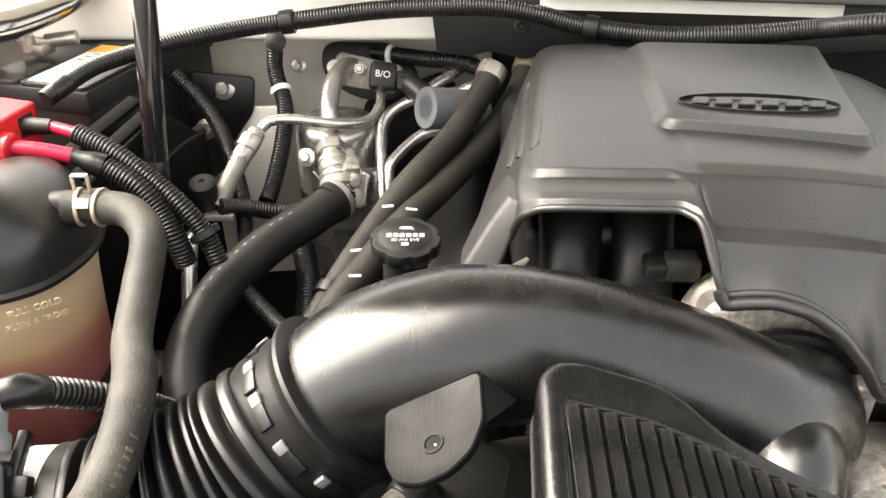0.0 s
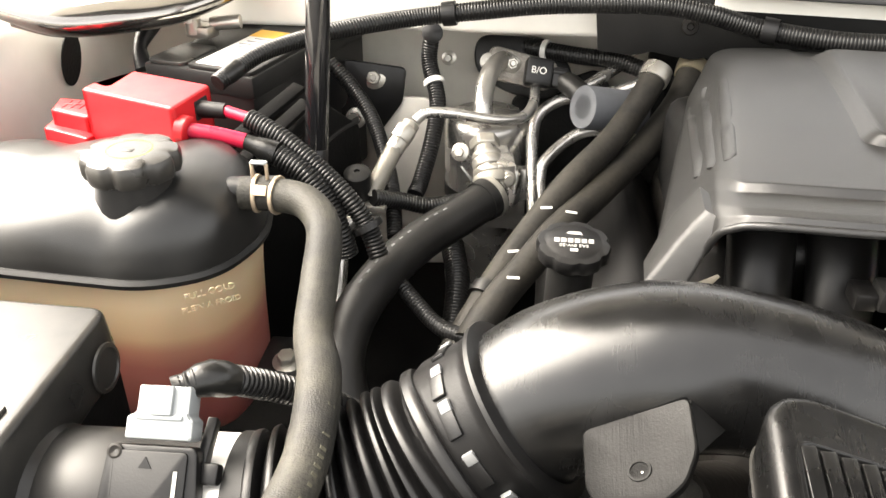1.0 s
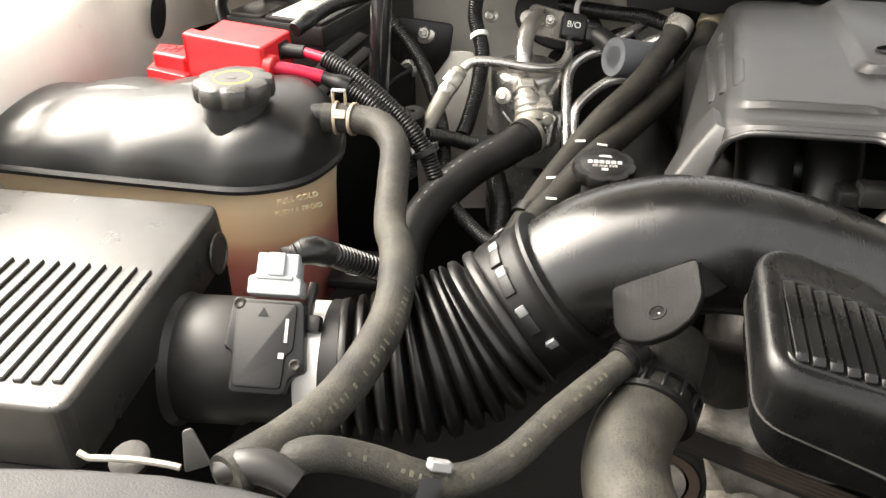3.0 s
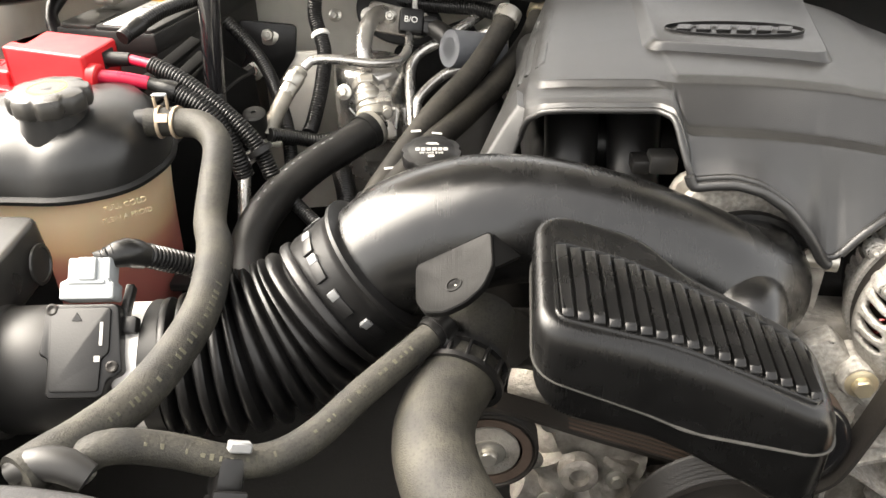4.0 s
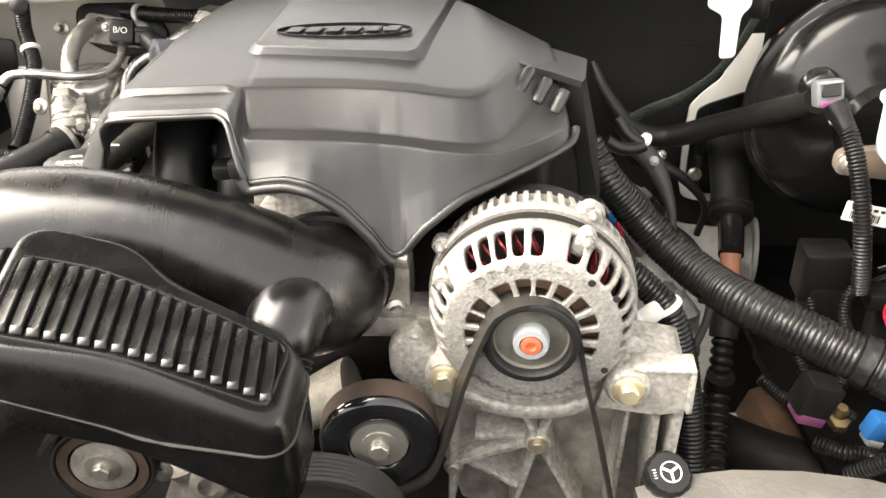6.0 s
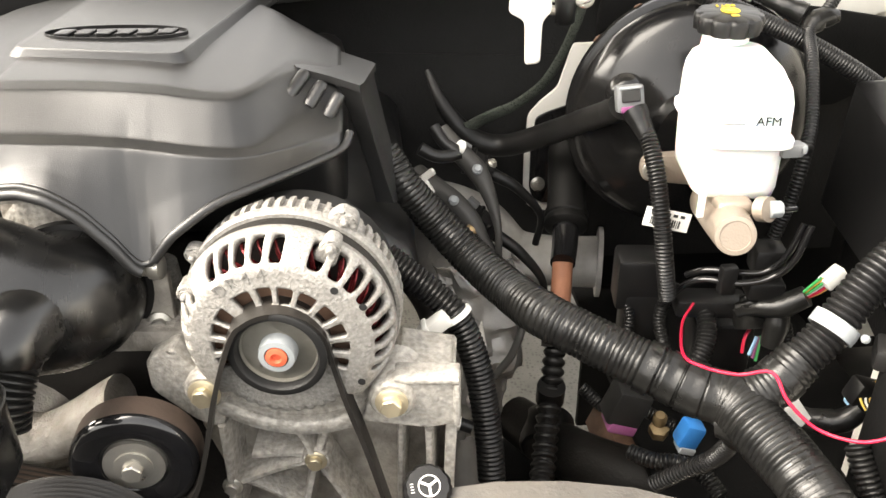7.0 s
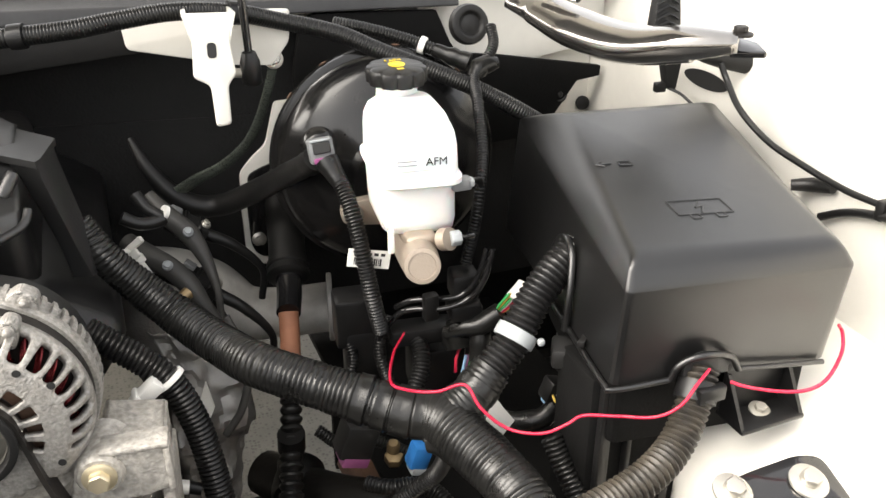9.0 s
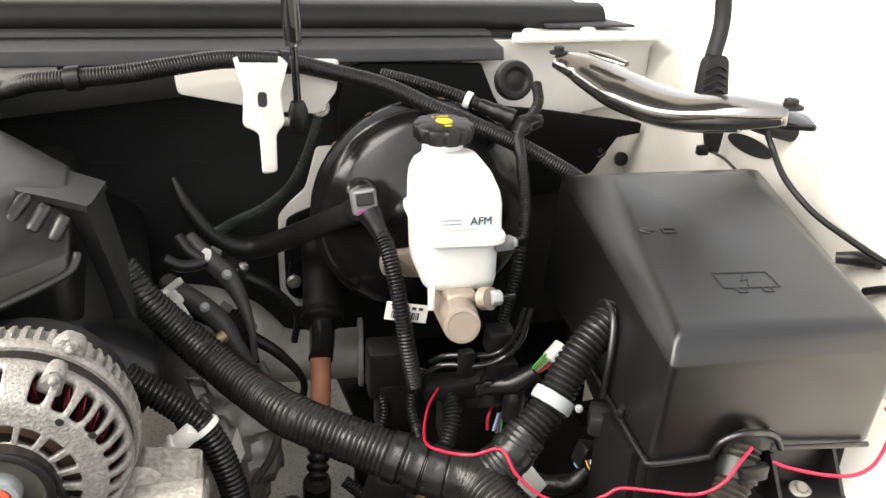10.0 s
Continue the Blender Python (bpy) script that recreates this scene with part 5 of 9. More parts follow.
def alternator_bracket():
    b = thing("alternator_bracket", (0.37, 0.4, 0.95), "dirty cast aluminium bracket with webs carrying the alternator", "bracket")
    turn = Matrix.Translation((0.371, 0.345, 1.0)) @ Matrix.Rotation(radians(-8), 4, "Z") @ Matrix.Translation((-0.371, -0.345, -1.0))
    m = turn @ frame_matrix((0.371, 0.3535, 1.074), (1, 0, 0), (0, 0, 1))
    # saddle under the alternator: a concave band, closed by a thick speckled rim
    fan = [radians(t) for t in np.linspace(212, 330, 44)]
    arc_rows = lambda pairs: [[m @ Vector((r * math.cos(t), r * math.sin(t), z)) for t in fan] for r, z in pairs]
    part("saddle", loft(arc_rows([(0.058, -0.06), (0.058, -0.012), (0.062, -0.013), (0.07, -0.022), (0.08, -0.028), (0.088, -0.028), (0.089, -0.06)]), cap=False, closed=False), BRACKET, b, angle=50)
    part("saddle_rim", loft(arc_rows([(0.087, -0.045), (0.087, -0.021), (0.0885, -0.0185), (0.092, -0.0175), (0.0985, -0.018), (0.1005, -0.02), (0.101, -0.05)]), cap=False, closed=False), BRACKET, b, "speckled raised rim of the saddle", angle=50)
    # back plate below the rim
    plate = [(-0.108, -0.045), (-0.088, -0.03), (-0.07, -0.055), (-0.03, -0.09), (0.01, -0.096), (0.05, -0.085), (0.085, -0.05), (0.118, -0.052), (0.12, -0.098), (0.112, -0.24), (-0.06, -0.24), (-0.092, -0.13)]
    # darker plate: the shade of its pockets is put into the colour
    part("plate", prism(round_poly(plate, 0.006), -0.075, -0.058, m, 0.002), PUMP, b)

    def web(p, q, w=0.006, h=0.024, w2=None):
        p, q = Vector(p), Vector(q)
        d = (q - p).normalized()
        s_ = Vector((-d.y, d.x))
        rows_ = []
        for k in np.linspace(0, 1, 5):
            c = p.lerp(q, float(k))
            ww = (w + ((w2 or w) - w) * float(k)) / 2
            top = -0.046 + h * (1 - 0.12 * math.sin(math.pi * float(k)))
            rows_.append([m @ Vector((*(c - s_ * ww * 1.9), -0.06)), m @ Vector((*(c - s_ * ww), top - 0.002)), m @ Vector((*(c - s_ * ww * 0.6), top)), m @ Vector((*(c + s_ * ww * 0.6), top)), m @ Vector((*(c + s_ * ww), top - 0.002)), m @ Vector((*(c + s_ * ww * 1.9), -0.06))])
        part("web", loft(rows_), BRACKET, b, angle=50)
    hub = (0.008, -0.133)
    for q, h in (((-0.045, -0.135), 0.016), ((-0.065, -0.165), 0.02), ((-0.012, -0.215), 0.02), ((0.045, -0.215), 0.022), ((-0.004, -0.099), 0.024), ((0.02, -0.098), 0.022)):
        web(hub, q, h=h)
    web((-0.055, -0.16), (-0.01, -0.19), 0.005, 0.018)
    web((0.1, -0.092), (0.1, -0.22), 0.006, 0.03)
    web((0.078, -0.09), (0.072, -0.22), 0.005, 0.024)
    web((-0.062, -0.095), (-0.066, -0.2), 0.006, 0.026)
    part("hub_boss", lathe([(0.0125, 0), (0.0115, 0.02), (0.0105, 0.022), (0.001, 0.022)], m @ Vector((*hub, -0.047)), m.to_3x3() @ Vector((0, 0, 1)), 26), BRACKET, b)
    # mounting ears with their bosses
    for x, y, r, z in ((-0.066, -0.054, 0.0165, -0.012), (0.0745, -0.0545, 0.0175, -0.006)):
        part("boss", lathe([(r * 1.15, 0), (r, 0.004), (r, 0.04), (r - 0.0025, 0.043), (0.001, 0.043)], m @ Vector((x, y, z - 0.043)), m.to_3x3() @ Vector((0, 0, 1)), 30), BRACKET, b)
    part("left_ear", prism(round_poly([(-0.112, -0.034), (-0.09, -0.022), (-0.05, -0.066), (-0.062, -0.1), (-0.082, -0.092), (-0.112, -0.062)], 0.006), -0.05, -0.024, m, 0.003), BRACKET, b)
    part("ear", prism(round_poly([(0.05, -0.078), (0.06, -0.042), (0.074, -0.036), (0.122, -0.036), (0.123, -0.078), (0.1, -0.084)], 0.004), -0.022, -0.011, m, 0.002), BRACKET, b)
    part("ear_rim", prism([(0.076, -0.0355), (0.124, -0.0355), (0.124, -0.04), (0.076, -0.04)], -0.03, -0.0085, m, 0.0015), BRACKET, b)
    part("ear_rim", prism([(0.1195, -0.0405), (0.1245, -0.0405), (0.1245, -0.079), (0.1195, -0.079)], -0.03, -0.0085, m, 0.0015), BRACKET, b)
    part("ear_block", prism(round_poly([(0.074, -0.078), (0.119, -0.078), (0.119, -0.05), (0.074, -0.042)], 0.003), -0.085, -0.038, m, 0.003), BRACKET, b)
    part("side_wall", prism([(0.113, -0.08), (0.122, -0.08), (0.115, -0.24), (0.107, -0.24)], -0.085, -0.02, m, 0.002), BRACKET, b)
    ax_ = m.to_3x3() @ Vector((0, 0.05, 1))
    for x, y, z, size, metal, wash in ((-0.066, -0.054, -0.0115, 0.0085, GOLD, 1.45), (0.0745, -0.0545, -0.0055, 0.0085, GOLD, 1.45), (*hub, -0.0255, 0.0065, GOLD, 1.4), (-0.064, -0.164, -0.026, 0.006, STEEL, 1.4)):
        bolt(b, m @ Vector((x, y, z)), ax_, size, metal, wash)


alternator_bracket()


def engine_front():
    e = thing("engine_block", (0.2, 0.6, 0.8), "oily cast metal engine front behind the pulleys", "engine")
    part("block", box((0.34, 0.5, 0.38), Matrix.Translation((0.24, 0.7, 0.86)), 0.03, 3), DARKMETAL, e)
    part("valve_cover", box((0.12, 0.42, 0.09), Matrix.Translation((0.01, 0.74, 0.99)) @ Matrix.Rotation(radians(-35), 4, "Y"), 0.02, 3), BLACK, e)
    part("valve_cover", box((0.12, 0.42, 0.1), Matrix.Translation((0.41, 0.72, 1.03)) @ Matrix.Rotation(radians(35), 4, "Y"), 0.02, 3), BLACK, e)
    part("water_pump", lathe([(0.07, 0), (0.065, 0.03), (0.045, 0.045), (0.04, 0.07), (0.001, 0.075)], (0.12, 0.48, 0.93), (0, -1, 0), 32), PUMP, e, "grey cast water pump")
    part("pump_arm", sweep([(0.05, 0.45, 0.96), (0.1, 0.43, 0.97), (0.16, 0.42, 0.95), (0.23, 0.42, 0.98)], [0.03, 0.026, 0.024, 0.03], 14, flat=0.7), PUMP, e)
    part("pump_neck", sweep([(0.09, 0.46, 0.99), (0.06, 0.43, 1.02), (0.035, 0.4, 1.045)], [0.03, 0.026, 0.024], 20), DARKMETAL, e)
    part("rail", box((0.15, 0.04, 0.02), Matrix.Translation((0.26, 0.43, 1.045)) @ Matrix.Rotation(radians(4), 4, "Y"), 0.004), PUMP, e)
    for pts, radii in (([(0.06, 0.44, 0.905), (0.085, 0.43, 0.9), (0.115, 0.425, 0.898), (0.16, 0.425, 0.885)], [0.014, 0.016, 0.02, 0.018]), ([(0.075, 0.42, 0.9), (0.085, 0.415, 0.87), (0.082, 0.42, 0.83)], [0.02, 0.017, 0.02]), ([(0.14, 0.42, 0.9), (0.13, 0.415, 0.865), (0.15, 0.42, 0.82)], [0.02, 0.018, 0.022]), ([(0.05, 0.42, 0.865), (0.09, 0.42, 0.85), (0.17, 0.425, 0.85), (0.23, 0.425, 0.87)], [0.02, 0.014, 0.016, 0.02])):
        part("front_casting", sweep(pts, radii, 16, wobble=0.22), PUMP, e, "stained cast aluminium boss")
    part("casting_boss", lathe([(0.018, 0), (0.017, 0.012), (0.014, 0.014), (0.009, 0.0145), (0.008, 0.008), (0.001, 0.008)], (0.1, 0.4, 0.9), (0, -1, 0.15), 24), PUMP, e)
    for x, z in ((0.06, 0.912), (0.135, 0.888), (0.075, 0.86)):
        bolt(e, (x, 0.398, z), (0, -1, 0.2), 0.0055, STEEL)
    for x, z in ((0.075, 0.955), (0.13, 0.975), (0.2, 0.965)):
        bolt(e, (x, 0.4, z), (0, -1, 0.2), 0.006, STEEL)
    part("manifold", sweep([(0.47, 0.8, 0.9), (0.5, 0.74, 0.9), (0.525, 0.68, 0.87), (0.525, 0.62, 0.8), (0.52, 0.53, 0.72)], [0.045, 0.045, 0.04, 0.03, 0.028], 18), MANIFOLD, e, "heat-stained exhaust manifold")
    cm_ = thing("steering_bracket", (0.66, 0.87, 0.83), "dusty grey pressed steel bracket behind the steering shaft", "bracket")
    part("pressing", sweep([(0.44, 0.9, 0.89), (0.53, 0.9, 0.885), (0.585, 0.89, 0.86), (0.63, 0.875, 0.82), (0.69, 0.86, 0.815), (0.748, 0.845, 0.818)], [0.05, 0.05, 0.052, 0.046, 0.042, 0.043], 22, flat=0.8), CROSSMEMBER, cm_)
    part("flange_rim", lathe([(0.044, -0.004), (0.049, -0.003), (0.049, 0.003), (0.044, 0.004)], (0.747, 0.845, 0.818), (1, -0.25, 0), 32), CROSSMEMBER, cm_)
    bolt(cm_, (0.63, 0.832, 0.845), (0, -0.9, 0.5), 0.006, STEEL, 1.4)


engine_front()


# ---- left side of the bay: coolant tank, battery, air-conditioning lines ----
def coolant_tank():
    t = thing("coolant_tank", (-0.42, 0.56, 1.0), "black-topped coolant expansion tank, lower half translucent with pink coolant", "coolant tank")

    def ring(grow, z, back=0.0):
        pts = [(-0.62 - grow, 0.505 - grow), (-0.43, 0.492 - grow), (-0.335, 0.487 - grow), (-0.29 + grow * 0.7, 0.51 - grow * 0.7), (-0.272 + grow, 0.565), (-0.285 + grow * 0.7, 0.625 + grow * 0.7), (-0.34, 0.66 + grow), (-0.62 - grow, 0.66 + grow)]
        return [(x, y, z) for x, y in round_poly(pts, 0.05, 6)]
    part("lower_half", loft([ring(-0.022, 0.96), ring(-0.014, 0.975), ring(-0.012, 1.0), ring(-0.011, 1.043)]), TANK, t, "translucent plastic darkened by pink coolant")
    part("middle_half", loft([ring(-0.011, 1.043), ring(-0.009, 1.08), ring(-0.006, 1.108), ring(-0.004, 1.122)], cap=False), TANK, t, "yellowed translucent plastic")
    part("weld_flange", loft([ring(-0.004, 1.118), ring(0.004, 1.119), ring(0.005, 1.123), ring(0.002, 1.126)]), MATTE, t)
    top = []
    base_ring = ring(0, 1.1)
    spans = [max(1, int((Vector(b) - Vector(a)).length / 0.006)) for a, b in zip(base_ring, base_ring[1:] + base_ring[:1])]
    for g, z in ((0.001, 1.124), (-0.001, 1.14), (-0.008, 1.156), (-0.022, 1.169), (-0.045, 1.176), (-0.07, 1.178)):
        r = ring(g, z)
        dense = []
        for a, b, cuts in zip(r, r[1:] + r[:1], spans):
            dense += [Vector(a).lerp(Vector(b), k / cuts) for k in range(cuts)]
        # three pillow-like swellings with valleys between them
        share = max(0.0, min(1.0, (z - 1.126) / 0.035))
        swell = [(abs(math.sin((p.x + 0.34) * 34.0 + 0.8)) - 0.75) * share for p in dense]
        top.append([(p.x, p.y + (-0.006 if p.y < 0.56 else 0.006) * s * (1 if p.x < -0.31 else 0), p.z + 0.0045 * s + share * min(0.005, 0.085 * (p.x + 0.4))) for p, s in zip(dense, swell)])
    part("upper_half", loft(top), TANKTOP, t, "glossy black moulded upper half", angle=70)
    cap = part("cap", lathe([(0.029, 0), (0.0335, 0.002), (0.035, 0.006), (0.035, 0.014), (0.033, 0.0175), (0.0275, 0.019), (0.018, 0.0192), (0.001, 0.0192)], (-0.353, 0.537, 1.186), (0, 0, 1), 96, None, 8, 0.11), AIRBOX, t, "black lobed pressure cap")
    part("neck", lathe([(0.031, -0.012), (0.0285, 0.004), (0.0275, 0.012)], (-0.353, 0.537, 1.176), (0, 0, 1), 30), BLACK, t)
    part("cap_print", lathe([(0.0165, -0.001), (0.0165, 0.0004), (0.0155, 0.0004), (0.0155, -0.001)], (-0.353, 0.537, 1.205), (0, 0, 1), 36), YELLOW, cap, "thin yellow printed ring")
    part("cap_mark", box((0.008, 0.005, 0.0004), Matrix.Translation((-0.353, 0.535, 1.2053)), 0.0001), AIRBOX, cap)
    part("nipple", sweep([(-0.295, 0.565, 1.162), (-0.255, 0.57, 1.163)], 0.0105, 16), BLACK, t)
    m = frame_matrix((-0.2965, 0.5055, 1.104), (0.82, 0.57, 0), (0, 0, 1))
    text_part("FULL COLD", 0.0072, m @ Matrix.Translation((0, 0.007, 0.004)), TANK, t, "raised_lettering", 0.0006)
    text_part("PLEIN A FROID", 0.0066, m @ Matrix.Translation((0.0, -0.004, 0.004)), TANK, t, "raised_lettering", 0.0006)
    part("foot", box((0.05, 0.06, 0.01), Matrix.Translation((-0.262, 0.565, 1.0)), 0.003), BLACK, t)
    bolt(t, (-0.262, 0.558, 1.006), (0, -0.2, 1), 0.0085, STEEL, 1.5)


coolant_tank()


def red_cover():
    r = thing("battery_terminal_cover", (-0.43, 0.67, 1.15), "glossy red plastic cover over the battery cable junction", "terminal cover")
    m = Matrix.Translation((0, 0, 1.157))
    crown = [(-0.4535, 0.659), (-0.358, 0.6245), (-0.3475, 0.682), (-0.43, 0.7095), (-0.4335, 0.6685), (-0.4495, 0.6775)]
    part("hood", prism(round_poly(crown, 0.004), -0.055, 0.045, m, 0.0025, 3), RED, r)
    part("wing", prism(round_poly([(-0.497, 0.676), (-0.4545, 0.662), (-0.445, 0.7), (-0.503, 0.705)], 0.004), -0.055, 0.018, m, 0.003, 3), RED, r)
    part("wing_flange", prism(round_poly([(-0.503, 0.668), (-0.452, 0.649), (-0.446, 0.68), (-0.505, 0.7)], 0.003), -0.055, 0.003, m, 0.002, 2), RED, r)
    part("foot_flange", prism(round_poly([(-0.43, 0.643), (-0.36, 0.617), (-0.356, 0.63), (-0.428, 0.66)], 0.003), -0.055, -0.028, m, 0.002, 2), RED, r)
    part("sleeve", lathe([(0.0085, -0.004), (0.0115, -0.003), (0.0118, 0.005), (0.0105, 0.0065), (0.0075, 0.007)], (-0.3545, 0.6315, 1.1815), (1, -0.18, -0.1), 24), RED, r, "raised collar round the cable")
    side = frame_matrix((-0.3517, 0.6605, 1.188), (0.18, 0.98, 0), (0, 0, 1))
    part("cable_opening", prism(round_poly([(-0.006, -0.009), (0.013, -0.009), (0.013, 0.008), (-0.006, 0.008)], 0.002), -0.001, 0.001, side), INK_HOLE, r)
    bm = bmesh.new()
    for k in range(3):
        box((0.003, 0.018, 0.001), m, 0.0003, 1, bm, (-0.488 + 0.008 * k, 0.689, 0.0182))
    box((0.02, 0.003, 0.001), m, 0.0003, 1, bm, (-0.48, 0.689, 0.0184))
    part("moulded_mark", bm, RED, r)


red_cover()


def battery():
    b = thing("battery", (-0.4, 0.88, 1.0), "black car battery with a white and yellow label in its tray", "battery")
    m = frame_matrix((-0.464, 0.803, 1.182), (0.966, -0.26, 0), (0.26, 0.966, 0))
    part("case", box((0.125, 0.24, 0.17), m, 0.006, 2, None, (0.062, 0.122, -0.105)), BLACK, b)
    part("lid", box((0.13, 0.245, 0.024), m, 0.004, 2, None, (0.062, 0.122, -0.016)), MATTE, b)
    part("cell_cover", prism(round_poly([(0.0, 0.002), (0.046, 0.002), (0.046, 0.062), (0.004, 0.062)], 0.008), -0.006, 0.0, m, 0.0015), AIRBOX, b, "grey cell cover")
    part("cell_cover", prism(round_poly([(0.0485, 0.002), (0.124, 0.002), (0.124, 0.235), (0.0485, 0.235)], 0.006), -0.006, 0.0, m, 0.0015), MATTE, b)
    part("label", prism([(0.058, 0.006), (0.109, 0.006), (0.109, 0.102), (0.058, 0.102)], 0.0004, 0.0014, m), LABEL, b, "white printed warning label")
    part("label_head", prism([(0.057, 0.1025), (0.122, 0.1025), (0.122, 0.128), (0.057, 0.128)], 0.0004, 0.0014, m), ORANGE, b, "orange-yellow label strip")
    bm = bmesh.new()
    for k in range(9):
        box((0.04 - 0.006 * (k % 3), 0.0026, 0.0004), m, 0.0001, 1, bm, (0.083, 0.014 + 0.0102 * k, 0.0016))
    part("label_print", bm, GREYC, b, "unreadable grey print lines")
    term = part("terminal_clamp", box((0.03, 0.022, 0.014), m, 0.003, 2, None, (0.012, 0.082, 0.008)), STEEL, b, "dull lead terminal clamp")
    part("post", lathe([(0.009, 0), (0.008, 0.016), (0.003, 0.017)], m @ Vector((0.006, 0.076, 0.006)), (0, 0, 1), 18), STEEL, term)
    part("clamp_bolt", sweep([m @ Vector((0.02, 0.088, 0.014)), m @ Vector((0.05, 0.1, 0.017))], 0.0075, 14), STEEL, term)
    bolt(b, m @ Vector((0.004, 0.07, 0.02)), (0, 0, 1), 0.005, STEEL, 1.3, 0.006)
    part("hold_down", sweep([m @ Vector((-0.02, 0.02, -0.02)), m @ Vector((-0.03, 0.03, 0.0)), m @ Vector((-0.034, 0.06, 0.02))], [0.01, 0.007, 0.012], 10), BLACK, b)
    tray = thing("battery_tray", (-0.28, 0.84, 0.95), "dusty black plastic battery tray wall beside the battery", "tray")
    tm = frame_matrix((-0.275, 0.82, 1.0), (0.35, 0.9, 0.05), (0, 0, 1))
    part("side", prism([(-0.17, -0.1), (0.04, -0.1), (0.04, 0.1), (-0.02, 0.15), (-0.17, 0.12)], -0.006, 0.006, tm, 0.002), LINER, tray)
    for a, b in (((-0.338, 0.657, 1.15), (-0.294, 0.771, 1.172)), ((-0.333, 0.672, 1.127), (-0.293, 0.773, 1.152)), ((-0.3405, 0.6515, 1.103), (-0.297, 0.7625, 1.128))):
        part("ledge", box((0.12, 0.014, 0.006), frame_matrix((Vector(a) + Vector(b)) / 2, Vector(b) - Vector(a), (0.9, -0.35, -0.2)), 0.0015), LINER, tray)
    for k in range(4):
        part("rib", box((0.012, 0.17, 0.012), tm, 0.003, 2, None, (-0.15 + 0.055 * k, 0.0, -0.008)), MATTE, tray)
    part("top_rail", sweep([tm @ Vector((-0.17, 0.075, 0)), tm @ Vector((-0.02, 0.105, 0)), tm @ Vector((0.04, 0.105, 0))], 0.007, 8), MATTE, tray)


battery()


def cables():
    c1 = thing("battery_cable", (-0.28, 0.64, 1.1), "red battery cable in black corrugated loom from the red cover", "cable", "battery cables")
    p1 = [(-0.353, 0.663, 1.187), (-0.328, 0.661, 1.187), (-0.307, 0.655, 1.184), (-0.276, 0.646, 1.171), (-0.246, 0.637, 1.151), (-0.219, 0.627, 1.129), (-0.202, 0.622, 1.106), (-0.191, 0.614, 1.081)]
    part("boot", sweep(p1[:2], [0.008, 0.0065], 14), RUBBER, c1)
    part("insulation", sweep(p1[1:3], 0.005, 12), REDWIRE, c1, "bare red insulation")
    part("loom", sweep(p1[2:], 0.0088, 16, pitch=0.0033, depth=0.0012), LOOM, c1)
    c2 = thing("battery_cable", (-0.28, 0.62, 1.1), "thick red battery cable with taped corrugated loom", "cable", "battery cables")
    p2 = [(-0.352, 0.631, 1.181), (-0.328, 0.632, 1.178), (-0.303, 0.632, 1.173), (-0.277, 0.63, 1.164), (-0.252, 0.624, 1.149), (-0.234, 0.619, 1.127), (-0.224, 0.613, 1.106), (-0.218, 0.612, 1.083)]
    part("insulation", sweep(p2[:3], 0.0066, 14), REDWIRE, c2, "bare red insulation")
    part("tape", sweep(p2[2:4], [0.0075, 0.0108], 14, wobble=0.3), TAPE, c2)
    part("loom", sweep(p2[3:], 0.0098, 16, pitch=0.0033, depth=0.0012), LOOM, c2)
    tie = thing("cable_tie", p1[6], "black cable tie round the battery cables", "cable tie")
    part("strap", lathe([(0.0125, -0.003), (0.0135, -0.003), (0.0135, 0.003), (0.0125, 0.003)], p1[6], Vector(p1[7]) - Vector(p1[5]), 24), BLACK, tie)
    h = thing("cowl_wiring_harness", (0.1, 0.85, 1.2), "black corrugated wiring loom along the cowl from the battery", "wiring harness")
    p3 = [(-0.353, 0.711, 1.193), (-0.341, 0.735, 1.2), (-0.322, 0.766, 1.207), (-0.286, 0.81, 1.21), (-0.247, 0.838, 1.213), (-0.194, 0.869, 1.215), (-0.125, 0.871, 1.224), (-0.068, 0.871, 1.231), (-0.001, 0.869, 1.235), (0.053, 0.865, 1.236), (0.096, 0.86, 1.23), (0.145, 0.854, 1.219)]
    p4 = [(0.393, 0.755, 1.248), (0.475, 0.733, 1.257), (0.522, 0.735, 1.262), (0.578, 0.739, 1.266), (0.638, 0.748, 1.259), (0.689, 0.756, 1.245), (0.748, 0.733, 1.231), (0.792, 0.706, 1.212), (0.843, 0.677, 1.192), (0.889, 0.655, 1.171), (0.936, 0.635, 1.144), (0.997, 0.65, 1.102), (1.058, 0.661, 1.054)]
    part("loom", sweep(p3 + [(0.22, 0.83, 1.216), (0.3, 0.815, 1.222), (0.36, 0.805, 1.23)] + p4, [0.0084] * 4 + [0.0092] * 2 + [0.0098] * 22, 16, pitch=0.0032, depth=0.0009), LOOM, h)
    part("taped_end", sweep(p3[:2], [0.0072, 0.0095], 14, wobble=0.3), TAPE, h)
    for k in (0.165, 0.36, 0.56, 0.69):
        band(p3 + [(0.22, 0.83, 1.216), (0.3, 0.815, 1.222), (0.36, 0.805, 1.23)] + p4, k, 0.0112, 0.014, BLACK, h, "clip")


cables()


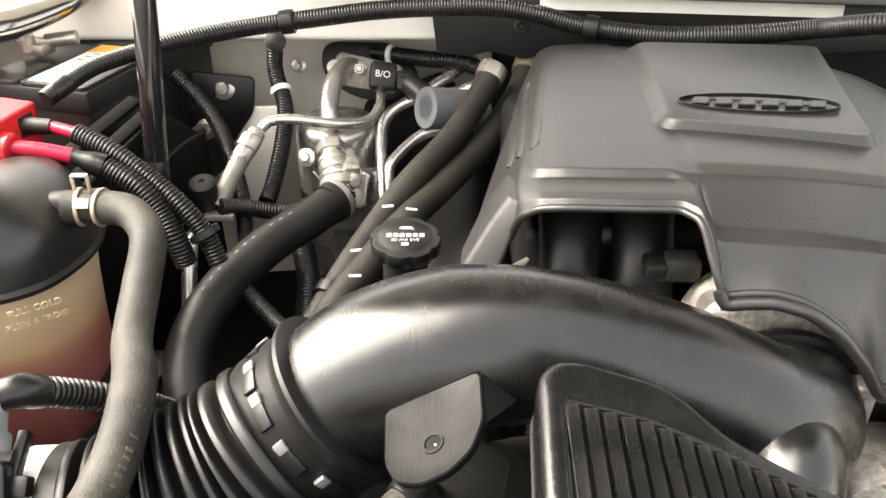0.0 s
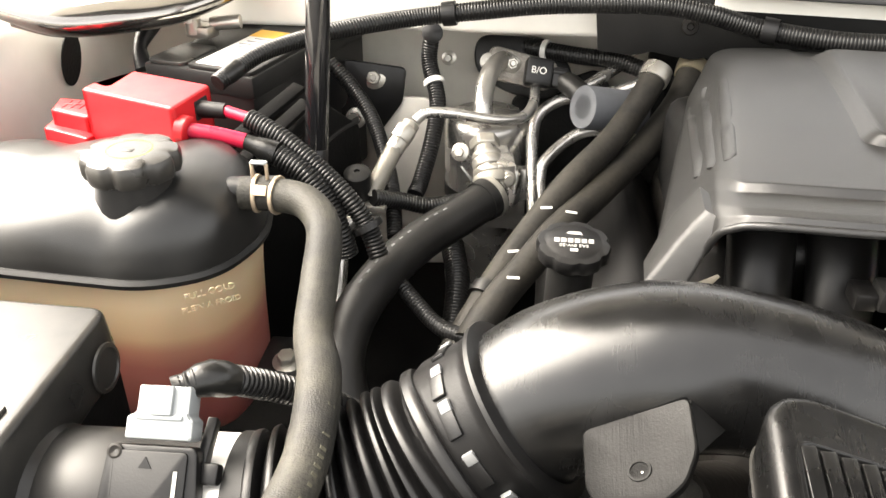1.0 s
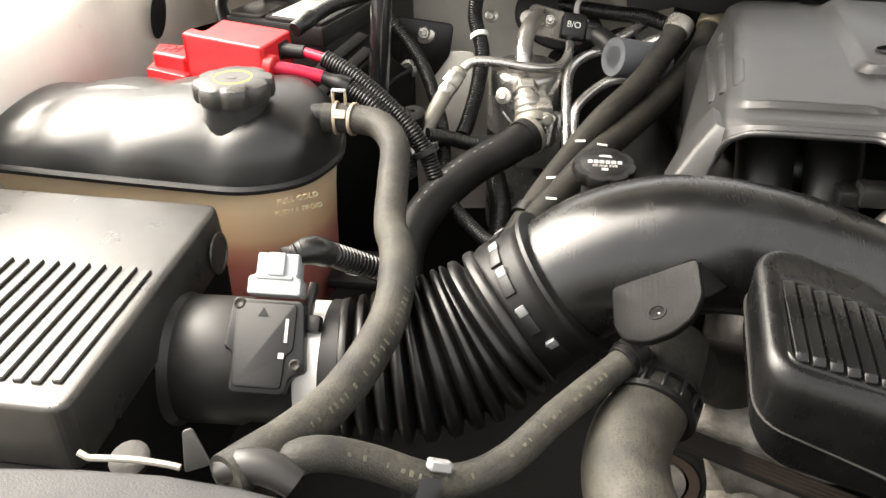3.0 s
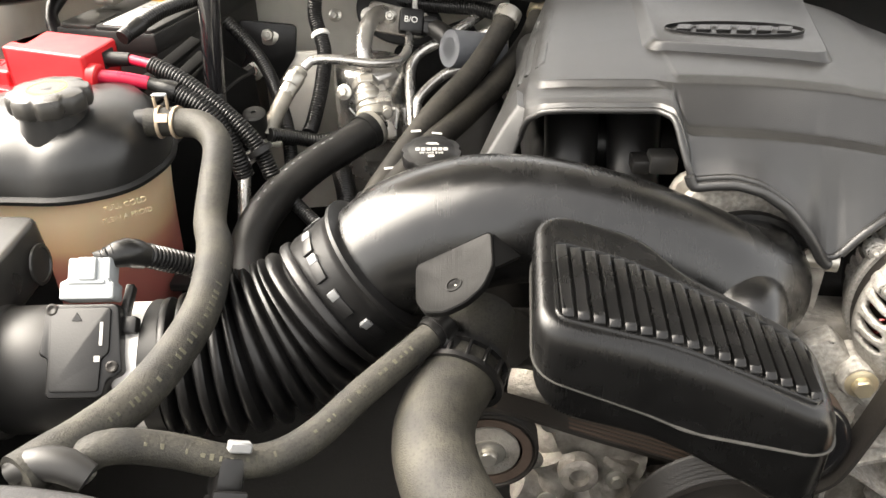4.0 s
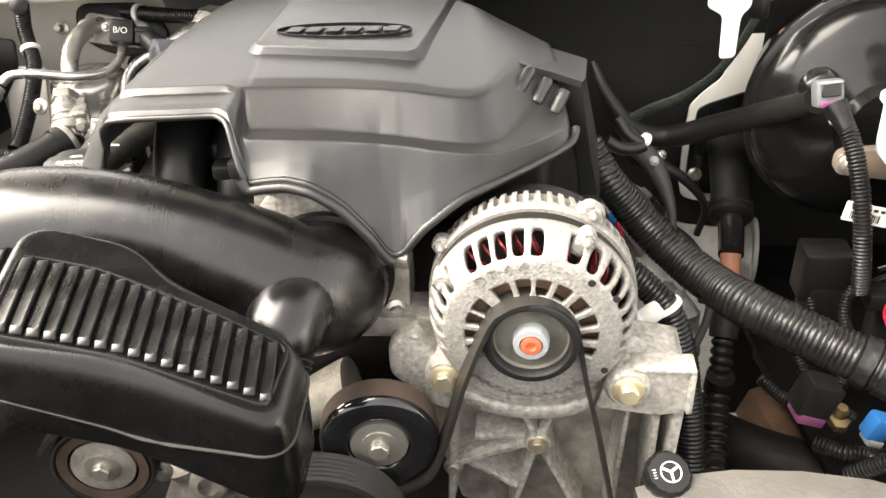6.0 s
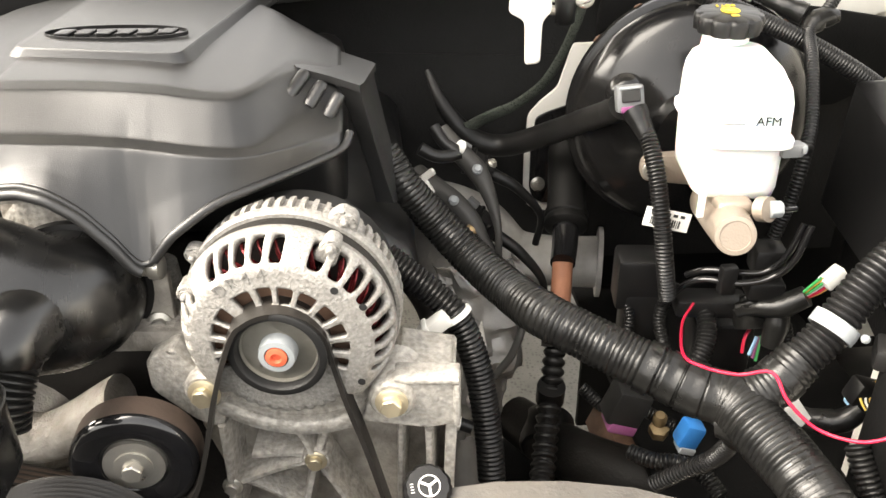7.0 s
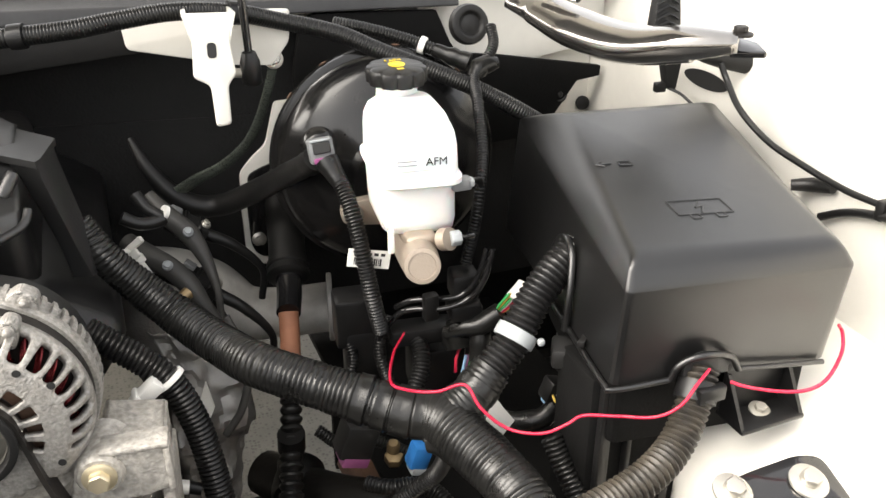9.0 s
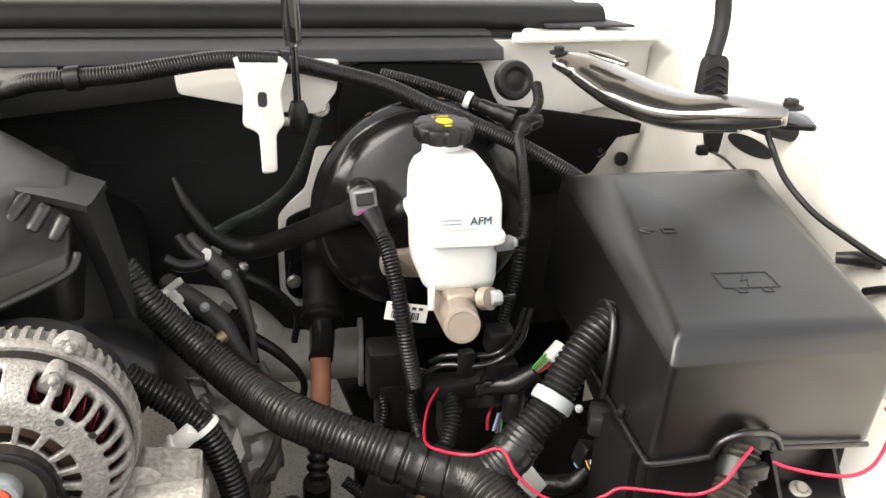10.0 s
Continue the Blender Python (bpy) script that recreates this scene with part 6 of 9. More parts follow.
def rod(name, lower, upper, r, label, thin=None):
    g = thing(name, lower, label, "gas strut", "hood gas struts")
    a, b = Vector(lower), Vector(upper)
    if thin:
        k = a + (b - a) * thin
        part("piston_rod", sweep([a, k], 0.0042, 14), GLOSS, g)
        part("cylinder", sweep([k, k + (b - a) * 0.01, b], [0.007, 0.0095, 0.0095], 20), GLOSS, g)
        part("end_socket", lathe([(0.009, -0.012), (0.0105, -0.01), (0.0105, 0.012), (0.007, 0.022), (0.005, 0.023)], a, b - a, 20), BLACK, g)
        part("ball_stud", sweep([a, a + Vector((-0.03, 0.01, 0))], 0.005, 12), STEEL, g)
    else:
        part("cylinder", sweep([a, b], r, 28), GLOSS, g)
        part("end_socket", lathe([(0.009, -0.03), (0.011, -0.02), (0.011, 0.0), (0.008, 0.004)], a, b - a, 20), BLACK, g)
    return g


rod("hood_gas_strut", (-0.273, 0.735, 1.124), (-0.257, 0.795, 1.495), 0.0112, "glossy black gas strut standing beside the battery")
rod("hood_gas_strut", (0.645, 0.703, 1.205), (0.632, 0.7, 1.6), 0.0095, "thin glossy black gas strut on the cowl bracket", 0.25)


def hinge(pts, label, widths):
    h = part("hinge", sweep(pts, [w * 1.25 for w in widths], 32, 0.006, flat=0.5, up=(0, 0, 1)), CHROME, hood, label, angle=80)
    part("flange", sweep([Vector(p) + Vector((0, -0.012, -0.011)) for p in pts[1:-1]], [0.008, 0.011, 0.011, 0.008], 14, flat=0.6), CHROME, h)
    part("crease", sweep([Vector(p) + Vector((0, 0.004, 0.012)) for p in pts[1:-1]], [0.002, 0.0045, 0.0045, 0.002], 10, flat=0.6), CHROME, h)
    bolt(h, Vector(pts[-1]) + Vector((0, 0, 0.008)), (0, 0, 1), 0.007, DARKMETAL)
    bolt(h, Vector(pts[0]) + Vector((0, -0.004, 0.008)), (0, 0, 1), 0.006, DARKMETAL)
    return h


right_hinge = hinge([(0.924, 0.665, 1.267), (0.95, 0.64, 1.259), (0.97, 0.589, 1.246), (0.994, 0.531, 1.241), (1.02, 0.479, 1.251), (1.053, 0.444, 1.256)], "polished dark steel hood hinge arm beside the fuse box", [0.014, 0.027, 0.032, 0.031, 0.028, 0.016])
tip = frame_matrix((1.06, 0.447, 1.256), (0.8, -0.5, 0.05), (0.5, 0.8, 0.2))
part("black_tip", prism(round_poly([(-0.012, -0.01), (0.022, -0.012), (0.016, 0.012), (-0.002, 0.026), (-0.012, 0.02)], 0.004), -0.012, -0.006, tip, 0.0015), GLOSS, right_hinge, "black lower end of the hinge arm")
part("boss", sweep([(0.94, 0.622, 1.283), (0.952, 0.605, 1.28), (0.963, 0.585, 1.277)], [0.006, 0.0085, 0.006], 18, flat=0.45), CHROME, right_hinge, "pressed oval boss")
hinge([(-0.37, 0.952, 1.253), (-0.407, 0.902, 1.234), (-0.452, 0.855, 1.224), (-0.495, 0.815, 1.224), (-0.534, 0.788, 1.226), (-0.572, 0.778, 1.236), (-0.614, 0.769, 1.249)], "polished dark steel hood hinge arm over the battery", [0.014, 0.024, 0.03, 0.031, 0.029, 0.024, 0.016])


def accumulator():
    a = thing("air_conditioning_accumulator", (-0.105, 0.9, 0.95), "dull silver air-conditioning accumulator canister with pipe block on top", "accumulator")
    c = Vector((-0.122, 0.91, 0))
    part("canister", lathe([(0.046, 0.87), (0.048, 0.88), (0.048, 1.085), (0.0455, 1.094), (0.04, 1.098), (0.001, 1.1)], c, (0, 0, 1), 40), ALU, a)
    part("rubber_band", lathe([(0.0465, 1.0), (0.0485, 1.001), (0.0485, 1.016), (0.0465, 1.017)], c, (0, 0, 1), 40), RUBBER, a)
    part("shield", loft([[(-0.148, 0.868, 1.05), (-0.058, 0.868, 1.05), (-0.06, 0.875, 1.052), (-0.146, 0.875, 1.052)], [(-0.135, 0.862, 1.035), (-0.072, 0.862, 1.035), (-0.073, 0.866, 1.035), (-0.134, 0.866, 1.035)], [(-0.13, 0.858, 0.98), (-0.076, 0.858, 0.98), (-0.077, 0.862, 0.98), (-0.129, 0.862, 0.98)]]), ALU, a)
    blk = part("pipe_block", prism(round_poly([(-0.022, -0.02), (0.024, -0.02), (0.026, 0.02), (-0.02, 0.024)], 0.006), 0, 0.03, axis_matrix((-0.103, 0.868, 1.03), (-0.15, -0.85, 0.35)), 0.003), ALU, a)
    fa, fb, fc, fd = Vector((-0.119, 0.825, 1.103)), Vector((-0.115, 0.805, 1.092)), Vector((-0.11, 0.791, 1.081)), Vector((-0.105, 0.773, 1.065))
    fit = part("fitting", sweep([fa, fb, fc, fd], [0.0115, 0.0125, 0.014, 0.016], 24), ALU, a)
    part("hex_nut", prism([(0.0165 * math.cos(k * math.pi / 3), 0.0165 * math.sin(k * math.pi / 3)) for k in range(6)], -0.006, 0.006, axis_matrix(fa.lerp(fb, 0.35), fb - fa), 0.0015), STEEL, fit)
    for p, q, r, h in ((fb, fc, 0.0155, 0.003), (fb.lerp(fc, 0.45), fc, 0.0165, 0.0045), (fc, fd, 0.0175, 0.003), (fc.lerp(fd, 0.4), fd, 0.019, 0.005)):
        part("collar", lathe([(r - 0.003, -h), (r - 0.0006, -h), (r, -h * 0.7), (r, h * 0.7), (r - 0.0006, h), (r - 0.003, h)], p, q - p, 28), STEEL if r < 0.019 else DULL, fit)
    part("clamp_block", box((0.02, 0.026, 0.024), frame_matrix((-0.096, 0.795, 1.085), (1, 0.2, 0), (0, 1, 0.2)), 0.004), ALU, a)
    part("clamp_block_lug", box((0.014, 0.018, 0.012), frame_matrix((-0.1, 0.813, 1.093), (1, 0.2, 0), (0, 1, 0.2)), 0.003), ALU, a)
    bolt(a, (-0.091, 0.78, 1.08), (0.2, -0.9, 0.2), 0.0058, STEEL, 1.4)
    plug = thing("pressure_switch_plug", (-0.067, 0.924, 1.144), "black sensor plug with white print on the pipe block", "connector")
    km = frame_matrix((-0.068, 0.919, 1.145), (1, 0.1, -0.15), (0.1, 0.5, 0.85))
    part("body", box((0.03, 0.03, 0.022), km, 0.004, 2), BLACK, plug)
    part("latch", box((0.018, 0.022, 0.016), km, 0.003, 2, None, (0.024, -0.003, 0.0)), BLACK, plug)
    part("slot", box((0.014, 0.003, 0.002), km, 0.0005, 1, None, (0.022, 0.002, 0.0085)), INK_HOLE, plug)
    text_part("B/O", 0.0105, km @ Matrix.Translation((-0.001, 0, 0.0113)), LABEL, plug)
    bolt(blk, (-0.142, 0.804, 1.096), (-0.3, -1, 0.5), 0.0055, STEEL)
    hose = thing("air_conditioning_hose", (-0.2, 0.68, 1.0), "thick black rubber hose with white lettering to the accumulator", "hose")
    hp = [(-0.106, 0.773, 1.065), (-0.134, 0.736, 1.059), (-0.167, 0.694, 1.053), (-0.195, 0.639, 1.045), (-0.212, 0.593, 1.03), (-0.215, 0.558, 1.011), (-0.206, 0.532, 0.985)]
    part("rubber", sweep(hp, 0.0195, 24, 0.008), RUBBER, hose)
    band(hp, 0.03, 0.0202, 0.018, RUBBER, hose, "crimp")
    band(hp, 0.005, 0.0215, 0.006, STEEL, hose, "crimp_ring")
    # lettering as plain pale bars along the hose
    sp, par, at = spline(hp, 0.004)
    for k in range(int(len(sp) * 0.2), int(len(sp) * 0.72), 3):
        d = Vector(sp[k + 1] - sp[k - 1]).normalized()
        up = Vector((-0.25, -0.45, 0.85))
        up = (up - d * up.dot(d)).normalized()
        if (k // 3) % 4:
            part("pale_print", box((0.0026 + 0.002 * ((k * 7) % 3) / 2, 0.0018, 0.0003), frame_matrix(Vector(sp[k]) + up * 0.0196, d, up.cross(d)), 0.0001, 1), GREYC, hose)
    # aluminium pipes
    pp = thing("air_conditioning_pipe", (-0.2, 0.85, 1.05), "bent aluminium air-conditioning pipe with a hex union", "pipe", "air-conditioning pipes")
    q = [(-0.071, 0.932, 1.139), (-0.071, 0.897, 1.119), (-0.082, 0.868, 1.112), (-0.108, 0.849, 1.115), (-0.155, 0.842, 1.123), (-0.182, 0.839, 1.123), (-0.193, 0.833, 1.116)]
    part("tube", sweep(q, 0.0058, 16), ALU, pp)
    q2 = [(-0.197, 0.831, 1.113), (-0.21, 0.808, 1.096), (-0.222, 0.777, 1.075), (-0.229, 0.761, 1.06), (-0.24, 0.74, 1.048), (-0.249, 0.725, 1.043), (-0.248, 0.703, 1.026), (-0.245, 0.675, 0.999), (-0.243, 0.653, 0.981)]
    part("tube", sweep(q2[:4], 0.0095, 18), DULL, pp)
    part("tube", sweep(q2[4:], 0.0075, 18), ALU, pp)
    part("union", prism([(0.0125 * math.cos(k * math.pi / 3), 0.0125 * math.sin(k * math.pi / 3)) for k in range(6)], -0.009, 0.009, axis_matrix((-0.204, 0.82, 1.105), Vector(q2[1]) - Vector(q2[0])), 0.002), STEEL, pp)
    part("union", prism([(0.011 * math.cos(k * math.pi / 3), 0.011 * math.sin(k * math.pi / 3)) for k in range(6)], -0.012, 0.006, axis_matrix((-0.21, 0.808, 1.096), Vector(q2[1]) - Vector(q2[0])), 0.002), STEEL, pp)
    part("port_plate", box((0.03, 0.022, 0.008), Matrix.Translation((-0.226, 0.758, 1.054)), 0.002), STEEL, pp)
    suction = thing("air_conditioning_pipe", (-0.12, 0.95, 1.1), "wide aluminium suction pipe rising to the firewall plate", "pipe", "air-conditioning pipes")
    part("tube", sweep([(-0.123, 0.861, 1.108), (-0.125, 0.876, 1.125), (-0.123, 0.903, 1.141), (-0.115, 0.943, 1.146), (-0.1, 0.967, 1.144)], 0.0105, 20), ALU, suction)
    plate = thing("evaporator_block", (-0.097, 0.954, 1.141), "cast aluminium connection block on the black firewall gasket", "pipe block")
    pm = frame_matrix((-0.096, 0.958, 1.138), (1, 0.05, -0.15), (0, 0.35, 0.9))
    part("gasket", prism(round_poly([(-0.05, 0.03), (-0.045, -0.012), (0.0, -0.032), (0.05, -0.03), (0.075, 0.0), (0.04, 0.04)], 0.02), -0.03, -0.012, pm, 0.004), RUBBER, plate)
    part("block", prism(round_poly([(-0.036, -0.018), (0.045, -0.022), (0.05, 0.012), (-0.03, 0.02)], 0.01), -0.012, 0.006, pm, 0.003), PUMP, plate)
    bolt(plate, pm @ Vector((-0.003, 0.002, 0.006)), pm.to_3x3() @ Vector((0, 0, 1)), 0.007, STEEL, 1.4, 0.012)
    bolt(plate, pm @ Vector((-0.03, 0.0, 0.004)), pm.to_3x3() @ Vector((0, 0, 1)), 0.006, STEEL)
    sw = part("switch_plug", box((0.026, 0.02, 0.02), pm, 0.003, 2, None, (0.036, -0.008, 0.014)), BLACK, plate)
    part("switch_cap", box((0.014, 0.012, 0.003), pm, 0.001, 1, None, (0.034, -0.004, 0.025)), CONN, sw)
    part("lead", sweep([(-0.054, 0.933, 1.137), (-0.032, 0.911, 1.135), (-0.01, 0.884, 1.124), (0.005, 0.867, 1.112)], [0.009, 0.0125, 0.0125, 0.011], 16), RUBBER, plate)
    foam = thing("foam_sleeve", (-0.001, 0.883, 1.121), "grey foam sleeve round a pipe by the firewall", "pipe sleeve")
    f0, f1 = Vector((-0.019, 0.867, 1.127)), Vector((0.041, 0.904, 1.109))
    d = (f1 - f0)
    part("sleeve", lathe([(0.0135, 0.0), (0.0225, 0), (0.0232, 0.003), (0.0232, d.length), (0.0135, d.length), (0.0135, 0.0)], f0, d, 30), FOAM, foam)
    # flat black sheet stands for a dark opening in the firewall
    opening = [(-0.099, 1, 1.087), (0.003, 1, 1.127), (0.042, 1, 1.072), (0.021, 1, 0.861), (-0.093, 1, 0.852)]
    tagged(part("mat_and_opening", prism(round_poly([(p[0], p[2]) for p in opening], 0.012), 0.0, 0.008, frame_matrix((0, 1.0, 0), (1, 0, 0), (0, 0, 1)), 0.002), FELT), "black sheet standing for the dark opening behind the canister", "insulation", kind="structure")
    for pts, r in (([(0.048, 0.922, 1.137), (0.013, 0.922, 1.124), (-0.036, 0.922, 1.115), (-0.062, 0.911, 1.102), (-0.07, 0.895, 1.087), (-0.068, 0.859, 1.055), (-0.063, 0.814, 1.017)], 0.007), ([(0.022, 0.872, 1.098), (-0.005, 0.87, 1.1), (-0.029, 0.863, 1.093), (-0.055, 0.838, 1.076), (-0.059, 0.822, 1.06), (-0.055, 0.791, 1.036)], 0.0062), ([(0.022, 0.957, 1.143), (-0, 0.938, 1.134), (-0.031, 0.92, 1.119)], 0.0065)):
        k = thing("heater_pipe", pts[0], "bare aluminium pipe bent down behind the hoses", "pipe", "aluminium pipes")
        part("tube", sweep(pts, r, 14), ALU, k)


accumulator()


def print_bars(pts, r, start, stop, up, parent, size=0.005):
    """Worn pale printing along a hose, as plain bars."""
    c, par, at = spline(pts, 0.001)
    rng = random.Random(len(pts))
    k = int(start * len(c))
    while k < int(stop * len(c)):
        d = Vector(c[k + 1] - c[k - 1]).normalized()
        side = Vector(up)
        side = (side - d * side.dot(d)).normalized()
        if rng.random() < 0.8:
            part("pale_print", box((rng.uniform(0.001, 0.0026), size * rng.uniform(0.35, 0.9), 0.0005), frame_matrix(Vector(c[k]) + side * (r - 0.0001), d, side.cross(d)), 0.0001, 1), PRINT, parent)
        k += rng.choice((5, 5, 6, 9))


def hoses():
    for n, (pts, r) in enumerate((([(0.054, 0.872, 1.17), (0.04, 0.847, 1.15), (0.01, 0.802, 1.12), (-0.03, 0.748, 1.097), (-0.06, 0.706, 1.072), (-0.088, 0.66, 1.047), (-0.109, 0.615, 1.026), (-0.125, 0.579, 1.009)], 0.0135), ([(0.097, 0.919, 1.161), (0.08, 0.877, 1.134), (0.043, 0.82, 1.105), (0, 0.757, 1.086), (-0.037, 0.703, 1.073), (-0.068, 0.654, 1.055), (-0.094, 0.612, 1.039), (-0.11, 0.578, 1.024)], 0.0145))):
        h = thing("heater_hose", pts[0], "dusty black rubber heater hose with a clamp at the firewall end", "hose", "heater hoses")
        part("rubber", sweep(pts, r, 20, 0.008), HEATER, h)
        band(pts, 0.025, r + 0.001, 0.016, STEEL if not n else GOLD, h)
        for k in ((0.56, 0.7) if not n else (0.62, 0.84)):
            c, par, at = spline(pts, 0.004)
            i = int(k * len(c))
            d = Vector(c[i + 1] - c[i - 1]).normalized()
            up = Vector((0.1, -0.6, 0.8))
            up = (up - d * up.dot(d)).normalized()
            part("paint_mark", box((0.0025, 0.011, 0.0006), frame_matrix(Vector(c[i]) + up * r, d + up.cross(d) * 0.8, up.cross(d) - d * 0.8), 0.0002, 1), LABEL, h, "white paint mark")
    cool = thing("coolant_hose", (-0.21, 0.45, 1.12), "dusty grey rubber coolant hose from the tank over the intake pipe", "hose")
    cp = [(-0.283, 0.56, 1.163), (-0.257, 0.56, 1.163), (-0.231, 0.551, 1.163), (-0.212, 0.526, 1.156), (-0.204, 0.479, 1.145), (-0.197, 0.431, 1.134), (-0.183, 0.391, 1.133), (-0.175, 0.331, 1.129), (-0.18, 0.286, 1.125), (-0.192, 0.242, 1.123), (-0.206, 0.204, 1.129), (-0.217, 0.181, 1.134), (-0.226, 0.165, 1.136)]
    part("rubber", sweep(cp, [0.0128] * 5 + [0.0125, 0.0135] + [0.0128] * 6, 22, 0.006), HOSE, cool)
    print_bars(cp, 0.0128, 0.5, 0.9, (0.75, -0.2, 0.62), cool, 0.006)
    for k in (0.034, 0.062):
        band(cp, k, 0.0136, 0.0028, TANSTEEL, cool, "spring_clamp", "tarnished spring clamp wire")
    ear = Vector(cp[0]) * 0.4 + Vector(cp[1]) * 0.6 + Vector((0, 0, 0.02))
    for dx in (-0.0055, 0.0055):
        part("clamp_ear", box((0.0022, 0.003, 0.015), Matrix.Translation(ear + Vector((dx, 0, -0.002))), 0.0006, 1), TANSTEEL, cool)
    part("clamp_ear", box((0.013, 0.005, 0.0022), Matrix.Translation(ear + Vector((0, 0, 0.006))), 0.0008, 1), CONN, cool)
    part("clamp_bridge", box((0.01, 0.008, 0.0012), frame_matrix(Vector(cp[0]).lerp(Vector(cp[1]), 0.7) + Vector((0, -0.011, 0.0085)), (1, 0, 0), (0, 0.6, 0.8)), 0.0004, 1), TANSTEEL, cool)
    tee = thing("bypass_hose", (-0.1, 0.3, 1.05), "dusty grey rubber bypass hose along the radiator", "hose")
    tp = [(-0.015, 0.332, 1.106), (-0.035, 0.309, 1.102), (-0.063, 0.273, 1.099), (-0.087, 0.239, 1.096), (-0.108, 0.219, 1.097), (-0.131, 0.208, 1.104), (-0.161, 0.202, 1.119), (-0.184, 0.194, 1.13), (-0.199, 0.186, 1.131), (-0.216, 0.176, 1.118)]
    part("rubber", sweep(tp, 0.0098, 18, 0.006), HOSE, tee)
    print_bars(tp, 0.0098, 0.12, 0.85, (0.1, -0.6, 0.8), tee)
    band(tp, 0.03, 0.0106, 0.006, BLACK, tee, "clamp")
    band(tp, 0.95, 0.0106, 0.006, STEEL, tee, "clamp")
    clip = thing("hose_clip", tp[5], "black plastic hose clip with a steel tongue", "clip")
    cm = frame_matrix(Vector(tp[5]) + Vector((0.0, -0.002, 0.0)), Vector(tp[4]) - Vector(tp[6]), (0, 0.5, 0.85))
    part("saddle", box((0.016, 0.028, 0.026), cm, 0.004, 2, None, (0, -0.008, -0.004)), BLACK, clip)
    part("jaw", box((0.018, 0.006, 0.03), cm, 0.002, 2, None, (0, -0.024, 0.0)), BLACK, clip)
    part("jaw", box((0.019, 0.01, 0.005), cm, 0.001, 2, None, (0, -0.017, 0.0125)), BLACK, clip)
    part("tongue", box((0.013, 0.006, 0.009), cm, 0.001, 1, None, (0.002, 0.012, 0.008)), GREYC, clip)
    rad = thing("radiator_hose", (0.0, 0.35, 1.05), "thick dusty grey upper radiator hose with a black band", "hose")
    rp = [(0.015, 0.371, 1.091), (0.009, 0.348, 1.083), (-0, 0.32, 1.075), (-0.014, 0.289, 1.073), (-0.018, 0.257, 1.069), (-0.009, 0.224, 1.063), (0.013, 0.192, 1.05)]
    part("rubber", sweep(rp, [0.0255, 0.0255, 0.026, 0.0265, 0.027, 0.027, 0.027], 30, 0.008), HOSE, rad)
    c, par, at = spline(rp, 0.004)
    bd = Vector(c[14] - c[8]).normalized()
    bm = bmesh.new()
    for s in (-0.008, 0.008):
        lathe([(0.0265, s - 0.002), (0.031, s - 0.002), (0.031, s + 0.002), (0.0265, s + 0.002), (0.0265, s - 0.002)], c[13], bd, 32, bm)
    part("clamp_band", bm, BLACK, rad, "black slotted plastic hose band")
    bm = bmesh.new()
    ring = axis_matrix(c[13], bd)
    for k in range(14):
        box((0.004, 0.0025, 0.016), ring @ Matrix.Rotation(2 * math.pi * k / 14, 4, "Z") @ Matrix.Translation((0.029, 0, 0)), 0.0005, 1, bm)
    part("clamp_rungs", bm, BLACK, rad)
    part("tee_neck", sweep([c[13], Vector(tp[0])], [0.014, 0.012], 16), BLACK, rad)
    part("tee_collar", lathe([(0.0095, -0.004), (0.013, -0.004), (0.013, 0.006), (0.0095, 0.006)], tp[0], Vector(tp[1]) - Vector(tp[0]), 24), BLACK, rad)


hoses()


def oil_cap():
    o = thing("oil_filler_cap", (-0.03, 0.6, 1.1), "dark grey lobed oil filler cap with pale print", "oil cap")
    m = axis_matrix((-0.031, 0.602, 1.102), (0.02, -0.12, 1))
    ax = m.to_3x3() @ Vector((0, 0, 1))
    cap = part("cap", lathe([(0.027, 0), (0.029, 0.002), (0.0295, 0.0105), (0.0285, 0.0128), (0.0245, 0.0138), (0.0215, 0.0138), (0.0208, 0.0144), (0.001, 0.0146)], m.translation, ax, 84, None, 8, 0.07), BLACK, o)
    part("neck", lathe([(0.019, -0.07), (0.019, 0.002)], m.translation, ax, 28), MATTE, o)
    up = frame_matrix(m @ Vector((0, 0, 0.0147)), (-1, 0, 0), (0, -1, -0.1))
    # the maker's word becomes plain bars, with the can sign above
    bm = bmesh.new()
    for k in range(6):
        box((0.0042, 0.0055, 0.0003), up, 0.0001, 1, bm, (-0.0135 + 0.0054 * k, 0.0, 0.0))
    part("maker_print", bm, GREYPRINT, cap, "plain pale print bars")
    text_part("SAE 0W-20", 0.0048, up @ Matrix.Translation((0, 0.0065, 0)), GREYPRINT, cap, "lettering")
    bm = box((0.006, 0.004, 0.0003), up, 0.0001, 1, None, (0, 0.0125, 0))
    part("book_sign", bm, GREYPRINT, cap)
    bm = prism([(-0.005, -0.012), (0.004, -0.012), (0.006, -0.0095), (0.003, -0.0085), (-0.004, -0.0085), (-0.007, -0.0075)], 0, 0.0003, up)
    part("can_sign", bm, GREYPRINT, cap)


oil_cap()


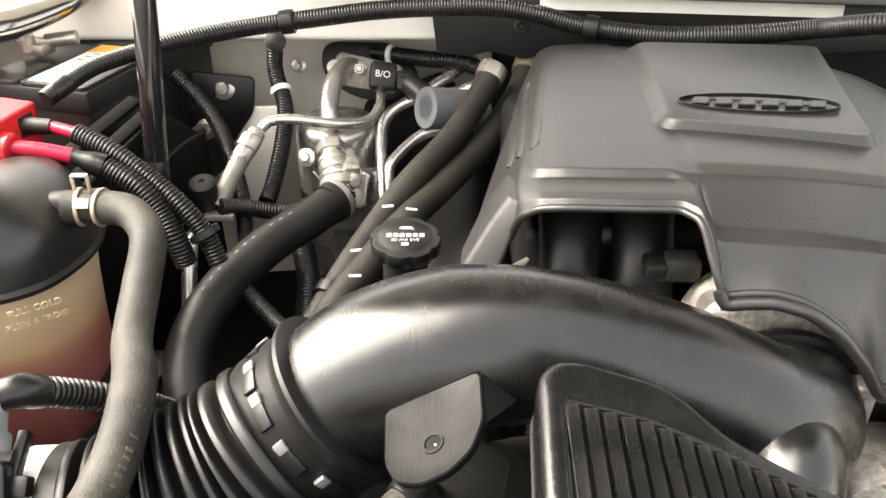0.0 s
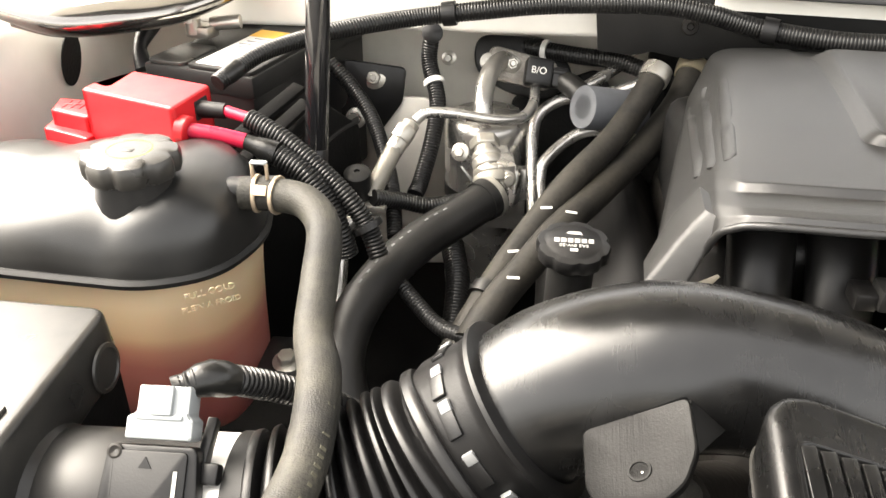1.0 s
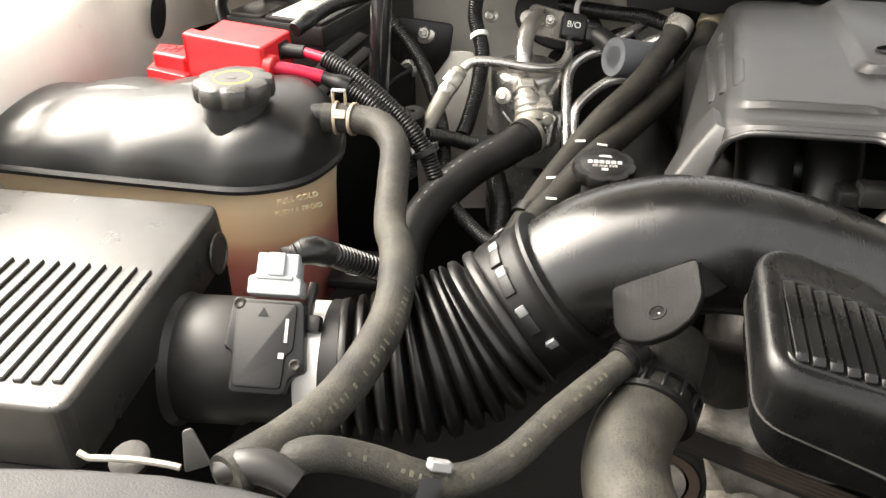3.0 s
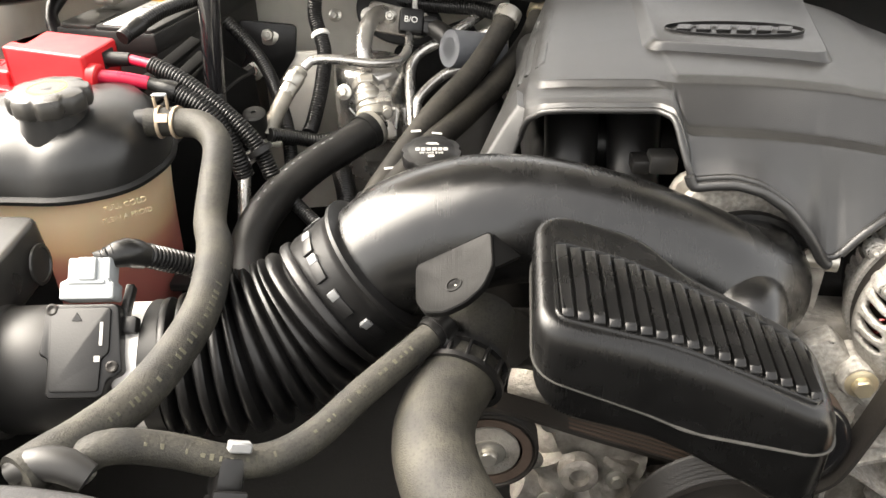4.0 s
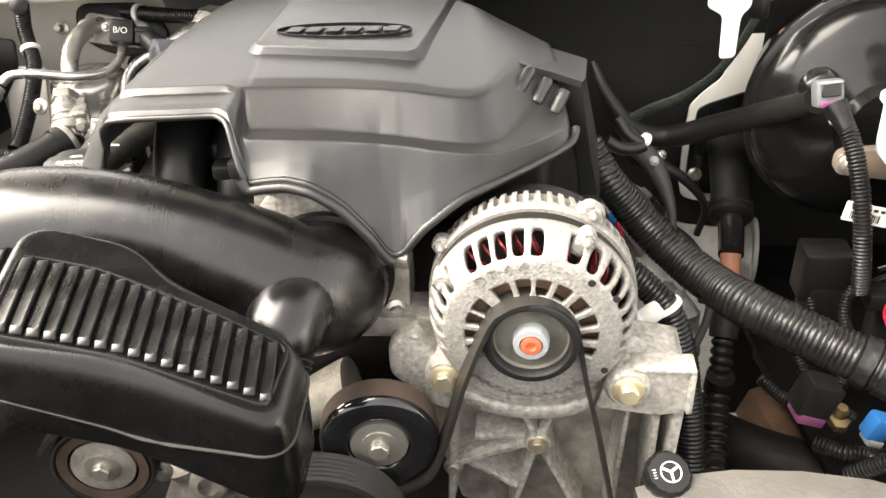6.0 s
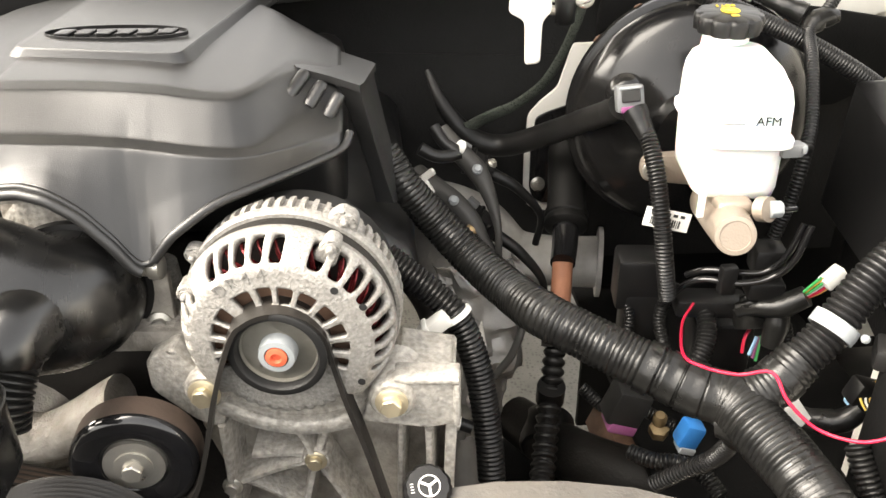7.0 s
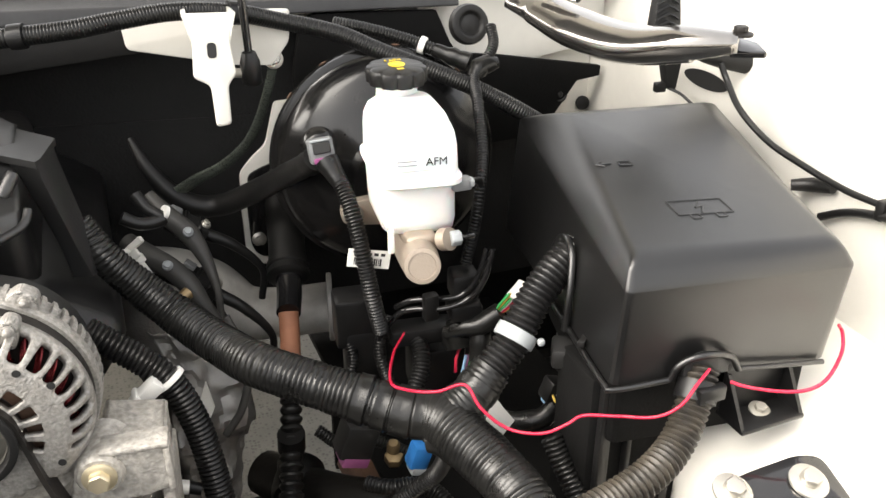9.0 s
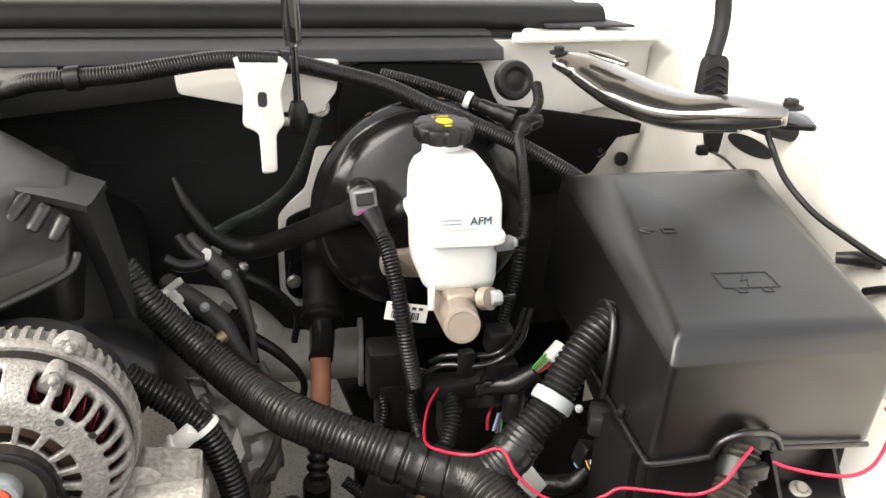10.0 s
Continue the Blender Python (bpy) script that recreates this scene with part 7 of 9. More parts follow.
def firewall_left():
    br = thing("fender_brace", (-0.27, 0.96, 1.05), "black steel brace with plated studs on the firewall", "brace")
    m = frame_matrix((-0.256, 0.952, 1.111), (1, 0.1, 0), (0, 0.1, 1))
    part("plate", prism(round_poly([(-0.04, 0.03), (0.035, 0.02), (0.03, -0.02), (0.0, -0.06), (-0.02, -0.03), (-0.06, -0.075), (-0.075, -0.06), (-0.035, -0.02)], 0.008), -0.004, 0.004, m, 0.001), BLACK, br)
    bolt(br, (-0.259, 0.951, 1.12), (0, -1, 0.3), 0.0085, STEEL, 1.6, 0.008)
    bolt(br, (-0.275, 0.915, 1.083), (0, -1, 0.3), 0.0075, STEEL, 1.6, 0.008)
    part("foot", prism(round_poly([(0, 0), (0.05, 0.0), (0.035, -0.12), (-0.02, -0.12)], 0.01), -0.004, 0.004, frame_matrix((-0.242, 0.956, 1.096), (1, 0.0, 0), (0, 0.1, 1)), 0.001), INNER, br)
    for pts, r, label, ties in (
            ([(-0.188, 0.931, 1.18), (-0.19, 0.925, 1.15), (-0.177, 0.894, 1.116), (-0.179, 0.862, 1.082), (-0.187, 0.829, 1.049), (-0.191, 0.812, 1.04)], 0.0095, "black loom hanging down the firewall with white ties", True),
            ([(-0.298, 0.902, 1.153), (-0.274, 0.892, 1.131), (-0.248, 0.868, 1.106), (-0.227, 0.831, 1.079), (-0.212, 0.793, 1.052), (-0.203, 0.752, 1.021)], 0.0085, "black loom running down past the brace", False),
            ([(-0.224, 0.752, 1.065), (-0.199, 0.772, 1.053), (-0.171, 0.781, 1.044), (-0.14, 0.797, 1.044)], 0.009, "black loom below the pipe union", False),
            ([(-0.105, 0.995, 1.153), (-0.065, 0.977, 1.153), (-0.02, 0.958, 1.153), (0.017, 0.95, 1.152), (0.048, 0.939, 1.146)], 0.0098, "black loom beside the connection block", True),
            ([(-0.19, 0.651, 1.044), (-0.16, 0.622, 1.029), (-0.137, 0.598, 1.024), (-0.111, 0.58, 1.028)], 0.0075, "thin black loom under the large hose", False),
            ([(-0.144, 0.748, 1.021), (-0.133, 0.703, 1.003), (-0.132, 0.65, 0.973)], 0.012, "black rubber hose beside the canister", False)):
        h = thing("wiring_loom", pts[0], label, "wiring loom", "wiring looms")
        part("loom", sweep(pts, r, 14, pitch=0.0034, depth=0.001), LOOM, h)
        if ties:
            band(pts, 0.3, r + 0.001, 0.006, WHITE, h, "tie")
    clip = thing("loom_clip", (-0.186, 0.922, 1.184), "black push-in loom clip on the cowl lip", "clip")
    part("head", lathe([(0.006, -0.004), (0.0115, -0.002), (0.0115, 0.003), (0.004, 0.006)], (-0.186, 0.922, 1.184), (0, -1, 0.4), 20), BLACK, clip)
    stud = thing("stud", (-0.175, 0.988, 1.136), "plated ground stud on the firewall", "stud")
    part("post", lathe([(0.009, 0), (0.009, 0.004), (0.0045, 0.005), (0.004, 0.02)], (-0.177, 1.007, 1.129), (0, -1, 0.3), 18), STEEL, stud)
    sensor = thing("pressure_sensor", (-0.24, 0.756, 1.075), "round black sensor puck with a centre hole", "sensor")
    part("puck", lathe([(0.012, -0.03), (0.0135, -0.002), (0.0135, 0.004), (0.011, 0.006), (0.003, 0.006), (0.0025, 0.004)], (-0.24, 0.757, 1.086), (0, -0.3, 1), 26), MATTE, sensor)
    scr = thing("cowl_screw", (0.082, 0.882, 1.211), "dark dusty screw through the cowl flap", "screw")
    part("head", lathe([(0.009, 0), (0.008, 0.004), (0.004, 0.005), (0.003, 0.003), (0.001, 0.003)], (0.082, 0.888, 1.21), (0, -1, 0.3), 22), DARKMETAL, scr)


firewall_left()


def dark_underbody():
    """Rails, and dark sheets added for the shade low in the bay, which close the view to the ground except for the real
    gaps.
    """
    l1 = part("dark_liner", box((0.72, 0.75, 0.02), Matrix.Translation((-0.25, 0.7, 0.8)) @ Matrix.Rotation(radians(-6), 4, "Y"), 0.004), LINER)
    tagged(l1, "black liner sheet standing for deep shade low in the bay", "liner", kind="structure")
    l2 = part("dark_liner", box((0.45, 0.6, 0.02), Matrix.Translation((0.98, 0.5, 0.68)), 0.004), LINER)
    tagged(l2, "black plastic wheel liner under the fuse box", "liner", kind="structure")
    for x in (0.76,):
        f = part("frame_rail", sweep([(x, 0.0, 0.66), (x, 0.4, 0.66), (x, 0.72, 0.64)], 0.05, 8, 0.03), RUST)
        tagged(f, "rusty brown steel frame rail with flaking paint", "frame", kind="structure")
    f = part("frame_rail", sweep([(-0.2, 0.0, 0.66), (-0.2, 0.5, 0.66), (-0.2, 1.1, 0.6)], 0.05, 8, 0.03), DARKMETAL)
    tagged(f, "dark steel frame rail", "frame", kind="structure")
    for at, size in (((0.42, 0.62, 0.6), (0.2, 0.6, 0.012)), ((0.62, 0.5, 0.58), (0.24, 0.52, 0.012))):
        sk = part("dark_floor_sheet", box(size, Matrix.Translation(at), 0.003), LINER)
        tagged(sk, "dark sheet added to hide bright ground under the engine", "liner", kind="structure")
    sh = part("dark_liner", box((0.3, 0.62, 0.012), Matrix.Translation((0.875, 0.62, 0.74)), 0.003), LINER)
    tagged(sh, "black sheet added to hide bright ground below the brake lines", "liner", kind="structure")
    g = part("dark_sheet", box((0.41, 0.012, 0.36), Matrix.Translation((0.955, 0.9, 0.65)), 0.003), LINER)
    tagged(g, "black sheet added to hide the bright gap under the firewall", "liner", kind="structure")
    s = part("dark_sheet", box((0.7, 0.36, 0.012), Matrix.Translation((0.05, 0.2, 0.72)), 0.003), LINER)
    tagged(s, "black sheet standing for the dark floor behind the radiator", "liner", kind="structure")


dark_underbody()


def radiator_top():
    r = thing("radiator_shroud", (-0.3, 0.12, 1.08), "dark grey plastic radiator shroud with steel latch hardware", "radiator shroud")
    e = [(-0.334, 0.145, 1.15), (-0.294, 0.15, 1.15), (-0.253, 0.154, 1.148), (-0.216, 0.156, 1.143), (-0.19, 0.156, 1.138), (-0.161, 0.155, 1.129)]
    rows = [[Vector(p) + Vector((0, -0.002, -0.03)) for p in e], [Vector(p) + Vector((0, 0, -0.003)) for p in e], [Vector(p) + Vector((0, -0.004, 0)) for p in e], [Vector(p) + Vector((0, -0.09, 0.012)) for p in e], [Vector(p) + Vector((0, -0.095, -0.05)) for p in e]]
    part("panel", loft(rows, cap=False, closed=False), COWL, r, angle=60)
    part("latch_arm", sweep([(-0.3, 0.16, 1.148), (-0.297, 0.159, 1.146), (-0.273, 0.162, 1.145), (-0.254, 0.163, 1.143), (-0.248, 0.163, 1.142)], 0.0018, 8), DULL, r)
    part("latch_tab", prism(round_poly([(-0.007, -0.008), (0.007, -0.008), (0.004, 0.014), (-0.001, 0.014)], 0.002), -0.001, 0.001, frame_matrix((-0.242, 0.167, 1.148), (1, 0.4, 0.2), (0, 0.3, 0.9)), 0.0004), BOOT, r)
    part("disc", lathe([(0.0105, 0), (0.0105, 0.003), (0.008, 0.004), (0.001, 0.0035)], (-0.278, 0.168, 1.137), (0, -0.3, 1), 26), DARKMETAL, r)
    part("hose_neck", sweep([(-0.231, 0.168, 1.136), (-0.219, 0.171, 1.14), (-0.204, 0.172, 1.138), (-0.192, 0.17, 1.131)], [0.006, 0.009, 0.0095, 0.008], 18), PIPE, r)
    w = thing("power_steering_reservoir", (0.469, 0.3, 0.981), "black power steering reservoir cap with a white wheel sign", "reservoir")
    m = axis_matrix((0.468, 0.3, 0.981), (0.05, -0.45, 0.9))
    cap = part("cap", lathe([(0.0165, -0.012), (0.0175, -0.008), (0.0175, 0.0), (0.015, 0.003), (0.001, 0.0035)], m.translation, m.to_3x3() @ Vector((0, 0, 1)), 72, None, 12, 0.05), BLACK, w)
    part("neck", lathe([(0.014, -0.03), (0.014, -0.01)], m.translation, m.to_3x3() @ Vector((0, 0, 1)), 28), MATTE, w)
    part("sign_ring", lathe([(0.008, 0.0028), (0.008, 0.0041), (0.0072, 0.0041), (0.0072, 0.0028)], m @ Vector((0.001, 0, 0)), m.to_3x3() @ Vector((0, 0, 1)), 36), LABEL, cap)
    for k in range(4):
        part("sign_tick", box((0.0024, 0.0006, 0.0004), m @ Matrix.Translation((-0.0112, -0.003 + 0.002 * k, 0.0037)), 0.0001, 1), LABEL, cap)
    for a in (0.5, 2.6, 4.7):
        part("sign_stroke", box((0.0072, 0.0018, 0.0004), m @ Matrix.Translation((0.001, 0, 0)) @ Matrix.Rotation(a, 4, "Z") @ Matrix.Translation((0.0036, 0, 0.004)), 0.0001, 1), LABEL, cap)
    sh = thing("fan_shroud", (0.6, 0.2, 0.9), "dusty grey-green curved fan shroud top", "fan shroud")
    e = [(0.445, 0.302, 0.966), (0.478, 0.304, 0.974), (0.518, 0.303, 0.978), (0.566, 0.298, 0.978), (0.615, 0.291, 0.973), (0.654, 0.282, 0.964)]
    part("rim", loft([[Vector(p) + Vector((0, 0.0, -0.04)) for p in e], [Vector(p) for p in e], [Vector(p) + Vector((0, -0.05, 0.0)) for p in e], [Vector(p) + Vector((0, -0.05, -0.05)) for p in e]], cap=False, closed=False), MANIFOLD, sh, angle=60)


radiator_top()


# ---- right side of the bay: brake booster, fuse box, harness ----
def brake_booster():
    b = thing("brake_booster", (0.79, 0.75, 1.0), "glossy black round brake booster with rust marks on its rim", "brake booster")
    ax = Vector((-0.14, -1, 0.02)).normalized()
    c = Vector((0.797, 0.73, 1.078))
    part("rear_shell", lathe([(0.09, -0.09), (0.112, -0.075), (0.122, -0.04), (0.127, -0.01), (0.129, 0.0)], c, ax, 64), BOOSTER, b)
    part("rim", lathe([(0.128, -0.006), (0.1345, -0.004), (0.136, 0.0), (0.1345, 0.006), (0.128, 0.01)], c, ax, 64), BOOSTER, b)
    part("front_shell", lathe([(0.129, 0.004), (0.127, 0.016), (0.12, 0.028), (0.11, 0.036), (0.1, 0.043), (0.085, 0.053), (0.065, 0.062), (0.055, 0.068), (0.05, 0.085), (0.001, 0.086)], c, ax, 64), BOOSTER, b)
    rng = random.Random(4)
    for k in range(7):
        t = radians(35 + 17 * k + rng.uniform(-5, 5))
        m = axis_matrix(c, ax)
        part("rust_mark", sweep([m @ Vector((0.1365 * math.cos(t + s), 0.1365 * math.sin(t + s), 0.001)) for s in (-0.03, 0.0, 0.035)], [0.0006, 0.0016, 0.0006], 6, 0.003), RUST, b, "rust mark on the rim")
    m = frame_matrix((0.716, 0.546, 1.047), (1, -0.12, -0.22), (0.1, 0.15, 1))
    lab = part("label", box((0.044, 0.019, 0.001), m, 0.0003, 1), LABEL, b, "white bar-code label")
    bm = bmesh.new()
    for k in range(14):
        box((0.0008 + 0.0009 * ((k * 5) % 3) / 2, 0.0075, 0.0004), m, 0.0001, 1, bm, (-0.015 + 0.0021 * k, -0.003, 0.0008))
    for k in range(5):
        box((0.0045, 0.003, 0.0004), m, 0.0001, 1, bm, (-0.014 + 0.007 * k, 0.005, 0.0008))
    part("bar_code", bm, INK_HOLE, lab)
    part("valve_boss", lathe([(0.02, -0.012), (0.017, 0.0), (0.012, 0.004)], (0.698, 0.645, 1.134), ax, 26), BOOSTER, b)
    # master cylinder and its reservoir
    mc = thing("brake_master_cylinder", (0.76, 0.53, 1.07), "tan cast brake master cylinder bolted to the booster", "master cylinder")
    base = Vector((0.768, 0.566, 1.053))
    nose = Vector((0.7335, 0.443, 1.0865))
    part("bore", sweep([base, base * 0.4 + nose * 0.6, nose], [0.022, 0.0195, 0.017], 32), TAN, mc)
    part("nose_face", lathe([(0.017, 0), (0.0164, 0.0026), (0.0126, 0.003), (0.0122, 0.0022), (0.001, 0.0022)], nose, nose - base, 32), TAN, mc)
    part("upper_body", box((0.031, 0.05, 0.015), frame_matrix(base * 0.45 + nose * 0.55 + Vector((0, 0, 0.02)), (1, -0.1, 0), (0.2, 1, 0)), 0.006, 3), TAN, mc)
    fl = frame_matrix(Vector((0.728, 0.605, 1.074)), (1, -0.14, 0.0), (0, 0, 1))
    part("flange", prism(round_poly([(-0.022, -0.012), (0.06, -0.02), (0.06, 0.02), (-0.022, 0.012)], 0.01), -0.006, 0.008, fl, 0.002), TAN, mc)
    bolt(mc, fl @ Vector((-0.01, 0, 0.008)), ax, 0.0085, STEEL, 1.3, 0.01)
    part("side_port", sweep([(0.7636, 0.4680, 1.0956), (0.7681, 0.4600, 1.0990)], 0.0108, 18), TAN, mc)
    part("line_nut", prism([(0.0074 * math.cos(k * math.pi / 3), 0.0074 * math.sin(k * math.pi / 3)) for k in range(6)], 0, 0.01, axis_matrix((0.7681, 0.4600, 1.0990), (1, -0.05, 0)), 0.001), CONN, mc)
    line = thing("brake_line", (0.7681, 0.4600, 1.0990), "thin black brake line leaving the cylinder sideways", "brake line", "brake lines")
    part("tube", sweep([(0.7681, 0.4600, 1.0990), (0.7840, 0.4632, 1.0963), (0.7952, 0.4680, 1.0937)], 0.0024, 10), GLOSS, line)
    for pts in ([(0.825, 0.494, 1.09), (0.837, 0.516, 1.094), (0.826, 0.501, 1.059), (0.816, 0.5, 1.029), (0.803, 0.506, 1.008), (0.782, 0.517, 1.001), (0.757, 0.532, 0.997), (0.742, 0.544, 0.985)][2:], [(0.827, 0.49, 1.063), (0.816, 0.488, 1.028), (0.801, 0.495, 1.007), (0.777, 0.505, 0.997), (0.752, 0.52, 0.994), (0.738, 0.532, 0.982), (0.725, 0.553, 0.945)]):
        ln = thing("brake_line", pts[0], "thin black coated brake line clipped under the cylinder", "brake line", "brake lines")
        part("tube", sweep(pts, 0.0032, 10), GLOSS, ln)
    cl = thing("line_clip", (0.767, 0.507, 1.003), "black plastic double brake line clip", "clip")
    part("clip", box((0.016, 0.012, 0.03), Matrix.Translation((0.768, 0.51, 0.999)), 0.003), BLACK, cl)
    r = thing("brake_fluid_reservoir", (0.755, 0.54, 1.1), "milky white brake fluid reservoir with a black cap", "reservoir")

    def ring(cx, cy, w, dpt, z, rad=0.02):
        turn = Matrix.Rotation(radians(-9), 2)
        pts = [turn @ Vector(p) for p in round_poly([(-w / 2, -dpt / 2), (w / 2, -dpt / 2), (w / 2, dpt / 2), (-w / 2, dpt / 2)], rad, 5)]
        return [(cx + 0.006 + p.x * 0.84, cy + p.y, z) for p in pts]
    part("lower_tank", loft([ring(0.752, 0.54, 0.074, 0.09, 1.093), ring(0.752, 0.539, 0.081, 0.101, 1.096), ring(0.752, 0.538, 0.083, 0.105, 1.106), ring(0.75, 0.536, 0.083, 0.108, 1.146)]), MILK, r, angle=60)
    part("seam_flange", loft([ring(0.75, 0.533, 0.088, 0.112, 1.145), ring(0.75, 0.533, 0.094, 0.117, 1.147), ring(0.75, 0.533, 0.094, 0.117, 1.152), ring(0.75, 0.533, 0.088, 0.112, 1.155)]), MILK, r)
    part("upper_tank", loft([ring(0.75, 0.533, 0.087, 0.112, 1.152), ring(0.75, 0.534, 0.086, 0.108, 1.18), ring(0.751, 0.538, 0.084, 0.1, 1.19), ring(0.754, 0.55, 0.078, 0.075, 1.198), ring(0.758, 0.565, 0.062, 0.045, 1.203)]), MILK, r, angle=60)
    top = Vector((0.766, 0.592, 1.2))
    part("neck", lathe([(0.0215, -0.012), (0.0205, 0.002), (0.02, 0.016)], top, (0, -0.06, 1), 30), MILK, r)
    cap = part("cap", lathe([(0.027, 0.012), (0.0295, 0.013), (0.0305, 0.024), (0.029, 0.027), (0.024, 0.0285), (0.001, 0.029)], top, (0, -0.06, 1), 80, None, 10, 0.1), BLACK, r, "black scalloped cap with yellow print")
    cm = frame_matrix(top + Vector((0, -0.0018, 0.0293)), (1, -0.05, 0), (0, 1, 0.06))
    part("cap_sign", lathe([(0.0085, 0), (0.0085, 0.0003), (0.0068, 0.0003), (0.0068, 0)], cm.translation, (0, -0.06, 1), 26), YELLOW, cap)
    part("cap_sign", lathe([(0.0045, 0), (0.0045, 0.0003), (0.001, 0.0003)], cm.translation, (0, -0.06, 1), 20), YELLOW, cap)
    text_part("DOT 3", 0.006, cm @ Matrix.Translation((0, 0.014, 0)) @ Matrix.Rotation(math.pi, 4, "Z"), YELLOW, cap)
    part("cap_bar", box((0.007, 0.004, 0.0003), cm, 0.0001, 1, None, (0.0, -0.0135, 0)), YELLOW, cap)
    fm_ = frame_matrix((0.7485, 0.4782, 1.17), (1, -0.158, 0), (0, 0.072, 1))
    lb = part("label", box((0.05, 0.014, 0.0002), fm_, 0.00005, 1), MILK, r, "white label with black letters")
    text_part("AFM", 0.0105, fm_ @ Matrix.Translation((0.013, 0, 0.0006)), INK_HOLE, lb)
    for s in (-0.0018, 0.0018):
        part("underline", box((0.018, 0.0007, 0.0004), fm_, 0.0001, 1, None, (-0.014, s, 0.0005)), GREYC, lb)
    part("level_plug", box((0.02, 0.014, 0.012), Matrix.Translation((0.788, 0.483, 1.142)), 0.003), GREYC, r)
    part("plug_latch", box((0.008, 0.01, 0.008), Matrix.Translation((0.796, 0.481, 1.143)), 0.002), CONN, r)
    part("strap_post", box((0.006, 0.006, 0.024), Matrix.Translation((0.718, 0.481, 1.096)), 0.002), MILK, r)


brake_booster()


def fuse_box():
    f = thing("fuse_box", (0.98, 0.42, 1.0), "large dark grey plastic fuse box with a chamfered lid", "fuse box")
    PFL, PFR, PBR, PBL = Vector((0.845, 0.292, 1.145)), Vector((1.033, 0.266, 1.136)), Vector((1.112, 0.552, 1.162)), Vector((0.947, 0.569, 1.166))
    OFL, OFR, OBR, OBL = Vector((0.836, 0.28, 1.122)), Vector((1.043, 0.255, 1.116)), Vector((1.148, 0.575, 1.15)) , Vector((0.926, 0.634, 1.142))
    RFL, RFR = Vector((0.83, 0.279, 1.038)), Vector((1.03, 0.252, 1.03))
    RBR, RBL = Vector((OBR.x + 0.01, OBR.y, 1.05)), Vector((0.895, 0.6, 1.03))

    def smooth(a, b, c, d, r, n=4):
        q = [a, b, c, d]
        out = []
        for i in range(4):
            p, o, s = q[i - 1], q[i], q[(i + 1) % 4]
            s0, s1 = o + (p - o).normalized() * r, o + (s - o).normalized() * r
            out += [s0 * (1 - k / n) ** 2 + o * 2 * (k / n) * (1 - k / n) + s1 * (k / n) ** 2 for k in range(n + 1)]
        return out
    mid = (PFL + PFR + PBR + PBL) / 4
    lower, edge, crest = (RFL, RFR, RBR, RBL), (OFL, OFR, OBR, OBL), (PFL, PFR, PBR, PBL)
    rows_ = [smooth(*lower, 0.012), smooth(*[o.lerp(r, 0.15) for o, r in zip(edge, lower)], 0.008), smooth(*[o.lerp(r, 0.012) for o, r in zip(edge, lower)], 0.008), smooth(*[o.lerp(c, 0.02) for o, c in zip(edge, crest)], 0.008), smooth(*[o.lerp(c, 0.3) for o, c in zip(edge, crest)], 0.007)]
    # a soft crest above the sharp edge
    for k in range(9):
        u = k / 8
        rows_.append(smooth(*[o.lerp(c, 0.5) * (1 - u) ** 2 + c * 2 * u * (1 - u) + c.lerp(mid, 0.09) * u ** 2 for o, c in zip(edge, crest)], 0.006))
    lid = part("lid", loft(rows_), FUSE, f, angle=24)
    # rim round the lower edge, lifted over the cable notch
    n0, n1 = Vector((0.879, 0.272, 1.039)), Vector((0.939, 0.262, 1.04))
    nt = Vector((0.901, 0.262, 1.059))
    out = Vector((0, -0.004, 0))
    part("rim", sweep([RBL.lerp(RFL, 0.45) + Vector((-0.003, 0, 0)), RBL.lerp(RFL, 0.75) + Vector((-0.004, -0.001, 0)), RFL + Vector((-0.003, 0.006, 0)), RFL + out, n0 + out], 0.0024, 10, 0.005), FUSE, lid)
    part("rim", sweep([n0 + out, n0 * 0.6 + nt * 0.4 + Vector((-0.004, -0.004, 0.008)), nt + out + Vector((0, 0, 0.004)), n1 * 0.6 + nt * 0.4 + Vector((0.004, -0.004, 0.008)), n1 + out], 0.003, 10, 0.004), FUSE, lid)
    part("rim", sweep([n1 + out, n1.lerp(RFR, 0.92) + out], 0.0024, 10, 0.005), FUSE, lid)
    part("notch", lathe([(0.016, 0), (0.016, 0.003), (0.001, 0.003)], nt + Vector((0.002, 0.002, -0.012)), (-0.1, -1, 0), 24), INK_HOLE, lid)
    part("cable_notch_rim", sweep([(0.842, 0.372, 1.034), (0.8455, 0.374, 1.07), (0.853, 0.386, 1.097), (0.8585, 0.404, 1.106), (0.862, 0.424, 1.098), (0.861, 0.436, 1.07), (0.86, 0.438, 1.034)], 0.0032, 10, 0.005), FUSE, lid)
    # base below the lid
    base = [(RFL.x + 0.012, RFL.y + 0.012), (RFR.x - 0.006, RFR.y + 0.012), (RBR.x - 0.01, RBR.y), (RBL.x + 0.03, RBL.y - 0.01)]
    part("base", prism(round_poly(base, 0.012), 0.965, 1.045, Matrix(), 0.003), LINER, f)
    part("leg", box((0.112, 0.06, 0.32), Matrix.Translation((0.888, 0.336, 0.865)), 0.006), LINER, f)
    for x, w in ((0.846, 0.012), (0.872, 0.006), (0.918, 0.01)):
        part("leg_rib", box((w, 0.01, 0.31), Matrix.Translation((x, 0.304, 0.862)), 0.002), BLACK, f)
    part("bracket_floor", box((0.066, 0.034, 0.004), Matrix.Translation((0.968, 0.253, 0.989)), 0.001), BLACK, f)
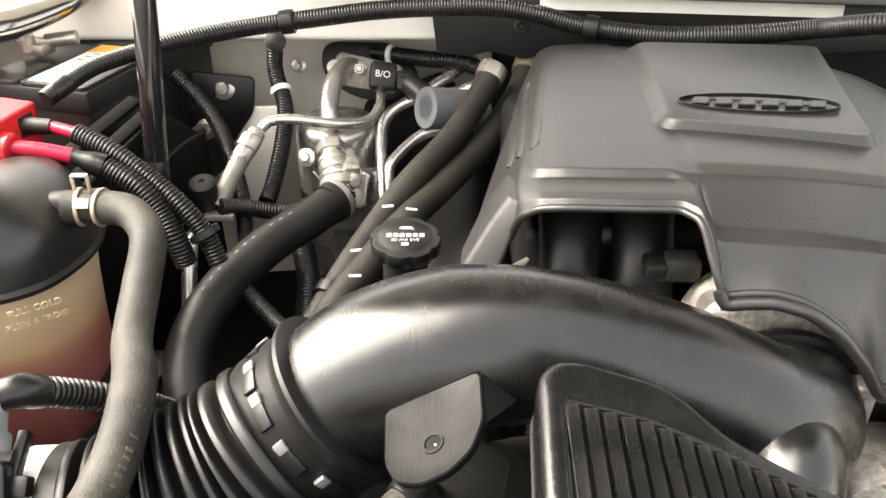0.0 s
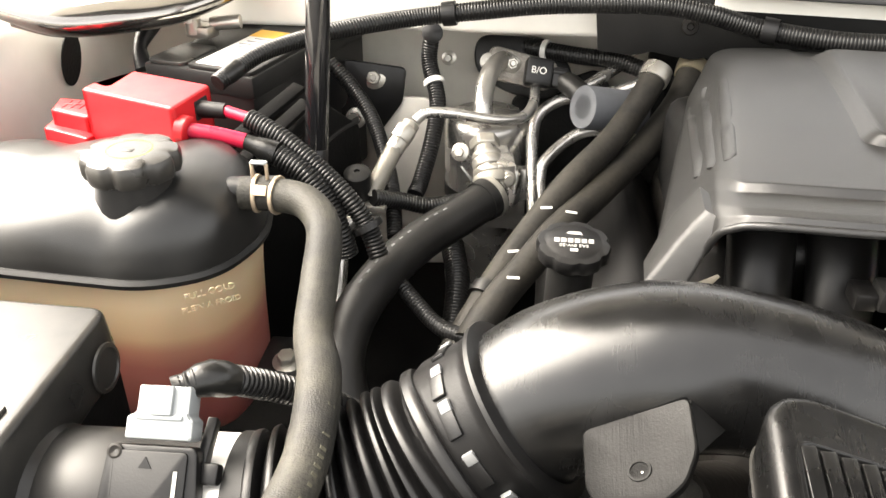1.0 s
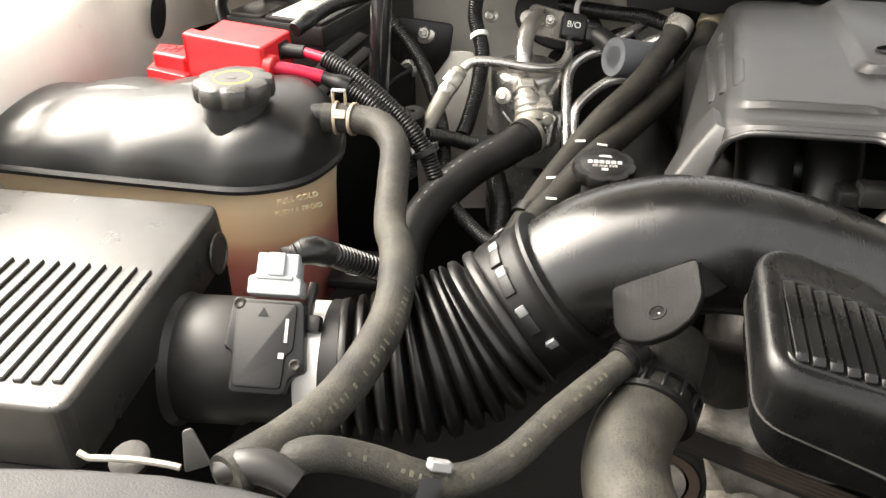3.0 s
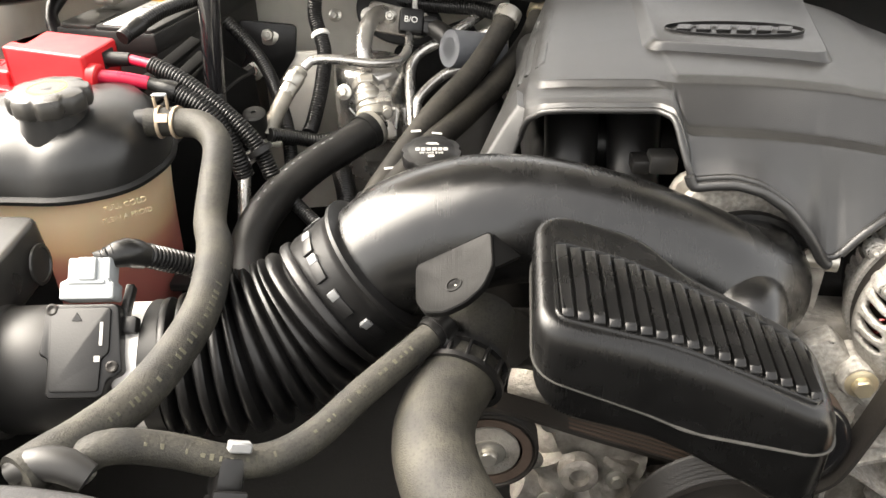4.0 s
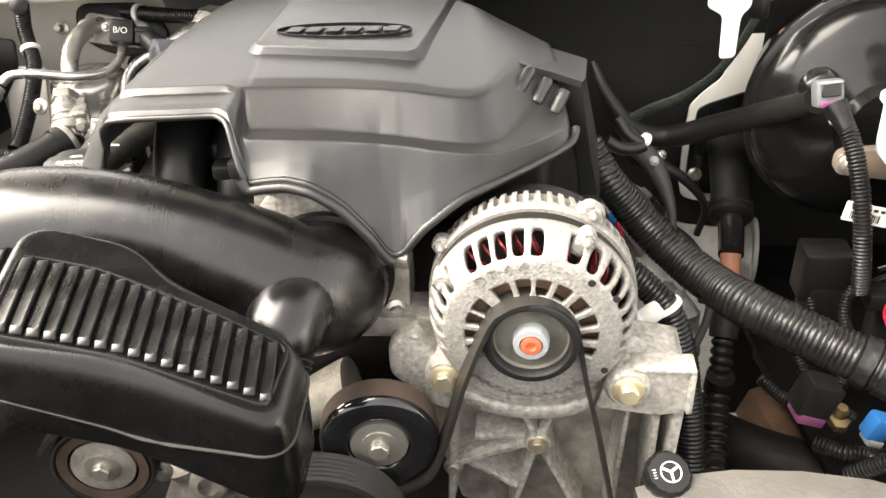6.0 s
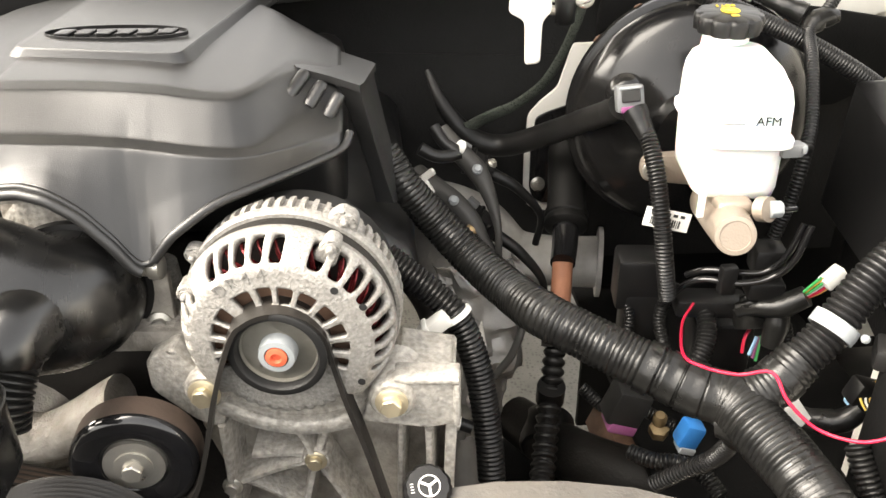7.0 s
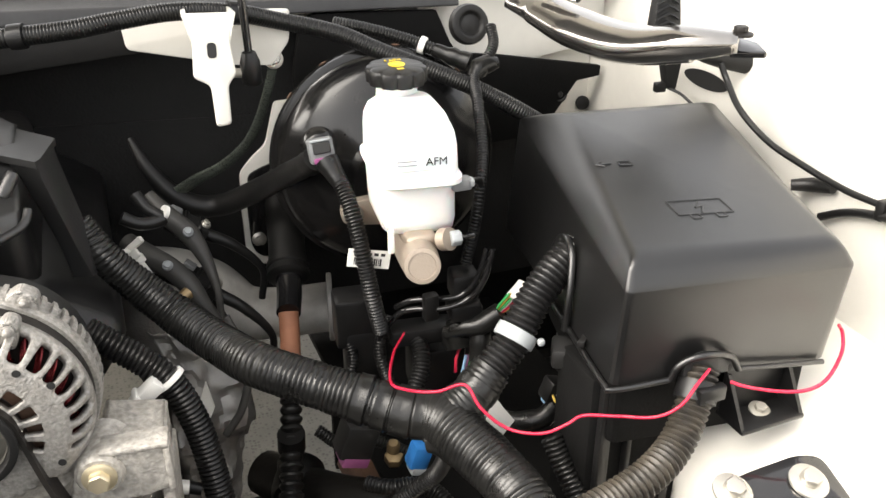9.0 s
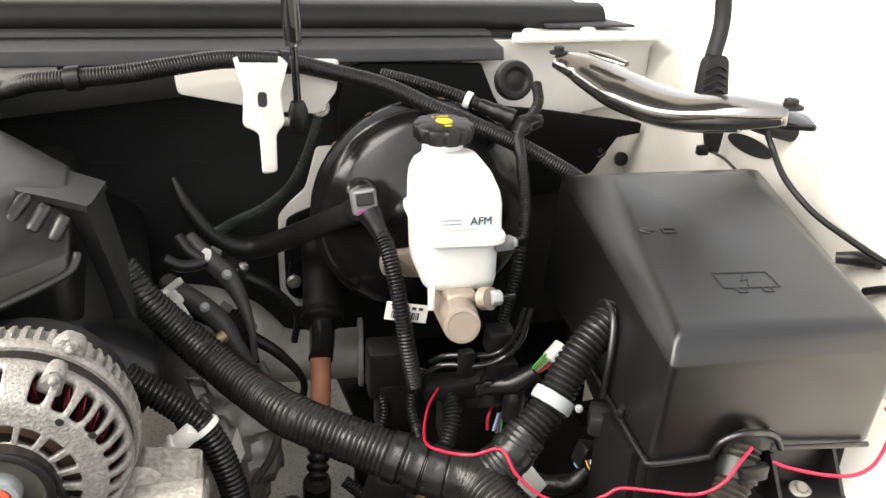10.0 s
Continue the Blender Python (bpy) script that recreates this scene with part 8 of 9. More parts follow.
    for x in (0.937, 0.999):
        gm = frame_matrix((x, 0.268, 0.989), (0, -1, 0), (0, 0, 1))
        part("bracket_gusset", prism([(0, 0), (0.031, 0), (0.028, 0.005), (0.005, 0.042), (0, 0.042)], -0.0018, 0.0018, gm), BLACK, f)
    part("bracket_back", box((0.066, 0.004, 0.052), Matrix.Translation((0.968, 0.2665, 1.015)), 0.001), BLACK, f)
    bolt(f, (0.969, 0.255, 0.991), (0, -0.25, 1), 0.0055, DULL, 1.7)
    part("latch", box((0.03, 0.03, 0.02), Matrix.Translation((0.843, 0.365, 1.014)) @ Matrix.Rotation(radians(-30), 4, "Z"), 0.004), MATTE, f)
    part("latch_tooth", box((0.02, 0.006, 0.006), Matrix.Translation((0.843, 0.341, 1.043)) @ Matrix.Rotation(radians(40), 4, "Z"), 0.001), BLACK, f)
    # sign moulded into the lid: a battery with a flash, and an arrow
    x = (PFR - PFL).normalized()
    y = (PBL - PFL).normalized()
    nrm = x.cross(y).normalized()
    s = frame_matrix((0.952, 0.346, 1.153), x, y)
    o = (PFL - s.translation).dot(nrm)
    s = Matrix.Translation(nrm * (o + 0.0004)) @ s
    sign = bmesh.new()
    for a, bb in (((-0.026, -0.011), (0.026, -0.011)), ((0.026, -0.011), (0.026, 0.013)), ((0.026, 0.013), (-0.026, 0.013)), ((-0.026, 0.013), (-0.026, -0.011)), ((-0.016, -0.011), (-0.016, -0.018)), ((-0.008, -0.011), (-0.008, -0.018)), ((-0.016, -0.018), (-0.008, -0.018)), ((0.016, -0.011), (0.016, -0.018)), ((0.008, -0.011), (0.008, -0.018)), ((0.016, -0.018), (0.008, -0.018)), ((0.003, 0.01), (-0.005, 0.0)), ((-0.005, 0.0), (0.003, 0.002)), ((0.003, 0.002), (-0.003, -0.009))):
        sweep([s @ Vector((*a, 0)), s @ Vector((*bb, 0))], 0.0007, 6, 0.01, bm=sign)
    part("moulded_sign", sign, FUSE, lid)
    s2 = Matrix.Translation(nrm * (o + 0.0004) * 0) @ frame_matrix(PFL * 0.38 + PBL * 0.5 + PFR * 0.07 + PBR * 0.05 + nrm * 0.0004, x, y)
    arrow = bmesh.new()
    for a, bb in (((-0.016, 0), (0.0, 0)), ((-0.016, 0), (-0.008, 0.005)), ((-0.016, 0), (-0.008, -0.005)), ((0.008, -0.004), (0.02, -0.004)), ((0.008, 0.004), (0.02, 0.004)), ((0.008, -0.004), (0.008, 0.004)), ((0.02, -0.004), (0.02, 0.004))):
        sweep([s2 @ Vector((*a, 0)), s2 @ Vector((*bb, 0))], 0.0007, 6, 0.01, bm=arrow)
    part("moulded_arrow", arrow, FUSE, lid)
    con = thing("fuse_box_conduit", nt, "dusty ribbed black conduit leaving the fuse box notch", "conduit")
    cp = [(0.907, 0.265, 1.046), (0.891, 0.251, 1.021), (0.867, 0.237, 0.999), (0.837, 0.226, 0.989), (0.807, 0.222, 0.981), (0.778, 0.219, 0.977)]
    part("conduit", sweep(cp, 0.0148, 20, pitch=0.0052, depth=0.0024), mat("dusty_ribbed_conduit", (0.014, 0.013, 0.012), 0.42, bump=0.1, scale=60, var=0.2, dust=0.7, dust_color=(0.09, 0.075, 0.055)), con)
    band(cp, 0.13, 0.0158, 0.016, BLACK, con, "clip")
    part("clip_tail", box((0.026, 0.008, 0.014), Matrix.Translation((0.9, 0.243, 1.036)), 0.002), BLACK, con)


fuse_box()


def harness():
    h = thing("engine_wiring_harness", (0.6, 0.45, 1.0), "thick taped black engine wiring harness branching by the fuse box", "wiring harness")
    p = [(0.456, 0.588, 1.117), (0.465, 0.582, 1.099), (0.475, 0.574, 1.081), (0.502, 0.565, 1.047), (0.53, 0.545, 1.021), (0.561, 0.505, 1.006), (0.592, 0.455, 1.005), (0.686, 0.388, 0.981), (0.717, 0.366, 0.975)]
    pb = [(0.717, 0.367, 0.977), (0.732, 0.334, 0.97), (0.744, 0.299, 0.963), (0.752, 0.267, 0.955), (0.752, 0.238, 0.946)]
    part("trunk", sweep(p[:-1] + pb, [0.0128, 0.014, 0.0158, 0.0178, 0.019, 0.02, 0.0206, 0.0214, 0.0236, 0.0246, 0.0234, 0.023, 0.0226], 24, pitch=0.0045, depth=0.0012, wobble=0.03, ragged=0.35), TAPE, h)
    pa = [(0.719, 0.365, 0.975), (0.747, 0.367, 0.99), (0.771, 0.374, 1.009), (0.794, 0.381, 1.028), (0.818, 0.392, 1.055), (0.843, 0.401, 1.077), (0.872, 0.409, 1.094)]
    part("branch", sweep(pa[:3], [0.0215, 0.0205, 0.0185], 20, pitch=0.005, depth=0.0012, wobble=0.05, ragged=0.4), TAPE, h)
    part("branch_loom", sweep(pa[2:], [0.0165, 0.0168, 0.0168, 0.0166, 0.0164], 20, pitch=0.0056, depth=0.0024), LOOM, h)
    rng = random.Random(11)
    for path, r0, spans in ((p[:-1] + pb, 0.0226, (0.6, 0.64, 0.67, 0.705, 0.73, 0.76, 0.8, 0.835, 0.87, 0.9)), (pa, 0.0198, (0.06, 0.13, 0.2))):
        c = spline(path, 0.002)[0]
        for k in spans:
            i = int(k * len(c))
            n_ = rng.randint(5, 9)
            grow = r0 + rng.uniform(-0.0002, 0.0005)
            part("tape_wrap", sweep([Vector(v) for v in c[i:i + n_:2]], grow, 26, 0.002, wobble=0.06), TAPE, h, "glossy turn of black tape")
    fork = Vector(p[-1])
    part("tape_knot", sweep([fork + Vector((-0.012, -0.004, -0.012)), fork + Vector((0.004, -0.012, -0.008)), fork + Vector((0.02, -0.012, 0.004))], [0.014, 0.02, 0.014], 24, 0.003, wobble=0.16), TAPE, h, "crumpled tape at the fork")
    band(pa, 0.5, 0.018, 0.012, CONN, h, "cable_strap", "pale grey strap")
    part("strap_lock", box((0.007, 0.007, 0.007), Matrix.Translation((0.814, 0.364, 1.033)), 0.003), CONN, h)
    stub = [(0.726, 0.356, 0.964), (0.73, 0.372, 0.931), (0.724, 0.39, 0.892), (0.706, 0.406, 0.863), (0.688, 0.421, 0.834)]
    part("stub", sweep(stub[:2], [0.013, 0.01], 14), TAPE, h)
    part("stub_loom", sweep(stub[1:], 0.0085, 14, pitch=0.004, depth=0.0016), LOOM, h)
    s = thing("wiring_loom", (0.5, 0.46, 1.0), "ribbed black loom beside the alternator with a white tie", "wiring loom", "wiring looms")
    sp = [(0.449, 0.489, 1.061), (0.468, 0.48, 1.047), (0.49, 0.472, 1.029), (0.509, 0.462, 1.008), (0.522, 0.452, 0.972), (0.528, 0.443, 0.938), (0.532, 0.43, 0.897), (0.533, 0.417, 0.862)]
    part("loom", sweep(sp, 0.0128, 18, pitch=0.0044, depth=0.002), LOOM, s)
    band(sp, 0.34, 0.0136, 0.005, WHITE, s, "tie")
    b2 = thing("wiring_loom", (0.72, 0.6, 1.05), "black loom from the booster connector hanging down", "wiring loom", "wiring looms")
    bp = [(0.695, 0.609, 1.133), (0.704, 0.587, 1.112), (0.708, 0.564, 1.084), (0.71, 0.543, 1.048), (0.714, 0.532, 1.008), (0.721, 0.531, 0.969)]
    part("loom", sweep(bp, 0.0088, 14, pitch=0.0036, depth=0.0016), LOOM, b2)
    part("tape", sweep(bp[:2], [0.011, 0.009], 12, wobble=0.3), TAPE, b2)
    con = thing("booster_connector", (0.694, 0.624, 1.138), "grey plug with magenta clip on the booster valve", "connector")
    cm = frame_matrix((0.694, 0.625, 1.139), (1, -0.1, 0.1), (0.05, 0.3, 1))
    part("housing", box((0.026, 0.026, 0.02), cm, 0.003), GREYC, con)
    part("face", box((0.018, 0.012, 0.003), cm, 0.001, 1, None, (0, 0.003, 0.011)), INK_HOLE, con)
    part("face_frame", box((0.021, 0.003, 0.004), cm, 0.001, 1, None, (0, 0.0105, 0.011)), CONN, con)
    part("clip", box((0.02, 0.006, 0.006), cm, 0.001, 1, None, (0, -0.01, 0.01)), PINK, con)
    for k, w in enumerate((LABEL, YELLOW, LABEL)):
        part("wire", sweep([cm @ Vector((-0.005 + 0.005 * k, -0.01, 0.012)), cm @ Vector((-0.003 + 0.004 * k, -0.02, 0.01)), cm @ Vector((0.002 + 0.002 * k, -0.03, 0.004))], 0.0011, 6), w, con)
    v = thing("vacuum_hose", (0.62, 0.73, 1.07), "fat black rubber vacuum hose to the brake booster", "hose")
    part("rubber", sweep([(0.692, 0.642, 1.125), (0.689, 0.668, 1.109), (0.676, 0.72, 1.079), (0.656, 0.785, 1.04), (0.615, 0.835, 1.005), (0.581, 0.845, 1.006), (0.555, 0.85, 1.025), (0.533, 0.865, 1.057), (0.519, 0.885, 1.09)], [0.0125, 0.0128, 0.0135, 0.014, 0.0142, 0.0142, 0.0125, 0.009, 0.004], 20, 0.008), RUBBER, v)
    part("sleeve_end", sweep([(0.6925, 0.64, 1.126), (0.6895, 0.664, 1.111)], 0.014, 20), RUBBER, v)
    st = thing("ground_strap", (0.64, 0.82, 1.1), "flat braided grey ground strap from the cowl bolt", "strap")
    part("braid", sweep([(0.685, 0.785, 1.194), (0.68, 0.785, 1.173), (0.668, 0.8, 1.129), (0.652, 0.82, 1.089), (0.623, 0.836, 1.058), (0.589, 0.842, 1.041), (0.562, 0.842, 1.028)], [0.0054, 0.0054, 0.0058, 0.0064, 0.0078, 0.009, 0.009], 14, 0.006, flat=0.28, up=(0, 1, 0)), STRAP, st)
    bolt(st, (0.685, 0.782, 1.197), (0, -1, 0.4), 0.0075, STEEL, 1.5, 0.006)
    red = thing("red_wire", (0.8, 0.35, 1.0), "thin bright red added wire looping to the fuse box", "wire", "red wires")
    part("wire", sweep([(0.74, 0.513, 0.972), (0.716, 0.477, 0.977), (0.686, 0.4, 1.003), (0.692, 0.375, 1.009), (0.71, 0.353, 1.017), (0.732, 0.344, 1.024), (0.739, 0.327, 1.01), (0.757, 0.311, 0.995), (0.778, 0.292, 0.998), (0.796, 0.284, 1.008), (0.807, 0.28, 1.016), (0.828, 0.265, 1.02), (0.851, 0.246, 1.026), (0.868, 0.239, 1.037), (0.886, 0.244, 1.049), (0.903, 0.252, 1.053)], 0.0014, 10, 0.004), REDWIRE, red)
    red2 = thing("red_wire", (0.98, 0.24, 1.04), "thin bright red wire under the fuse box lid", "wire", "red wires")
    part("wire", sweep([(0.918, 0.243, 1.043), (0.926, 0.234, 1.042), (0.944, 0.217, 1.044), (0.961, 0.206, 1.048), (0.977, 0.204, 1.056), (0.998, 0.214, 1.068), (1.009, 0.226, 1.076), (1.023, 0.242, 1.071)], 0.0015, 10, 0.004), REDWIRE, red2)
    c2 = thing("wiring_loom", (0.84, 0.33, 0.9), "ribbed black loom dropping below the harness", "wiring loom", "wiring looms")
    part("loom", sweep([(0.822, 0.349, 0.937), (0.824, 0.335, 0.923), (0.827, 0.319, 0.908), (0.829, 0.304, 0.894), (0.828, 0.291, 0.879)], 0.0105, 14, pitch=0.0045, depth=0.002), LOOM, c2)
    up = thing("wiring_loom", (0.9, 0.7, 1.15), "slim black loom from the firewall grommet to the reservoir plug", "wiring loom", "wiring looms")
    part("loom", sweep([(0.926, 0.712, 1.229), (0.92, 0.692, 1.211), (0.901, 0.678, 1.194), (0.884, 0.664, 1.184), (0.868, 0.62, 1.171), (0.8514, 0.57, 1.133), (0.8349, 0.54, 1.105), (0.8253, 0.53, 1.071), (0.816, 0.53, 1.03)], 0.0064, 14, pitch=0.0036, depth=0.0014), LOOM, up)
    part("plug_lead", sweep([(0.8, 0.484, 1.142), (0.818, 0.505, 1.132), (0.836, 0.54, 1.11)], 0.003, 10), LOOM, up)
    part("tape_knot", sweep([(0.919, 0.678, 1.195), (0.898, 0.678, 1.192), (0.882, 0.667, 1.182)], [0.006, 0.012, 0.008], 12, wobble=0.4), TAPE, up)
    part("green_wire", sweep([(0.914, 0.687, 1.21), (0.906, 0.681, 1.202), (0.897, 0.677, 1.199)], 0.0012, 6), GREEN, up)
    sec = thing("wiring_loom", (0.85, 0.72, 1.2), "second black loom with a white tie under the cowl", "wiring loom", "wiring looms")
    sp2 = [(0.756, 0.774, 1.234), (0.79, 0.753, 1.228), (0.828, 0.728, 1.218), (0.855, 0.709, 1.208), (0.887, 0.685, 1.196)]
    part("loom", sweep(sp2, 0.0075, 14, pitch=0.0036, depth=0.0015), LOOM, sec)
    band(sp2, 0.66, 0.0088, 0.007, WHITE, sec, "tie")
    part("tape", sweep(sp2[3:], [0.008, 0.01], 12, wobble=0.4), TAPE, sec)


harness()


def steering_and_plugs():
    s = thing("steering_shaft", (0.66, 0.72, 0.9), "steering shaft with black boot and rust-brown section", "steering shaft")
    q = [(0.699, 0.865, 0.98), (0.684, 0.8, 0.952), (0.676, 0.765, 0.931), (0.669, 0.735, 0.916), (0.66, 0.705, 0.907), (0.655, 0.685, 0.882), (0.649, 0.665, 0.855), (0.642, 0.645, 0.829), (0.631, 0.61, 0.791), (0.616, 0.56, 0.751), (0.604, 0.52, 0.734)]
    part("boot", sweep(q[:3], [0.0265, 0.0235, 0.025], 26), RUBBER, s)
    part("boot_ring", lathe([(0.0235, -0.012), (0.027, -0.01), (0.027, -0.004), (0.0248, -0.002), (0.027, 0.002), (0.027, 0.008), (0.022, 0.012)], Vector(q[2]), Vector(q[3]) - Vector(q[1]), 28), RUBBER, s)
    part("collar", sweep(q[2:5], [0.0165, 0.0158, 0.015], 22), GLOSS, s)
    part("rusty_shaft", sweep(q[4:7], 0.0122, 20), TERRA, s, "rust-brown bare shaft")
    part("ribbed_boot", sweep(q[7:], [0.0135, 0.014, 0.0145, 0.0145], 18, pitch=0.011, depth=0.004), RUBBER, s)
    part("yoke", sweep([q[6], q[7]], [0.0185, 0.0165], 18), DARKMETAL, s)
    part("clip", sweep([Vector(q[8]) + Vector((0, -0.002, 0.012)), Vector(q[8]) - Vector((0, -0.002, 0.012))], 0.0165, 18), BLACK, s)
    pl = thing("firewall_plate", (0.651, 0.845, 1.02), "black gasket plate with plated nuts on the white firewall", "plate")
    m = frame_matrix((0.674, 0.807, 1.047), (1, -0.13, 0), (0, 0.05, 1))
    edge = [(0.698, 0.870, 1.120), (0.731, 0.870, 1.120), (0.733, 0.870, 1.068), (0.714, 0.870, 0.995), (0.691, 0.870, 0.887), (0.663, 0.870, 0.892), (0.648, 0.870, 0.899), (0.642, 0.870, 0.922), (0.642, 0.870, 0.979), (0.645, 0.870, 1.030), (0.660, 0.870, 1.047), (0.682, 0.870, 1.065)]
    part("white_edge", prism(round_poly([(p[0], p[2]) for p in edge], 0.006), -0.006, 0.0, frame_matrix((0, 0.87, 0), (1, 0, 0), (0, 0, 1)), 0.002), PAINT, pl, "off-white painted edge round the gasket")
    inner = [(0.654, 0.866, 1.027), (0.668, 0.866, 1.034), (0.714, 0.866, 1.048), (0.702, 0.866, 0.901), (0.664, 0.866, 0.906), (0.654, 0.866, 0.914), (0.649, 0.866, 0.928), (0.649, 0.866, 0.980)]
    part("plate", prism(round_poly([(p[0], p[2]) for p in inner], 0.006), 0.001, 0.005, frame_matrix((0, 0.87, 0), (1, 0, 0), (0, 0, 1)), 0.001), GLOSS, pl)
    for px in ((0.660, 0.864, 0.934), (0.660, 0.864, 1.003)):
        bolt(pl, px, (0, -1, 0.2), 0.0065, STEEL, 1.5, 0.008)
    # ignition wires and injector plug by the valve cover
    for k, (pts, r) in enumerate((([(0.525, 0.763, 1.062), (0.543, 0.742, 1.04), (0.561, 0.726, 1.022), (0.573, 0.706, 0.997), (0.579, 0.688, 0.968), (0.579, 0.681, 0.935)], [0.007, 0.0115, 0.012, 0.008, 0.0042, 0.0042]), ([(0.494, 0.759, 1.009), (0.513, 0.733, 1), (0.533, 0.714, 0.991), (0.55, 0.697, 0.974), (0.564, 0.683, 0.948), (0.581, 0.674, 0.923)], [0.012, 0.014, 0.0125, 0.012, 0.009, 0.0042]), ([(0.574, 0.591, 0.987), (0.589, 0.571, 0.94), (0.575, 0.553, 0.899), (0.554, 0.548, 0.872)], [0.0042] * 4))):
        w = thing("ignition_wire", pts[0], "grey-black ignition wire with a moulded boot", "wire", "ignition wires")
        part("lead", sweep(pts, r, 14), BOOT, w)
        if k < 2:
            bolt(w, Vector(pts[2]) + Vector((-0.002, -0.01, 0.008)), (0, -0.7, 0.7), 0.0045, CONN, 1.3)
    inj = thing("injector_plug", (0.495, 0.596, 1.069), "cream plug with a blue tip beside the harness", "connector")
    ia, ib = Vector((0.489, 0.708, 1.022)), Vector((0.508, 0.684, 0.989))
    m = frame_matrix((ia + ib) / 2, ib - ia, (0, 1, 0.6))
    part("body", box((0.05, 0.022, 0.014), m, 0.003), LABEL, inj)
    part("collar", box((0.012, 0.028, 0.018), m, 0.003, 2, None, (-0.008, 0, 0)), WHITE, inj)
    part("prong", box((0.008, 0.006, 0.026), m, 0.002, 2, None, (-0.022, 0.004, 0.014)), LABEL, inj)
    part("prong", box((0.01, 0.005, 0.018), m, 0.002, 2, None, (-0.012, -0.006, 0.012)), LABEL, inj)
    part("tip", box((0.012, 0.018, 0.012), m, 0.002, 2, None, (0.031, 0, 0)), BLUE, inj)
    part("wire", sweep([m @ Vector((0.034, -0.004, 0.002)), m @ Vector((0.045, -0.006, 0.0)), m @ Vector((0.056, -0.002, -0.006))], 0.0022, 8), REDWIRE, inj)
    cl = thing("hose_tie", (0.536, 0.679, 1.074), "small white tie on a vacuum line", "cable tie")
    part("ring", lathe([(0.006, -0.002), (0.0075, -0.002), (0.0075, 0.002), (0.006, 0.002)], (0.536, 0.679, 1.074), (1, 0.3, -0.6), 18), WHITE, cl)
    br = thing("brass_fitting", (0.535, 0.617, 1.005), "small aged brass fitting on the cylinder head", "fitting")
    part("stem", sweep([(0.532, 0.646, 0.984), (0.545, 0.655, 0.987)], [0.0055, 0.0075], 10), BRASS, br)
    vl = thing("vacuum_line", (0.508, 0.689, 1.092), "thin black vacuum line behind the engine cover", "hose")
    part("line", sweep([(0.51, 0.699, 1.09), (0.52, 0.687, 1.076), (0.534, 0.677, 1.068), (0.511, 0.674, 1.067), (0.493, 0.675, 1.077)], 0.0068, 12), LOOM, vl)
    pu = thing("alternator_side_plug", (0.501, 0.445, 0.91), "cream sensor plug beside the alternator bracket", "connector")
    part("body", sweep([(0.491, 0.444, 0.913), (0.507, 0.442, 0.909)], 0.0065, 14), LABEL, pu)
    part("socket", sweep([(0.507, 0.442, 0.909), (0.518, 0.438, 0.906)], 0.0058, 14), BLACK, pu)
    # connectors under the harness
    for at, size, mats, lab in (((0.676, 0.487, 0.877), (0.036, 0.03, 0.04), (MATTE, PINK), "black sensor plug with a magenta clip"), ((0.739, 0.473, 0.844), (0.022, 0.02, 0.028), (BLUE, CONN), "blue plug with a white base"), ((0.861, 0.407, 0.939), (0.03, 0.02, 0.024), (BLACK, SKYBLUE), "black plug with loose coloured wires")):
        k = thing("connector", at, lab, "connector", "loose connectors")
        m = Matrix.Translation(at) @ Matrix.Rotation(radians(20), 4, "Y")
        part("body", box(size, m, 0.004), mats[0], k)
        part("lower_clip", box((size[0] * 0.8, size[1] * 0.9, size[2] * 0.3), m, 0.002, 2, None, (0.002, -0.002, -size[2] * 0.55)), mats[1], k)
    f = thing("brass_fitting", (0.725, 0.518, 0.817), "aged brass brake fitting on the frame", "fitting")
    part("hex", prism([(0.011 * math.cos(k * math.pi / 3), 0.011 * math.sin(k * math.pi / 3)) for k in range(6)], 0, 0.012, axis_matrix((0.725, 0.514, 0.808), (-0.1, -0.3, 1)), 0.001), BRASS, f)
    part("stem", lathe([(0.0075, 0), (0.0075, 0.014), (0.005, 0.018)], (0.726, 0.518, 0.817), (-0.1, -0.3, 1), 16), BRASS, f)
    ww = thing("loose_wires", (0.847, 0.484, 1.001), "bundle of coloured wires ending in a cream plug", "wires")
    part("plug", box((0.022, 0.014, 0.012), frame_matrix((0.857, 0.487, 1.009), (0.8, 0.2, 0.6), (0, 1, 0)), 0.002), LABEL, ww)
    for k, w in enumerate((GREEN, ORANGE, GREEN, LABEL, REDWIRE, OCHRE)):
        o = Vector((0.0028 * (k - 2.5), 0.001 * (k % 2), -0.0015 * (k - 2.5)))
        part("wire", sweep([Vector((0.852, 0.485, 1.007)) + o, Vector((0.843, 0.486, 0.997)) + o, Vector((0.835, 0.492, 0.985)) + o * 0.5], 0.0013, 6), w, ww)
    part("tape", sweep([(0.838, 0.49, 0.988), (0.819, 0.498, 0.972), (0.804, 0.507, 0.967), (0.79, 0.519, 0.956)], [0.009, 0.011, 0.01, 0.009], 12, wobble=0.3), TAPE, ww)
    w2 = thing("loose_wires", (0.8, 0.509, 0.923), "short red and blue wires out of black tape", "wires")
    for k, w in enumerate((REDWIRE, SKYBLUE, PINK, GREEN)):
        part("wire", sweep([(0.795, 0.506, 0.913), (0.798, 0.512, 0.926), (0.806, 0.519, 0.934)] if k == 0 else [Vector((0.798, 0.505, 0.915)) + Vector((0.004 * k, 0, -0.004 * k)), Vector((0.807, 0.51, 0.929)) + Vector((0.002 * k, 0, 0))], 0.0018, 6), w, w2)
